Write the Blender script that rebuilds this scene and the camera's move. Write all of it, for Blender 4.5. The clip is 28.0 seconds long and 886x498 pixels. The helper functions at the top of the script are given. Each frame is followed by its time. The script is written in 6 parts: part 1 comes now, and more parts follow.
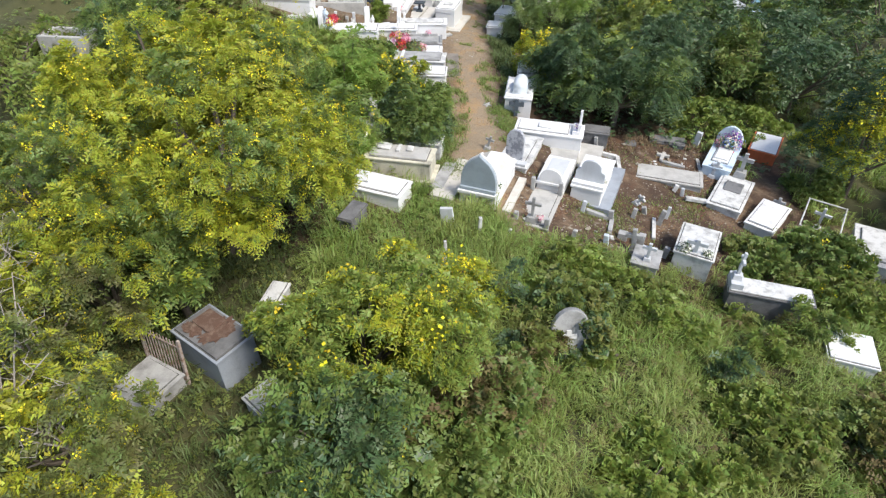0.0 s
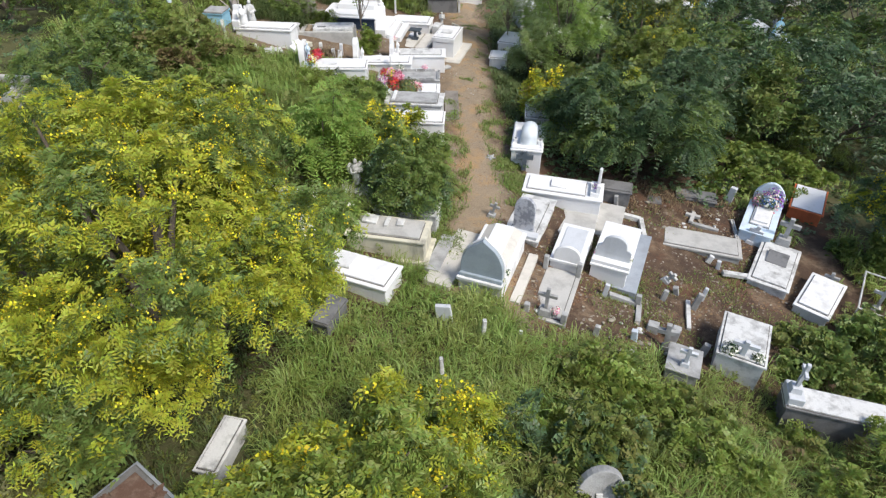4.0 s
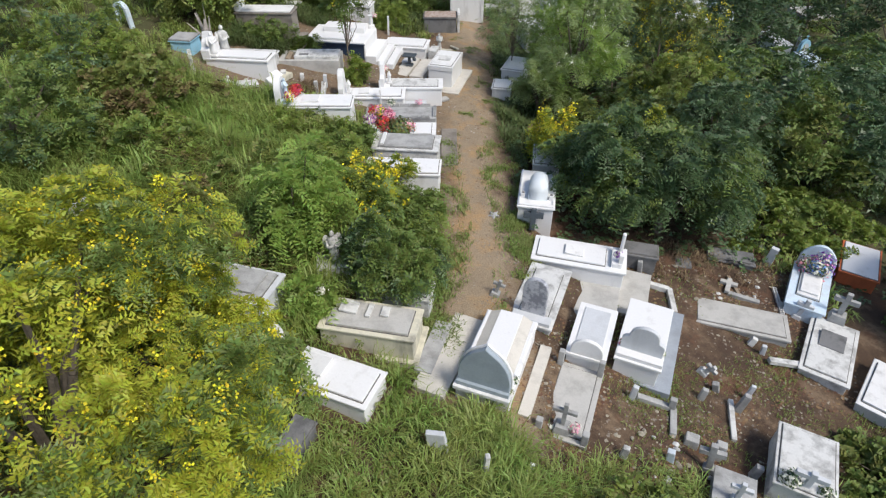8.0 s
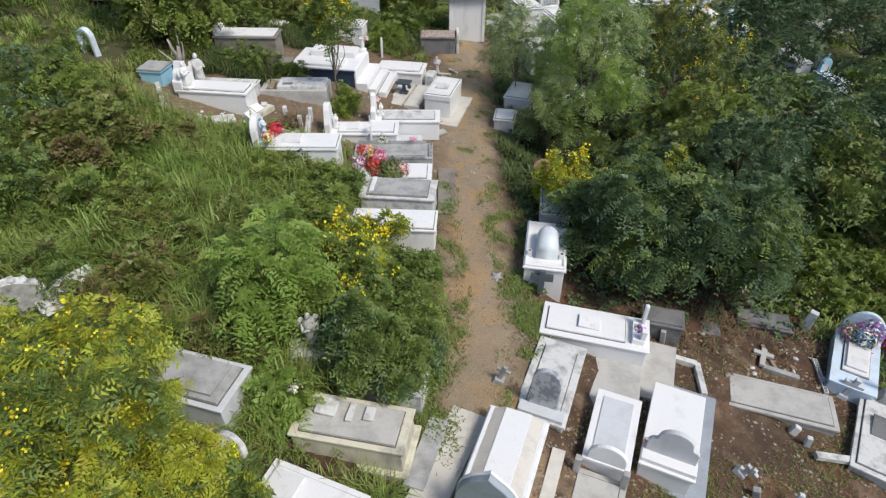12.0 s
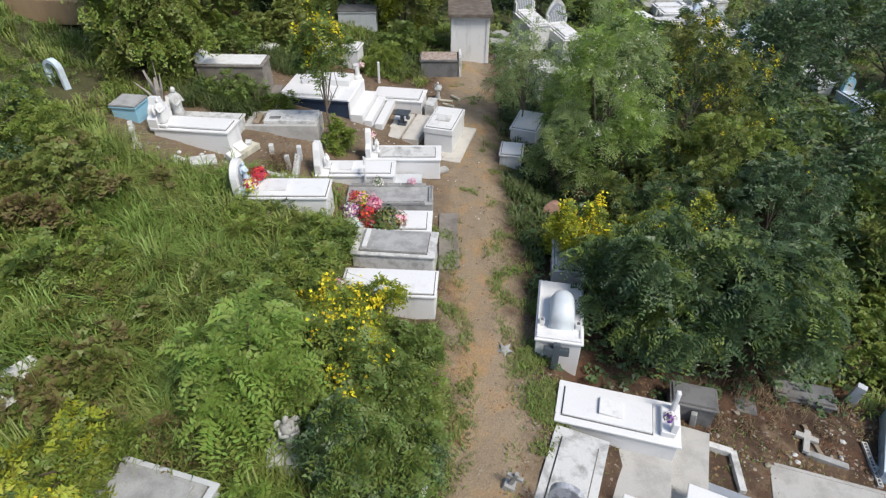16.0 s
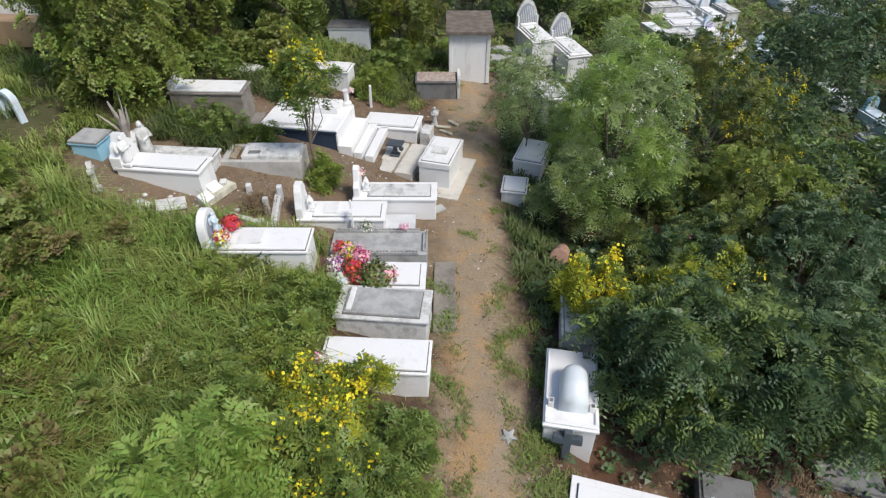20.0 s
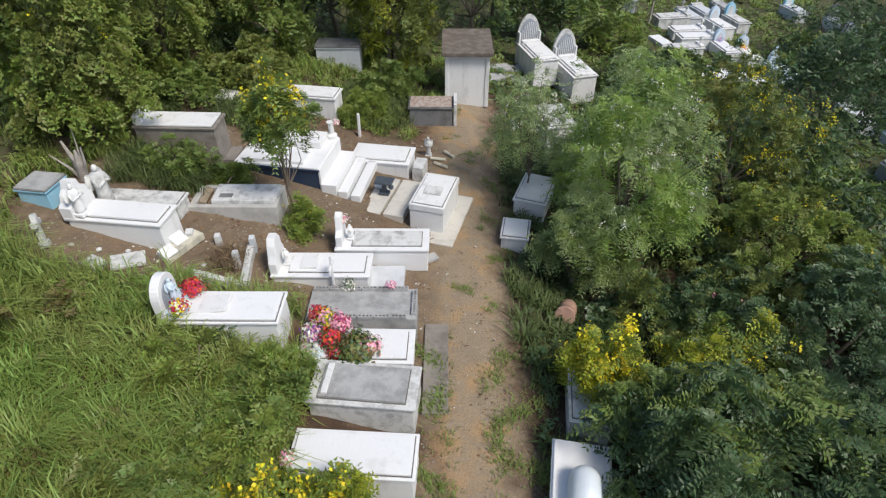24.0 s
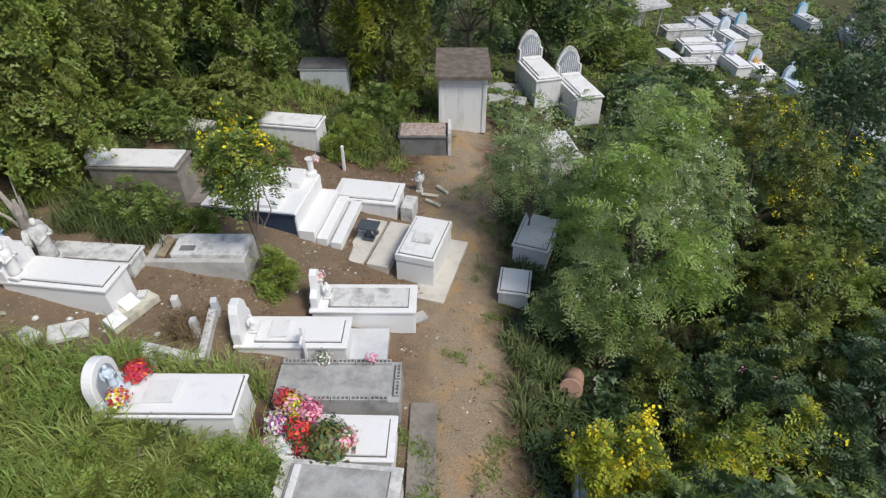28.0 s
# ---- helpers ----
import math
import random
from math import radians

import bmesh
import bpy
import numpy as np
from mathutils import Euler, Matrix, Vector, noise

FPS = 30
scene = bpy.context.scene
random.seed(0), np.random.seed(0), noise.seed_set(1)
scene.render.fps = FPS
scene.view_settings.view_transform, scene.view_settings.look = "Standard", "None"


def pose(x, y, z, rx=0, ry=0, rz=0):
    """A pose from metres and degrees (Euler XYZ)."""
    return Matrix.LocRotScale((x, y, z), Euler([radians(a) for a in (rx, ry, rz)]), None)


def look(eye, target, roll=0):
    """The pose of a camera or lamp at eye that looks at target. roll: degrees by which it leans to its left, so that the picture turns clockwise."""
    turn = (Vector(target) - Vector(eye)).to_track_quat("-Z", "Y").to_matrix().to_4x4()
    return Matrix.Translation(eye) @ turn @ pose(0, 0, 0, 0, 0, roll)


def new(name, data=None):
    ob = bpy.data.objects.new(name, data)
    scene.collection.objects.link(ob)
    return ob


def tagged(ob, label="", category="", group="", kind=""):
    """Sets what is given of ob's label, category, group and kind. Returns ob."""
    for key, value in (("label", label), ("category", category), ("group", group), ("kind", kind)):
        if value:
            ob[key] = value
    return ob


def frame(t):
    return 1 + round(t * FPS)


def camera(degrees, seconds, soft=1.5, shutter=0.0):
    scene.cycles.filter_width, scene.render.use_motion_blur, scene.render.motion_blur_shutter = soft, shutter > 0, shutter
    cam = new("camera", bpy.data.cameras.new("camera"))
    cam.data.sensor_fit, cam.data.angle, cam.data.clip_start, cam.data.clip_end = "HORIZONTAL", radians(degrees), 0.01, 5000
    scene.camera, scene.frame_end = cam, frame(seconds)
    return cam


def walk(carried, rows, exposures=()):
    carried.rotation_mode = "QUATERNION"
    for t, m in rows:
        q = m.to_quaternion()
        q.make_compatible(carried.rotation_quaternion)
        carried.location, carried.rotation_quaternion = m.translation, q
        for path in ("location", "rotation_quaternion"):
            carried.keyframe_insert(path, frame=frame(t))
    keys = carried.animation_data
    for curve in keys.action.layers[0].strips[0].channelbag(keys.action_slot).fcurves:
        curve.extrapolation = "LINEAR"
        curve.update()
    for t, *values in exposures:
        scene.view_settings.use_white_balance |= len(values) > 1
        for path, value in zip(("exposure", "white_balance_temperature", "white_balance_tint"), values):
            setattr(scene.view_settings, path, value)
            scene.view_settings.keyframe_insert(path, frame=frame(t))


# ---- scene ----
from functools import lru_cache

# ---------------------------------------------------------------- camera
cam = camera(74.1, 28.0, soft=1.3)
METRES, EYE, TILT, LEAN, TURN = 16.0, 8.6, -39.5, 0.0, 0.0
ROWS = [
    (0.0, 0.0, 0.0, 0.0, 0.0, 0.0, -0.0),
    (0.5, 0.0035, 0.0192, 0.0163, 0.02, 0.01, 0.03),
    (1.0, 0.0057, 0.0384, 0.0325, 0.01, 0.01, 0.03),
    (1.5, 0.0065, 0.0583, 0.0497, -0.01, 0.02, 0.03),
    (2.0, 0.0052, 0.0773, 0.067, -0.0, 0.03, 0.01),
    (2.5, 0.0041, 0.0964, 0.0828, -0.02, 0.06, 0.01),
    (3.0, 0.0035, 0.1152, 0.0988, -0.02, 0.05, -0.04),
    (3.5, 0.0038, 0.1346, 0.1144, -0.04, 0.05, -0.07),
    (5.5, 0.0062, 0.2098, 0.1733, 0.02, 0.05, -0.1),
    (6.0, 0.0067, 0.2281, 0.1871, 0.04, 0.05, -0.12),
    (6.5, 0.0084, 0.2461, 0.2011, 0.03, 0.05, -0.14),
    (7.0, 0.01, 0.2642, 0.215, 0.03, 0.05, -0.13),
    (7.5, 0.0111, 0.2813, 0.2281, 0.05, 0.04, -0.13),
    (8.0, 0.0122, 0.2978, 0.2401, 0.03, 0.06, -0.13),
    (8.5, 0.0135, 0.313, 0.2527, 0.05, 0.05, -0.14),
    (9.0, 0.0153, 0.3286, 0.2652, 0.05, 0.06, -0.14),
    (9.5, 0.018, 0.3429, 0.2774, 0.06, 0.04, -0.15),
    (10.0, 0.0189, 0.3569, 0.288, 0.04, 0.05, -0.11),
    (10.5, 0.0188, 0.3691, 0.2985, 0.05, 0.06, -0.12),
    (11.0, 0.0191, 0.3803, 0.3086, 0.06, 0.07, -0.12),
    (11.5, 0.0184, 0.392, 0.3188, 0.06, 0.1, -0.12),
    (12.0, 0.0174, 0.4035, 0.3285, 0.05, 0.12, -0.15),
    (12.5, 0.0165, 0.4146, 0.3383, 0.07, 0.14, -0.17),
    (14.5, 0.0168, 0.4577, 0.3795, 0.14, 0.18, -0.14),
    (15.0, 0.0161, 0.4692, 0.3903, 0.14, 0.16, -0.14),
    (15.5, 0.0162, 0.4811, 0.4002, 0.16, 0.18, -0.13),
    (16.0, 0.0172, 0.4929, 0.4108, 0.19, 0.15, -0.15),
    (16.5, 0.0176, 0.5053, 0.42, 0.18, 0.19, -0.12),
    (17.0, 0.0182, 0.5168, 0.4303, 0.18, 0.11, -0.14),
    (17.5, 0.0186, 0.5276, 0.4386, 0.2, 0.15, -0.13),
    (18.0, 0.0198, 0.5389, 0.4475, 0.2, 0.16, -0.13),
    (18.5, 0.0206, 0.5507, 0.4566, 0.23, 0.17, -0.13),
    (19.0, 0.0207, 0.5626, 0.4661, 0.24, 0.16, -0.12),
    (19.5, 0.0215, 0.5741, 0.4753, 0.25, 0.16, -0.14),
    (20.0, 0.0236, 0.5848, 0.4846, 0.25, 0.17, -0.14),
    (20.5, 0.0255, 0.5959, 0.4939, 0.25, 0.16, -0.16),
    (21.0, 0.0272, 0.6071, 0.5039, 0.26, 0.17, -0.15),
    (21.5, 0.0287, 0.6188, 0.5138, 0.26, 0.15, -0.17),
    (23.5, 0.0335, 0.6643, 0.5509, 0.32, 0.2, -0.19),
    (24.0, 0.0343, 0.6758, 0.5599, 0.34, 0.21, -0.19),
    (24.5, 0.0359, 0.6879, 0.5697, 0.35, 0.21, -0.2),
    (25.0, 0.0377, 0.6998, 0.5788, 0.37, 0.21, -0.19),
    (25.5, 0.0394, 0.7118, 0.588, 0.37, 0.21, -0.21),
    (26.0, 0.0409, 0.724, 0.5967, 0.37, 0.22, -0.21),
    (26.5, 0.0426, 0.7354, 0.6058, 0.4, 0.21, -0.19),
    (27.0, 0.0438, 0.7471, 0.6153, 0.38, 0.19, -0.21),
    (27.5, 0.0457, 0.7587, 0.6244, 0.42, 0.21, -0.2),
    (28.0, 0.0473, 0.7696, 0.6336, 0.42, 0.21, -0.22),
]
walk(cam, [(t, pose(0, 0, EYE, TILT, LEAN, TURN) @ pose(METRES * x, METRES * y, METRES * z, 90 + pitch, roll, yaw)) for t, x, y, z, yaw, pitch, roll in ROWS],
     [(0.0, 0.47), (3.5, 0.33), (8.0, 0.10), (12.0, 0.0), (17.0, 0.10), (21.0, 0.10), (25.0, 0.0), (28.0, -0.04)])

# ---------------------------------------------------------------- light
SUN_TO = Vector((0.46, -0.38, 0.80)).normalized()      # towards the sun
world = bpy.data.worlds.new("sky")
scene.world = world
world.use_nodes = True
wn = world.node_tree
sky = wn.nodes.new("ShaderNodeTexSky")
sky.sky_type = "NISHITA"
sky.sun_disc = False
sky.sun_elevation = math.asin(SUN_TO.z)
sky.sun_rotation = math.atan2(SUN_TO.x, SUN_TO.y)
sky.air_density, sky.dust_density = 1.0, 1.6
wn.nodes["Background"].inputs["Strength"].default_value = 0.15
wn.links.new(sky.outputs[0], wn.nodes["Background"].inputs["Color"])
sun_data = bpy.data.lights.new("sun", "SUN")
sun_data.energy, sun_data.angle, sun_data.color = 3.0, radians(17), (1.0, 0.945, 0.865)
sun = new("sun", sun_data)
sun.matrix_world = look(SUN_TO * 60, (0, 0, 0))

# ---------------------------------------------------------------- terrain height
def lerp(v, xs, ys):
    return float(np.interp(v, xs, ys))


def ground_z(x, y):
    """Level of the bare ground: a path along y, a bank rising to its west, a slope falling to its east."""
    x, y = np.asarray(x, float), np.asarray(y, float)
    z = np.interp(y, [0, 7, 12, 17, 21, 25, 33, 60], [-.3, -.2, -.1, .12, 0, .02, -.1, -.3])
    z = z + np.interp(y, [0, 7, 13, 20, 30], [.04, .05, .13, .22, .24]) * np.clip(-0.3 - x, 0, 14)
    z = z - .28 * (np.clip(x, 1.2, 5) - 1.2) - .13 * (np.clip(x, 5, 18) - 5)
    soft = lambda v, a, b: np.clip((v - a) / .8, 0, 1) * np.clip((b - v) / .8, 0, 1)
    z = z - .5 * np.exp(-((x - 7.2) / 1.6) ** 2 - ((y - 9.9) / .8) ** 2) - .32 * np.exp(-((x - 3.0) / .6) ** 2 - ((y - 17.6) / .6) ** 2)
    lumps = .5 + .5 * np.sin(2.3 * x + 1.4 * np.sin(1.5 * y)) * np.sin(2.1 * y + 1.2 * np.sin(1.1 * x))
    z = z + .42 * lumps * (soft(x, .4, 12) * soft(y, 1, 9.9) + soft(x, -14, -3.6) * soft(y, 15.4, 20.8))
    return z + .03 * np.sin(1.7 * x + .6 * y) * np.sin(1.3 * y - .4 * x)


def gz(x, y):
    return float(ground_z(x, y))


# ---------------------------------------------------------------- materials
def material(name, base, rough=0.8, spots=None, scale=3.0, amount=0.5, fine=30.0, fine_amount=0.15, bump=0.15,
             island=0.0, objects=0.0, metal=0.0, translucent=0.0, streaks=False, spot_lo=0.45, spot_hi=0.65, spec=0.4):
    """A surface: base colour, stains of a second colour at one scale, grain at another, and fine relief."""
    m = bpy.data.materials.new(name)
    m.use_nodes = True
    n, l = m.node_tree.nodes, m.node_tree.links
    b = n["Principled BSDF"]
    b.inputs["Roughness"].default_value = rough
    b.inputs["Metallic"].default_value = metal
    b.inputs["Specular IOR Level"].default_value = spec
    geo = n.new("ShaderNodeTexCoord")
    obj = n.new("ShaderNodeObjectInfo")
    gm = n.new("ShaderNodeNewGeometry")
    big = n.new("ShaderNodeTexNoise")
    big.inputs["Scale"].default_value, big.inputs["Detail"].default_value, big.inputs["Roughness"].default_value = scale, 6, 0.65
    mp = n.new("ShaderNodeMapping")
    mp.inputs["Scale"].default_value = (1, 1, 0.25) if streaks else (1, 1, 1)
    l.new(gm.outputs["Position"], mp.inputs["Vector"])
    l.new(mp.outputs[0], big.inputs["Vector"])
    ramp = n.new("ShaderNodeMapRange")
    ramp.inputs["From Min"].default_value, ramp.inputs["From Max"].default_value = spot_lo, spot_hi
    ramp.inputs["To Max"].default_value = amount
    l.new(big.outputs["Fac"], ramp.inputs["Value"])
    mix = n.new("ShaderNodeMix")
    mix.data_type = "RGBA"
    mix.inputs["A"].default_value = (*base, 1)
    mix.inputs["B"].default_value = (*(spots or [c * 0.6 for c in base]), 1)
    l.new(ramp.outputs[0], mix.inputs["Factor"])
    small = n.new("ShaderNodeTexNoise")
    small.inputs["Scale"].default_value, small.inputs["Detail"].default_value = fine, 4
    l.new(gm.outputs["Position"], small.inputs["Vector"])
    hsv = n.new("ShaderNodeHueSaturation")
    l.new(mix.outputs["Result"], hsv.inputs["Color"])
    val = n.new("ShaderNodeMath")
    val.operation = "MULTIPLY_ADD"
    val.inputs[1].default_value, val.inputs[2].default_value = 2 * fine_amount, 1 - fine_amount
    l.new(small.outputs["Fac"], val.inputs[0])
    last = val
    for source, much in ((gm.outputs["Random Per Island"], island), (obj.outputs["Random"], objects)):
        if much:
            a = n.new("ShaderNodeMath")
            a.operation = "MULTIPLY_ADD"
            a.inputs[1].default_value, a.inputs[2].default_value = 2 * much, 1 - much
            l.new(source, a.inputs[0])
            t = n.new("ShaderNodeMath")
            t.operation = "MULTIPLY"
            l.new(a.outputs[0], t.inputs[0])
            l.new(last.outputs[0], t.inputs[1])
            last = t
    l.new(last.outputs[0], hsv.inputs["Value"])
    if island:
        hue = n.new("ShaderNodeMath")
        hue.operation = "MULTIPLY_ADD"
        hue.inputs[1].default_value, hue.inputs[2].default_value = 0.05, 0.475
        l.new(gm.outputs["Random Per Island"], hue.inputs[0])
        l.new(hue.outputs[0], hsv.inputs["Hue"])
    l.new(hsv.outputs[0], b.inputs["Base Color"])
    if bump:
        bp = n.new("ShaderNodeBump")
        bp.inputs["Strength"].default_value, bp.inputs["Distance"].default_value = bump, 0.02
        l.new(small.outputs["Fac"], bp.inputs["Height"])
        l.new(bp.outputs[0], b.inputs["Normal"])
    if translucent:
        tr = n.new("ShaderNodeBsdfTranslucent")
        ms = n.new("ShaderNodeMixShader")
        ms.inputs[0].default_value = translucent
        l.new(hsv.outputs[0], tr.inputs["Color"])
        l.new(b.outputs[0], ms.inputs[1])
        l.new(tr.outputs[0], ms.inputs[2])
        l.new(ms.outputs[0], n["Material Output"].inputs["Surface"])
    return m


WHITE = material("white_limewash", (.72, .72, .71), .85, (.34, .33, .31), 3.4, .6, 24, .06, .2, streaks=True, spot_lo=.5, spot_hi=.75)
WHITE_CLEAN = material("fresh_white_paint", (.74, .74, .735), .7, (.44, .43, .40), 3.4, .5, 24, .05, .14, streaks=True, spot_lo=.56, spot_hi=.80)
WHITE_WORN = material("weathered_white_paint", (.61, .61, .59), .9, (.17, .165, .155), 3.8, .85, 30, .12, .3, spot_lo=.47, spot_hi=.72)
GREY = material("grey_cement", (.40, .40, .39), .9, (.17, .17, .16), 2.6, .8, 40, .15, .4, spot_lo=.42, spot_hi=.7)
GREY_PAINT = material("pale_grey_paint", (.56, .58, .60), .8, (.42, .43, .44), 2.0, .5, 30, .08, .2, streaks=True)
HEAD_GREY = material("blue_grey_headstone_paint", (.32, .37, .41), .75, (.25, .29, .32), 3.0, .6, 30, .08, .2)
NICHE_WHITE = material("glossy_bluish_white_paint", (.66, .71, .74), .4, (.54, .59, .62), 3.0, .5, 24, .05, .1)
BLUE_GREY = material("blue_grey_cement_paint", (.30, .33, .37), .8, (.22, .24, .26), 2.4, .6, 30, .1, .25)
LIGHT_CEMENT = material("pale_worn_cement", (.47, .46, .43), .9, (.28, .27, .25), 2.6, .7, 36, .12, .35, spot_lo=.45, spot_hi=.7)
SLATE = material("dark_stained_cement", (.18, .18, .18), .85, (.08, .08, .08), 3.0, .7, 40, .15, .3)
CREAM = material("cream_stained_paint", (.60, .57, .45), .9, (.20, .19, .16), 2.4, .75, 30, .1, .3, streaks=True, spot_lo=.5, spot_hi=.72)
BLUE = material("sky_blue_paint", (.30, .58, .74), .75, (.44, .60, .68), 2.4, .5, 30, .07, .2, streaks=True)
PALE_BLUE = material("pale_blue_paint", (.60, .72, .82), .8, (.50, .52, .54), 3.0, .7, 30, .08, .2)
NAVY = material("dark_blue_tile", (.025, .045, .085), .35, (.05, .07, .10), 4.0, .5, 20, .08, .05)
ORANGE = material("brick_red_paint", (.56, .14, .05), .8, (.25, .07, .03), 2.5, .5, 30, .1, .2, streaks=True)
TAN = material("tan_plaster", (.36, .25, .15), .9, (.26, .18, .11), 2.5, .6, 30, .1, .25, streaks=True)
POT_CLAY = material("weathered_pink_clay", (.44, .27, .20), .9, (.33, .20, .15), 6, .6, 40, .1, .2)
TERRACOTTA = material("terracotta", (.42, .20, .12), .85, (.30, .15, .10), 6, .5, 40, .1, .2)
MARBLE = material("veined_grey_marble", (.46, .47, .50), .4, (.20, .21, .24), 5, .85, 30, .08, .05, spot_lo=.48, spot_hi=.56)
DARK_STONE = material("dark_polished_stone", (.06, .075, .09), .4, (.11, .12, .13), 8, .5, 60, .15, .05)
RUST = material("rusty_painted_iron", (.42, .36, .32), .7, (.20, .09, .04), 9, .8, 40, .15, .2)
WOOD = material("weathered_wood", (.30, .24, .17), .85, (.14, .11, .08), 6, .6, 40, .15, .3)
BARK = material("bark", (.16, .13, .10), .9, (.08, .065, .05), 8, .7, 40, .2, .5)
BARK_PALE = material("pale_bare_wood", (.42, .38, .34), .9, (.25, .22, .19), 8, .6, 40, .2, .4)
YELLOW = material("yellow_petals", (.88, .76, .05), .7, (.88, .62, .01), 8, .5, 40, .1, 0, island=.12, translucent=.3)
RED = material("red_petals", (.62, .03, .03), .7, (.75, .10, .05), 8, .5, 40, .1, 0, island=.2)
CRIMSON = material("crimson_petals", (.36, .03, .08), .7, (.50, .06, .12), 8, .5, 40, .1, 0, island=.2)
PINK = material("pink_petals", (.75, .30, .42), .7, (.80, .55, .60), 8, .5, 40, .1, 0, island=.2)
PURPLE = material("purple_petals", (.22, .08, .36), .7, (.35, .12, .50), 8, .5, 40, .1, 0, island=.2)
PALE_PETAL = material("white_petals", (.76, .75, .64), .7, (.70, .70, .60), 8, .5, 40, .1, 0, island=.1)
BLUE_PETAL = material("blue_petals", (.15, .30, .62), .7, (.30, .45, .75), 8, .5, 40, .1, 0, island=.2)
LIMESTONE = material("pale_beige_cement", (.58, .55, .49), .9, (.36, .34, .30), 3.0, .6, 36, .1, .25, spot_lo=.48, spot_hi=.72)
DAMP = material("damp_brown_cement", (.25, .225, .195), .95, (.14, .12, .10), 3.0, .7, 40, .2, .35)
ROOF = material("leaf_strewn_cement", (.13, .105, .085), .95, (.24, .21, .18), 4, .7, 40, .25, .4)
# dirt and the shadow gap under tomb lids, painted as one dark colour
JOINT_DARK = material("dirt_and_gap_shade", (.13, .125, .115), .95, (.07, .066, .06), 9, .7, 40, .2, .3)
STONE = material("loose_stone", (.27, .235, .19), .9, (.17, .145, .115), 6, .6, 40, .15, .3, island=.35)
RUSTY = material("rust_brown_debris", (.12, .07, .05), .95, (.22, .165, .125), 6, .7, 40, .25, .4)
DRY = material("dry_leaf_litter", (.16, .09, .05), .9, (.24, .15, .085), 5, .6, 40, .2, 0, island=.35)

LEAF_YELLOW = material("yellow_green_leaves", (0.325, 0.360, 0.036), .55, (0.440, 0.440, 0.036), .9, .8, 20, .12, 0, island=.2, translucent=.2)
LEAF_MID = material("mid_green_leaves", (0.140, 0.198, 0.048), .5, (0.190, 0.250, 0.056), .9, .7, 20, .12, 0, island=.22, translucent=.2)
LEAF_LIGHT = material("fresh_green_leaves", (0.212, 0.272, 0.056), .5, (0.248, 0.322, 0.062), .9, .7, 20, .12, 0, island=.25, translucent=.3)
LEAF_PLUME = material("bright_fern_leaves", (0.270, 0.385, 0.085), .5, (0.320, 0.420, 0.110), .9, .7, 20, .12, 0, island=.2, translucent=.4)
LEAF_PALE = material("pale_feathery_leaves", (0.290, 0.370, 0.150), .5, (0.345, 0.415, 0.195), .9, .7, 20, .12, 0, island=.25, translucent=.45)
LEAF_DARK = material("dark_glossy_leaves", (0.080, 0.132, 0.052), .45, (0.114, 0.174, 0.066), .8, .7, 20, .12, 0, island=.28, translucent=.2, spec=.5)
LEAF_BLUE = material("blue_green_leaves", (0.096, 0.154, 0.072), .45, (0.128, 0.196, 0.084), .8, .7, 20, .12, 0, island=.3, translucent=.3)
LEAF_VINE = material("creeper_leaves", (0.185, 0.225, 0.055), .5, (0.260, 0.220, 0.075), .9, .7, 20, .12, 0, island=.24, translucent=.3, spot_lo=.5, spot_hi=.75)
LEAF_DULL = material("dull_olive_leaves", (0.132, 0.168, 0.045), .55, (0.190, 0.175, 0.070), 1.6, .8, 20, .12, 0, island=.3, translucent=.2)
LEAF_BROWN = material("withered_leaves", (0.170, 0.133, 0.056), .7, (0.147, 0.156, 0.039), 1.2, .7, 20, .12, 0, island=.25, translucent=.2)
GRASS = material("tall_grass", (0.232, 0.326, 0.074), .5, (0.330, 0.362, 0.108), .7, .85, 15, .1, 0, island=.3, translucent=.3, spot_lo=.4, spot_hi=.7)
# own dark green of the verge; also paints shade between the near shrubs
GRASS_DARK = material("dark_verge_and_shade_grass", (.095, .135, .042), .6, (.14, .165, .055), 1.5, .7, 15, .1, 0, island=.25, translucent=.2)
STRAW = material("dry_straw", (.22, .155, .09), .8, (.14, .09, .055), 3, .7, 15, .1, 0, island=.3)
GRASS_LOW = material("short_grass", (0.190, 0.265, 0.060), .6, (0.265, 0.265, 0.100), 1.5, .7, 15, .1, 0, island=.3, translucent=.3)


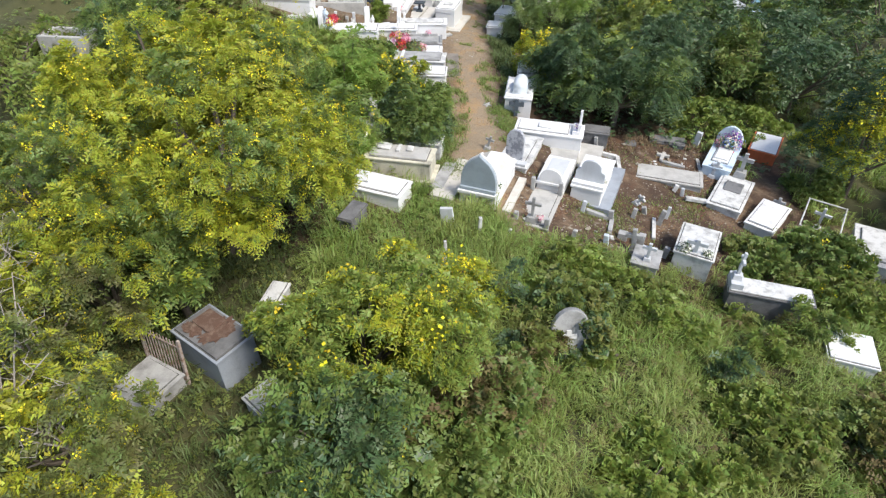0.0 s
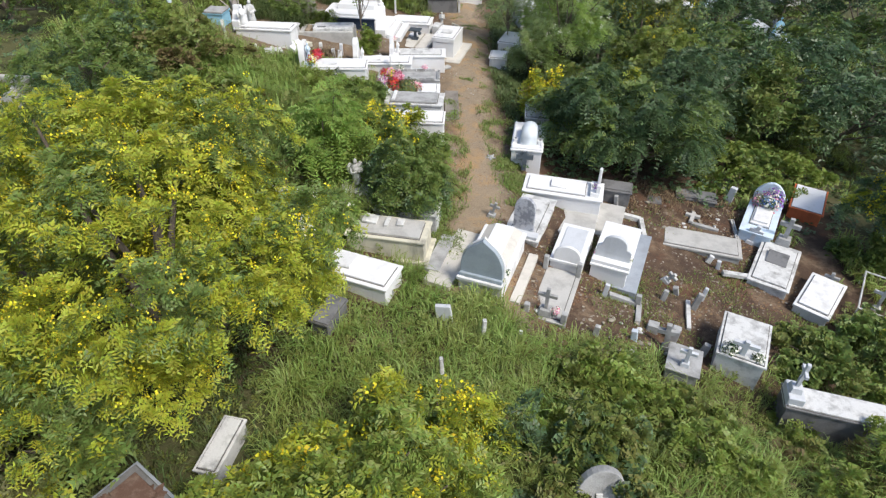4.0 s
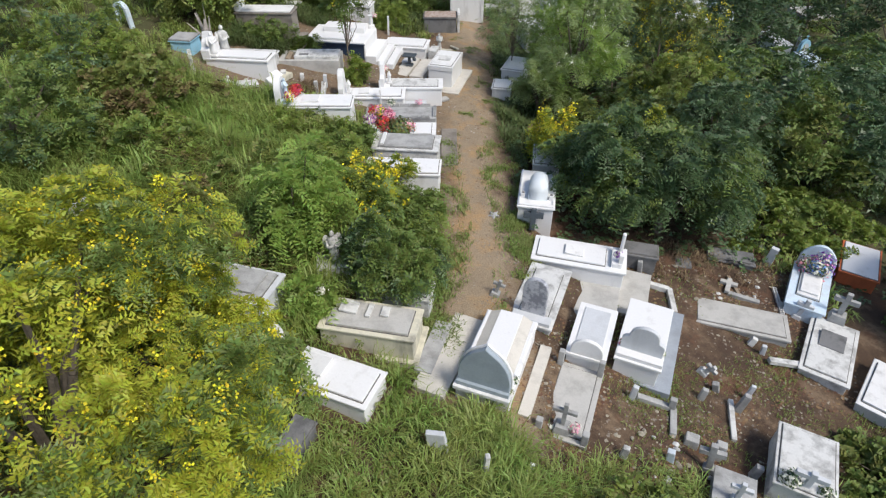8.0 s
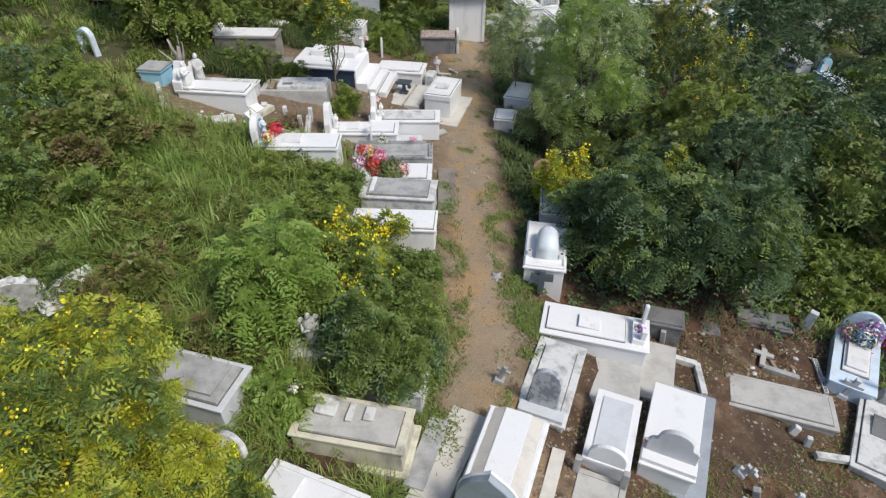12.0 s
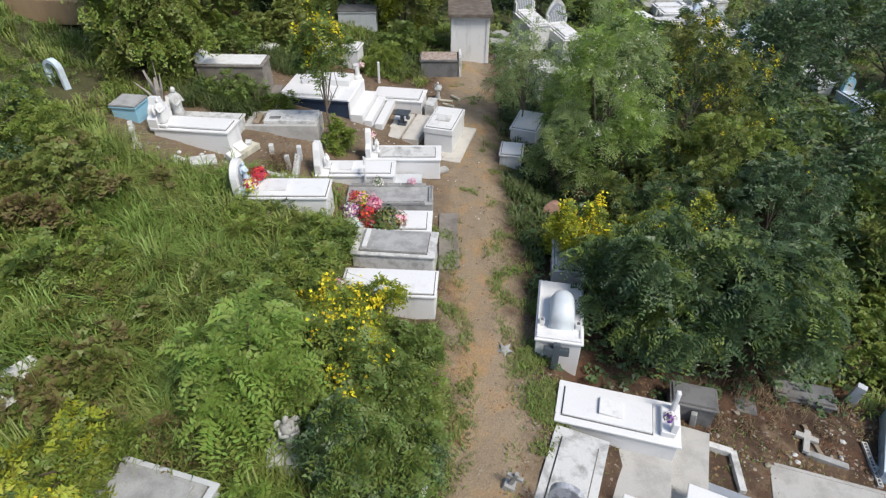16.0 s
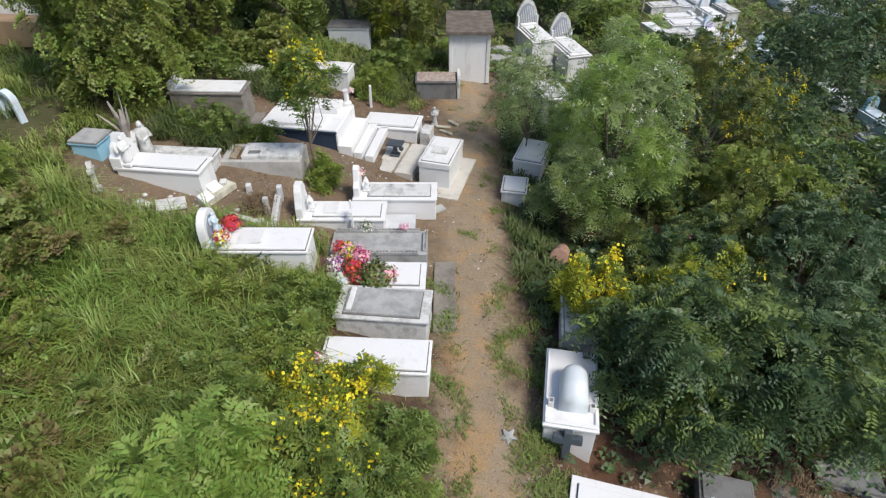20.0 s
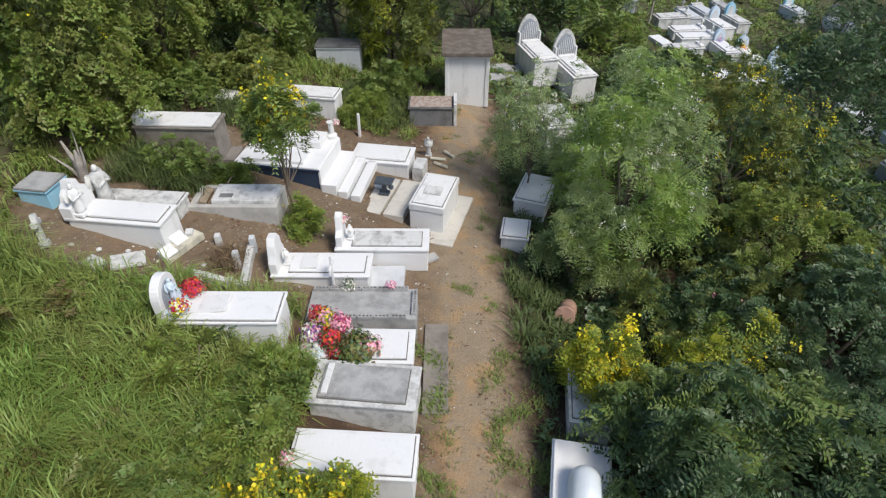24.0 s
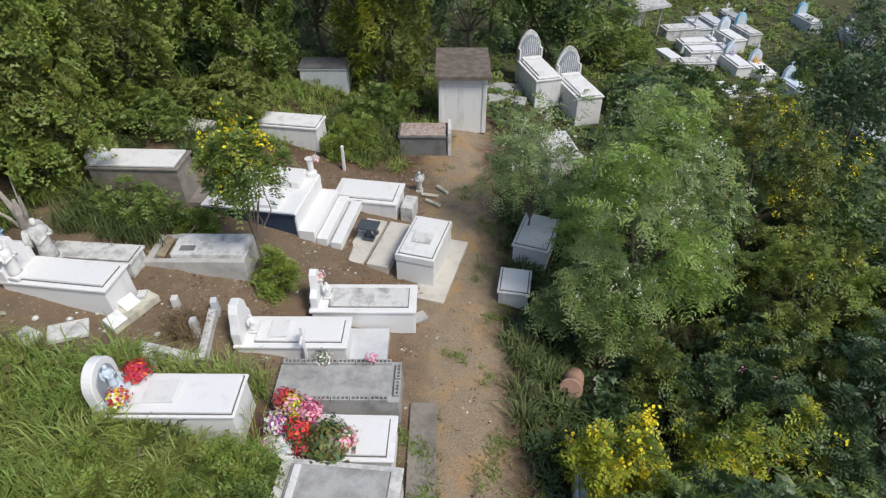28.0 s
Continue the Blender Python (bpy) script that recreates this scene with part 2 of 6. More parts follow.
def ground_material():
    """Sandy path, brown earth beside it, dark humus in patches, all with pebbly grain and relief."""
    m = material("earth", (.068, .042, .027), .95, (.125, .083, .051), 1.5, .9, 34, .38, 1.0)
    n, l = m.node_tree.nodes, m.node_tree.links
    gm = [k for k in n if k.type == "NEW_GEOMETRY"][0]
    first = [k for k in n if k.type == "MIX"][0]
    hsv = [k for k in n if k.type == "HUE_SAT"][0]
    sep = n.new("ShaderNodeSeparateXYZ")
    l.new(gm.outputs["Position"], sep.inputs[0])

    def noise_tex(scale, detail):
        k = n.new("ShaderNodeTexNoise")
        k.inputs["Scale"].default_value, k.inputs["Detail"].default_value, k.inputs["Roughness"].default_value = scale, detail, .7
        l.new(gm.outputs["Position"], k.inputs["Vector"])
        return k.outputs["Fac"]

    def ranged(source, lo, hi, to=1.0):
        k = n.new("ShaderNodeMapRange")
        k.inputs["From Min"].default_value, k.inputs["From Max"].default_value, k.inputs["To Max"].default_value = lo, hi, to
        l.new(source, k.inputs["Value"])
        return k.outputs[0]

    def arith(op, a, b, c=None):
        k = n.new("ShaderNodeMath")
        k.operation = op
        for i, v in enumerate((a, b, c)):
            if v is not None:
                if isinstance(v, (int, float)):
                    k.inputs[i].default_value = v
                else:
                    l.new(v, k.inputs[i])
        return k.outputs[0]

    def blend(factor, a, b):
        k = n.new("ShaderNodeMix")
        k.data_type = "RGBA"
        l.new(factor, k.inputs["Factor"])
        for slot, v in (("A", a), ("B", b)):
            if isinstance(v, tuple):
                k.inputs[slot].default_value = (*v, 1)
            else:
                l.new(v, k.inputs[slot])
        return k.outputs["Result"]
    wob = noise_tex(1.4, 6)
    off = arith("ABSOLUTE", arith("ADD", arith("SUBTRACT", sep.outputs[0], 1.0), arith("MULTIPLY_ADD", wob, 1.8, -0.9)), 0)
    sand = blend(noise_tex(3.1, 8), (.36, .280, .185), (.20, .153, .103))
    streak = blend(ranged(noise_tex(.8, 5), .5, .62), sand, (.36, .235, .12))
    ruddy = blend(ranged(noise_tex(.9, 6), .52, .62, .7), first.outputs["Result"], (.130, .064, .036))
    pale = blend(ranged(noise_tex(1.2, 7), .52, .64, .6), ruddy, (.25, .18, .115))
    earth = blend(ranged(noise_tex(2.3, 8), .55, .68, .7), pale, (.055, .040, .027))
    wx = arith("MULTIPLY_ADD", noise_tex(.7, 4), 3.0, sep.outputs[0])
    wy = arith("MULTIPLY_ADD", noise_tex(.6, 4), 3.0, sep.outputs[1])
    limed = arith("MULTIPLY", arith("MULTIPLY", ranged(wx, 2.6, 1.6), ranged(wx, -7.0, -5.6)), arith("MULTIPLY", ranged(wy, 22.4, 23.6), ranged(wy, 31.5, 30.0)))
    earth = blend(arith("MULTIPLY", limed, .42), earth, sand)
    mixed = blend(ranged(off, 1.15, .4), earth, streak)
    wild = arith("MAXIMUM", arith("MAXIMUM", ranged(wx, -6.6, -8.2), ranged(wx, 12.4, 14.0)), arith("MAXIMUM", ranged(wy, 12.6, 11.0), ranged(wy, 35.0, 38.0)))
    turf = blend(noise_tex(2.6, 8), (.036, .042, .016), (.105, .110, .042))
    mixed = blend(arith("MULTIPLY", wild, .9), mixed, turf)
    humus = blend(ranged(noise_tex(3.7, 8), .58, .70, .35), mixed, (.09, .062, .04))
    l.new(humus, hsv.inputs["Color"])
    return m


EARTH = ground_material()

# ---------------------------------------------------------------- mesh helpers
def part(name, bm, mat, parent=None, label="", smooth=False):
    """Links a bmesh as one mesh object under a thing or a part."""
    me = bpy.data.meshes.new(name)
    bm.to_mesh(me)
    bm.free()
    me.materials.append(mat)
    if smooth:
        me.polygons.foreach_set("use_smooth", [True] * len(me.polygons))
    ob = new(name, me)
    ob.parent = parent
    if label:
        ob["label"] = label
    return ob


def thing(name, m, label, category, group="", kind=""):
    ob = new(name)
    ob.matrix_world = m
    ob.empty_display_size = 0.2
    return tagged(ob, label, category, group, kind)


def box(cx, cy, cz, lx, ly, lz, bevel=0.012, taper=1.0, bm=None, turn=None):
    """A bevelled block by its centre and size; taper scales the top."""
    bm = bm or bmesh.new()
    made = bmesh.ops.create_cube(bm, size=1)["verts"]
    for v in made:
        k = taper if v.co.z > 0 else 1
        v.co = Vector((v.co.x * lx * k, v.co.y * ly * k, v.co.z * lz))
        if turn:
            v.co = turn @ v.co
        v.co += Vector((cx, cy, cz))
    if bevel:
        edges = list({e for v in made for e in v.link_edges})
        bmesh.ops.bevel(bm, geom=edges, offset=min(bevel, lx / 3, ly / 3, lz / 3), segments=2, affect="EDGES", profile=.6)
    return bm


def plate(profile, thick, x0=0.0, z0=0.0, bm=None, bevel=0.01):
    """An upright plate across y with an outline of (y, z), from x0 - thick/2 to x0 + thick/2."""
    bm = bm or bmesh.new()
    back = [bm.verts.new((x0 - thick / 2, y, z + z0)) for y, z in profile]
    front = [bm.verts.new((x0 + thick / 2, y, z + z0)) for y, z in profile]
    n = len(profile)
    bm.faces.new(front)
    bm.faces.new(back[::-1])
    for i in range(n):
        bm.faces.new((back[i], back[(i + 1) % n], front[(i + 1) % n], front[i]))
    bmesh.ops.recalc_face_normals(bm, faces=bm.faces)
    if bevel:
        rim = [e for e in bm.edges if abs(e.verts[0].co.x - e.verts[1].co.x) < 1e-6]
        bmesh.ops.bevel(bm, geom=rim, offset=min(bevel, thick / 3), segments=1, affect="EDGES")
    return bm


def arch_outline(w, h, spring, point=0.0, n=14):
    """Width w, height h; straight sides up to spring, then a round arch, drawn up to a point by point."""
    out = [(w / 2, 0)]
    for i in range(n + 1):
        a = math.pi * i / n
        s = math.sin(a)
        out.append((w / 2 * math.cos(a), spring + (h - spring) * ((1 - point) * s + point * s ** 3 if point else s)))
    return out + [(-w / 2, 0)]


def ogee_outline(w, h):
    """A round-shouldered arch drawn up into a small point."""
    side = [(.50, 0), (.50, .30), (.48, .42), (.44, .54), (.37, .67), (.28, .78), (.18, .86), (.09, .92), (.03, .97), (0, 1.0)]
    return [(w * y, h * z) for y, z in side] + [(-w * y, h * z) for y, z in reversed(side[:-1])]


def shoulder_outline(w, h):
    """A round head between two stepped shoulders."""
    out = [(w / 2, 0), (w / 2, h * .48), (w * .45, h * .55), (w * .36, h * .60), (w * .34, h * .68)]
    out += [(w * .34 * math.cos(a), h * .68 + h * .32 * math.sin(a)) for a in np.linspace(.25, math.pi - .25, 11)]
    return out + [(-y, z) for y, z in reversed(out[:5])]


def rod(p, q, r0, r1=None, bm=None, sides=8):
    """A tapered round bar from p to q."""
    bm = bm or bmesh.new()
    p, q = Vector(p), Vector(q)
    r1 = r0 if r1 is None else r1
    m = Matrix.Translation((p + q) / 2) @ (q - p).to_track_quat("Z", "Y").to_matrix().to_4x4()
    bmesh.ops.create_cone(bm, cap_ends=True, segments=sides, radius1=r0, radius2=r1, depth=(q - p).length, matrix=m)
    return bm


def ball(c, rx, ry, rz, bm=None, sub=2, rough=0.0, seed=0):
    bm = bm or bmesh.new()
    made = bmesh.ops.create_icosphere(bm, subdivisions=sub, radius=1)["verts"]
    for v in made:
        k = 1 + rough * noise.noise(v.co * 2.3 + Vector((seed, seed * .7, 0)))
        v.co = Vector((c[0] + v.co.x * rx * k, c[1] + v.co.y * ry * k, c[2] + v.co.z * rz * k))
    return bm


def lathe(profile, bm=None, at=(0, 0, 0), sides=14):
    """A turned shape from (radius, height) pairs."""
    bm = bm or bmesh.new()
    rings = []
    for r, z in profile:
        rings.append([bm.verts.new((at[0] + r * math.cos(2 * math.pi * i / sides), at[1] + r * math.sin(2 * math.pi * i / sides), at[2] + z)) for i in range(sides)])
    for a, b in zip(rings, rings[1:]):
        for i in range(sides):
            bm.faces.new((a[i], a[(i + 1) % sides], b[(i + 1) % sides], b[i]))
    bm.faces.new(rings[-1])
    bm.faces.new(rings[0][::-1])
    return bm


def mesh_from_arrays(name, verts, quads, mat, tris=None):
    """Fast mesh from numpy arrays of vertices, quads and triangles."""
    me = bpy.data.meshes.new(name)
    quads = np.asarray(quads, np.int32).reshape(-1, 4)
    tris = np.asarray(tris if tris is not None else [], np.int32).reshape(-1, 3)
    me.vertices.add(len(verts))
    me.vertices.foreach_set("co", np.asarray(verts, np.float32).ravel())
    me.loops.add(quads.size + tris.size)
    me.loops.foreach_set("vertex_index", np.concatenate([quads.ravel(), tris.ravel()]))
    me.polygons.add(len(quads) + len(tris))
    me.polygons.foreach_set("loop_start", np.concatenate([np.arange(len(quads)) * 4, quads.size + np.arange(len(tris)) * 3]).astype(np.int32))
    me.update(calc_edges=True)
    me.materials.append(mat)
    return me


# ---------------------------------------------------------------- ground
def build_ground():
    xs = np.concatenate([np.linspace(-400, -16, 14)[:-1], np.arange(-16, 24, .28), np.linspace(24, 400, 14)])
    ys = np.concatenate([np.linspace(-400, -2, 14)[:-1], np.arange(-2, 56, .28), np.linspace(56, 500, 14)])
    X, Y = np.meshgrid(xs, ys)
    Z = ground_z(X, Y) + .035 * np.sin(X * 5.1 + 2 * np.sin(Y * 2.3)) * np.sin(Y * 4.3 + X)
    nx, ny = len(xs), len(ys)
    i = (np.arange(ny - 1)[:, None] * nx + np.arange(nx - 1)).ravel()
    me = mesh_from_arrays("ground", np.stack([X, Y, Z], -1).reshape(-1, 3), np.stack([i, i + 1, i + nx + 1, i + nx], -1), EARTH)
    me.polygons.foreach_set("use_smooth", [True] * len(me.polygons))
    tagged(new("ground", me), "bare brown earth slope with a sandy trodden path", "ground", kind="structure")


build_ground()

# ---------------------------------------------------------------- tombs
def cross_parts(top, at, h, w, t, mat, turn=0.0, base=0.0):
    """The parts of an upright cross on a small foot, under a thing."""
    x, y, z = at
    m = Matrix.Rotation(turn, 3, "Z")
    if base:
        part("foot", box(x, y, z + base / 2, base * 1.6, base * 1.8, base, .01, .8), mat, top)
    part("upright", box(x, y, z + base + h / 2, t, t * 1.1, h, .008, turn=m), mat, top)
    part("arm", box(x, y, z + base + h * .66, t * .96, w, t * 1.1, .008, turn=m), mat, top)


FOOTPRINTS = []                                        # plans of the tombs, which no grass grows through


def tomb(x, y, yaw, L, W, z_top, z_base, label, mat=WHITE, lid_mat=None, lid=(.82, .74, .05), tiers=1, plinth=0.0, plinth_out=.1,
         rim=.05, rim_out=.03, name="tomb", plaque=None, group="", head_at=.0, ledge=0.0, lean=0.0, end=False):
    """A raised grave: local +x runs from the head to the foot, z = 0 at its base."""
    t = thing(name, pose(x, y, z_base, 0, lean, yaw), label, "tomb", group)
    FOOTPRINTS.append((x, y, radians(yaw), L / 2 + .12, W / 2 + .12))
    H = z_top - z_base
    lid_mat = lid_mat or mat
    if plinth:
        part("plinth", box(0, 0, plinth / 2, L + 2 * plinth_out, W + 2 * plinth_out, plinth, .015), GREY if mat in (WHITE, WHITE_CLEAN) else mat, t, "grey cement plinth" if mat in (WHITE, WHITE_CLEAN) else "")
    part("body", box(0, 0, (plinth + H - rim) / 2, L, W, H - rim - plinth + .002, .014, .985), mat, t)
    part("rim", box(0, 0, H - rim / 2, L + 2 * rim_out, W + 2 * rim_out, rim, .012), mat, t)
    if lid:
        z = H
        k = 1.0
        # thin dark edge: dirt plus the lid's gap shadow put into colour
        part("joint", box(head_at, 0, H + .003, L * lid[0] + .035, W * lid[1] + .035, .012, .003), JOINT_DARK, t, "dark joint under the lid, dirt and painted gap shade")
        for i in range(tiers):
            top = part("lid", box(head_at, 0, z + lid[2] / 2 - .002, L * lid[0] * k, W * lid[1] * k, lid[2], .012), lid_mat, t)
            z, k = z + lid[2], k * .8
    if plaque:
        px, py, pl, pw, pm = plaque
        part("plaque", box(px, py, H + (lid[2] * tiers if lid else 0) + .02, pl, pw, .045, .008, turn=Matrix.Rotation(radians(-6), 3, "Y")), pm, top if lid else t)
    if end:
        part("end_slab", box(L / 2 + .08, 0, (H + .12) / 2, .10, W + .06, H + .12, .012), WHITE_WORN, t, "upright white end slab")
    if ledge:
        part("ledge", box(L / 2 + ledge / 2, 0, .06, ledge, W * .9, .12, .012), mat, t)
    return t


def statue(x, y, z, yaw, h, label, mat=WHITE, wide=1.0):
    """A plain draped standing figure on a small block, as one mesh."""
    w = wide
    bm = box(0, 0, .05 * h, .30 * h * w, .30 * h * w, .1 * h, .01)
    bm = lathe([(.125 * h * w, .1 * h), (.115 * h * w, .2 * h), (.10 * h * w, .42 * h), (.115 * h * w, .60 * h), (.13 * h * w, .70 * h), (.09 * h * w, .78 * h), (.045 * h, .82 * h)], bm)
    bm = ball((.01 * h, 0, .89 * h), .07 * h, .065 * h, .09 * h, bm)
    for s in (-1, 1):
        rod((0, s * .12 * h * w, .70 * h), (.10 * h, s * .13 * h * w, .54 * h), .045 * h, .035 * h, bm, 7)
        rod((.10 * h, s * .13 * h * w, .54 * h), (.17 * h, s * .02 * h, .62 * h), .035 * h, .025 * h, bm, 7)
        bm = ball((-.09 * h, s * .13 * h * w, .62 * h), .03 * h, .08 * h * w, .2 * h, bm)
    for v in bm.verts:
        v.co += Vector((noise.noise(v.co * 9) * .02 * h, noise.noise(v.co * 9 + Vector((5, 0, 0))) * .02 * h, 0))
    ob = part("statue", bm, mat, None, "", True)
    ob.matrix_world = pose(x, y, z, 0, 0, yaw)
    return tagged(ob, label, "statue")


def grave_cross(x, y, h, w, t, label, mat=GREY, yaw=0.0, lean=0.0, tilt=0.0, base=.12, z=None, name="grave_cross", group="small grave crosses"):
    """A free-standing cross with its arms along local y."""
    c = thing(name, pose(x, y, gz(x, y) - .03 if z is None else z, lean, tilt, yaw), label, "cross", group)
    cross_parts(c, (0, 0, 0), h, w, t, mat, 0, base)
    return c


def marker(x, y, w, d, h, label, mat=GREY, yaw=0.0, lean=0.0):
    """A small squared grave post with a bevelled top."""
    ob = part("grave_post", box(0, 0, h / 2, d, w, h, .018, .9), mat)
    ob.matrix_world = pose(x, y, gz(x, y) - .03, lean, lean / 2, yaw)
    return tagged(ob, label, "grave marker", "small grave posts")


def posy(x, y, z, r, mats, label, n=60, name="flower_bunch", vase=None, flat=1.0):
    """A bunch of petals heads and leaves in a small vase."""
    t = thing(name, pose(x, y, z), label, "flowers")
    rng = np.random.default_rng(int(abs(x * 331 + y * 77)) + 5)
    lift = 0.0
    if vase:
        part("vase", lathe([(.04, 0), (.055, .05), (.05, .12), (.06, .15)], at=(0, 0, 0)), vase, t)
        lift = .12
    for m in mats:
        vs, qs = leaf_cards(rng, int(n * 2.2), r, flat, .022 + r * .085)
        vs[:, 2] += lift
        ob = tagged(new("petals", mesh_from_arrays("petals", vs, qs, m)), kind="stuff")
        ob.parent = t
    return t


def leaf_cards(rng, n, r, flat, size):
    """n small rhombic petals spread in a dome of radius r."""
    d = rng.normal(size=(n, 3))
    d /= np.linalg.norm(d, axis=1)[:, None]
    d[:, 2] = np.abs(d[:, 2])
    c = d * r * rng.uniform(.35, 1.15, (n, 1)) * np.array([1, 1, flat]) + rng.normal(scale=.18 * r, size=(n, 3))
    u = np.cross(d, rng.normal(size=(n, 3)))
    u /= np.linalg.norm(u, axis=1)[:, None] + 1e-9
    w = np.cross(d, u)
    s = size * rng.uniform(.6, 1.2, (n, 1))
    vs = np.stack([c - u * s, c - w * s * .6, c + u * s, c + w * s * .6], 1).reshape(-1, 3)
    return vs, np.arange(4 * n).reshape(-1, 4)


# -- graves east of the path, lower bank
yawA = 69.0
hx, hy = math.cos(radians(yawA)), math.sin(radians(yawA))


def build_arch_tomb():
    t = tomb(1.20, 13.20, yawA, 1.88, .98, .30, -.42, "white limewashed tomb with a tall pointed arch headstone", WHITE, lid=None, plinth=.14, plinth_out=.07, rim=.06, rim_out=.02)
    cope = [(.45, 0), (.44, .04), (.23, .15), (-.23, .15), (-.44, .04), (-.45, 0)]
    part("coping", plate(cope, 1.64, .08, .72, None, .012), LIMESTONE, t, "pale coped lid with sloping sides")
    part("coping_panel", box(.08, 0, .872, 1.62, .44, .03, .008), WHITE_CLEAN, t, "white flat strip along the lid")
    for sd in (-1, 1):
        part("side_border", box(.06, sd * .445, .745, 1.70, .07, .06, .01), WHITE_CLEAN, t)
    part("headstone", plate(ogee_outline(.92, 1.0), .10, -.86, .74), HEAD_GREY, t, "pale blue-grey pointed arch headstone")
    part("headstone_border", plate(ogee_outline(.97, 1.035), .05, -.785, .73), WHITE_CLEAN, t, "white border behind the headstone")
    part("headstone_step", box(-.92, 0, .78, .10, .94, .10, .012), HEAD_GREY, t)
    part("headstone_step", box(-.95, 0, .70, .16, 1.02, .08, .012), WHITE, t)
    posy(1.20 - .8 * hx - .42 * -hy, 13.20 - .8 * hy - .42 * hx, .31, .10, [PALE_PETAL, LEAF_MID], "small bunch of white flowers on a tomb", 30)
    posy(1.20 - .55 * hx + .46 * hy, 13.20 - .55 * hy - .46 * hx, .31, .09, [PALE_PETAL, LEAF_DARK], "small bunch of faded flowers on a tomb", 30)


def build_marble_tomb():
    t = tomb(2.27, 15.13, yawA - 1, 1.85, .86, -.10, -.62, "whitewashed tomb with a veined grey arched headstone", WHITE_WORN, lid=(.8, .7, .04), plinth=.1, rim=.06)
    part("headstone", plate(arch_outline(.50, .98, .70), .10, -.66, .52), MARBLE, t, "veined grey marble arched headstone")
    part("headstone_foot", box(-.80, 0, .35, .22, .8, .5, .015), GREY_PAINT, t, "pale grey stepped foot")


def build_cross_slab_tomb():
    t = tomb(3.19, 14.15, yawA - 1, 1.45, .74, -.18, -.85, "white tomb with a recessed panel top and round gable", WHITE_CLEAN, None, lid=None, rim=.08, rim_out=.02)
    part("panel", box(.05, 0, .667 + .012, 1.1, .52, .03, .006), GREY_PAINT, t, "pale grey panel")
    part("headstone", plate(arch_outline(.62, .42, .12), .08, -.68, .66), WHITE_CLEAN, t)
    s = tomb(2.52, 12.62, yawA - 1, 1.65, .84, -.38, -.72, "low worn cement grave slab with a small cross", LIGHT_CEMENT, lid=(.9, .8, .03), rim=.05, name="grave_slab")
    part("corner_post", box(.78, .38, .50, .12, .12, .45, .02, .9), GREY, s)
    part("corner_post", box(.78, -.38, .50, .12, .12, .45, .02, .9), GREY, s)
    part("corner_post", box(-.78, .40, .42, .13, .13, .40, .02, .9), GREY, s)
    part("corner_post", box(-.78, -.40, .42, .13, .13, .40, .02, .9), GREY, s)
    grave_cross(2.26, 12.02, .55, .42, .07, "grey cement cross on a low grave slab", GREY, yawA - 90 + 90, base=.16, z=-.37)
    posy(2.45, 11.93, -.36, .10, [PALE_PETAL, PINK], "white flowers in a grey pot", 30, vase=GREY)
    posy(2.08, 12.05, -.36, .08, [PALE_PETAL], "white flowers on a grave slab", 24)


def build_shoulder_tomb():
    yaw = 66
    base = part("grave_platform", box(0, 0, .11, 2.35, 1.36, .26, .015), BLUE_GREY)
    base.matrix_world = pose(4.42, 14.42, -1.05, 0, 0, yaw)
    tagged(base, "smooth pale grey cement platform under a tomb", "platform")
    t = tomb(4.28, 14.22, yaw, 1.75, .84, -.30, -1.0, "white and grey tomb with a shouldered headstone", WHITE_CLEAN, lid=None, rim=.06)
    part("headstone", plate(shoulder_outline(.80, .72), .09, -.62, .70), GREY_PAINT, t, "grey headstone with a rounded top and shoulders")
    part("headstone_step", box(-.74, 0, .72, .22, .88, .14, .012), WHITE_CLEAN, t)
    c, s = math.cos(radians(yaw)), math.sin(radians(yaw))
    posy(4.28 - .5 * c - .36 * -s, 14.22 - .5 * s - .36 * c, -.26, .09, [PALE_PETAL, LEAF_MID], "small bunch of flowers on a tomb", 26)
    posy(4.28 - .5 * c - .36 * s, 14.22 - .5 * s + .36 * c, -.26, .09, [PINK, LEAF_MID], "small bunch of pink flowers on a tomb", 26)


def build_long_tomb():
    t = tomb(3.30, 16.40, 165, 2.05, .84, -.05, -.85, "long white tomb with a low lid and two slender posts", WHITE_CLEAN, lid=(.74, .72, .05), rim=.05, plaque=(.12, 0, .42, .34, WHITE), head_at=.18)
    part("pillar", box(-.90, .22, .80 + .16, .10, .12, .36, .01), WHITE_CLEAN, t)
    part("pillar", box(-.90, -.22, .80 + .28, .08, .10, .62, .03), WHITE_CLEAN, t)
    part("flower_block", box(-.82, 0, .80 + .06, .22, .6, .12, .01), WHITE_CLEAN, t)
    posy(4.12, 16.2, .06, .11, [PURPLE, PALE_PETAL], "purple and white flowers on a white tomb", 40)


def vault(r, wall, length, at):
    """A barrel vault along x, open at neither end, with a domed far end."""
    bm = bmesh.new()
    arc = [(-r, 0), (-r, wall)] + [(-r * math.cos(a), wall + r * math.sin(a)) for a in np.linspace(.2, math.pi - .2, 13)] + [(r, wall), (r, 0)]
    rows = [(0, 1.0), (length, 1.0)] + [(length + r * math.sin(a), math.cos(a)) for a in np.linspace(.25, 1.5, 7)]
    rings = [[bm.verts.new((at[0] + u, at[1] + y * k, at[2] + (z if z <= wall else wall + (z - wall) * k))) for y, z in arc] for u, k in rows]
    for p, q in zip(rings, rings[1:]):
        for i in range(len(arc) - 1):
            bm.faces.new((p[i], p[i + 1], q[i + 1], q[i]))
    bm.faces.new(rings[0])
    bmesh.ops.recalc_face_normals(bm, faces=bm.faces)
    return bm


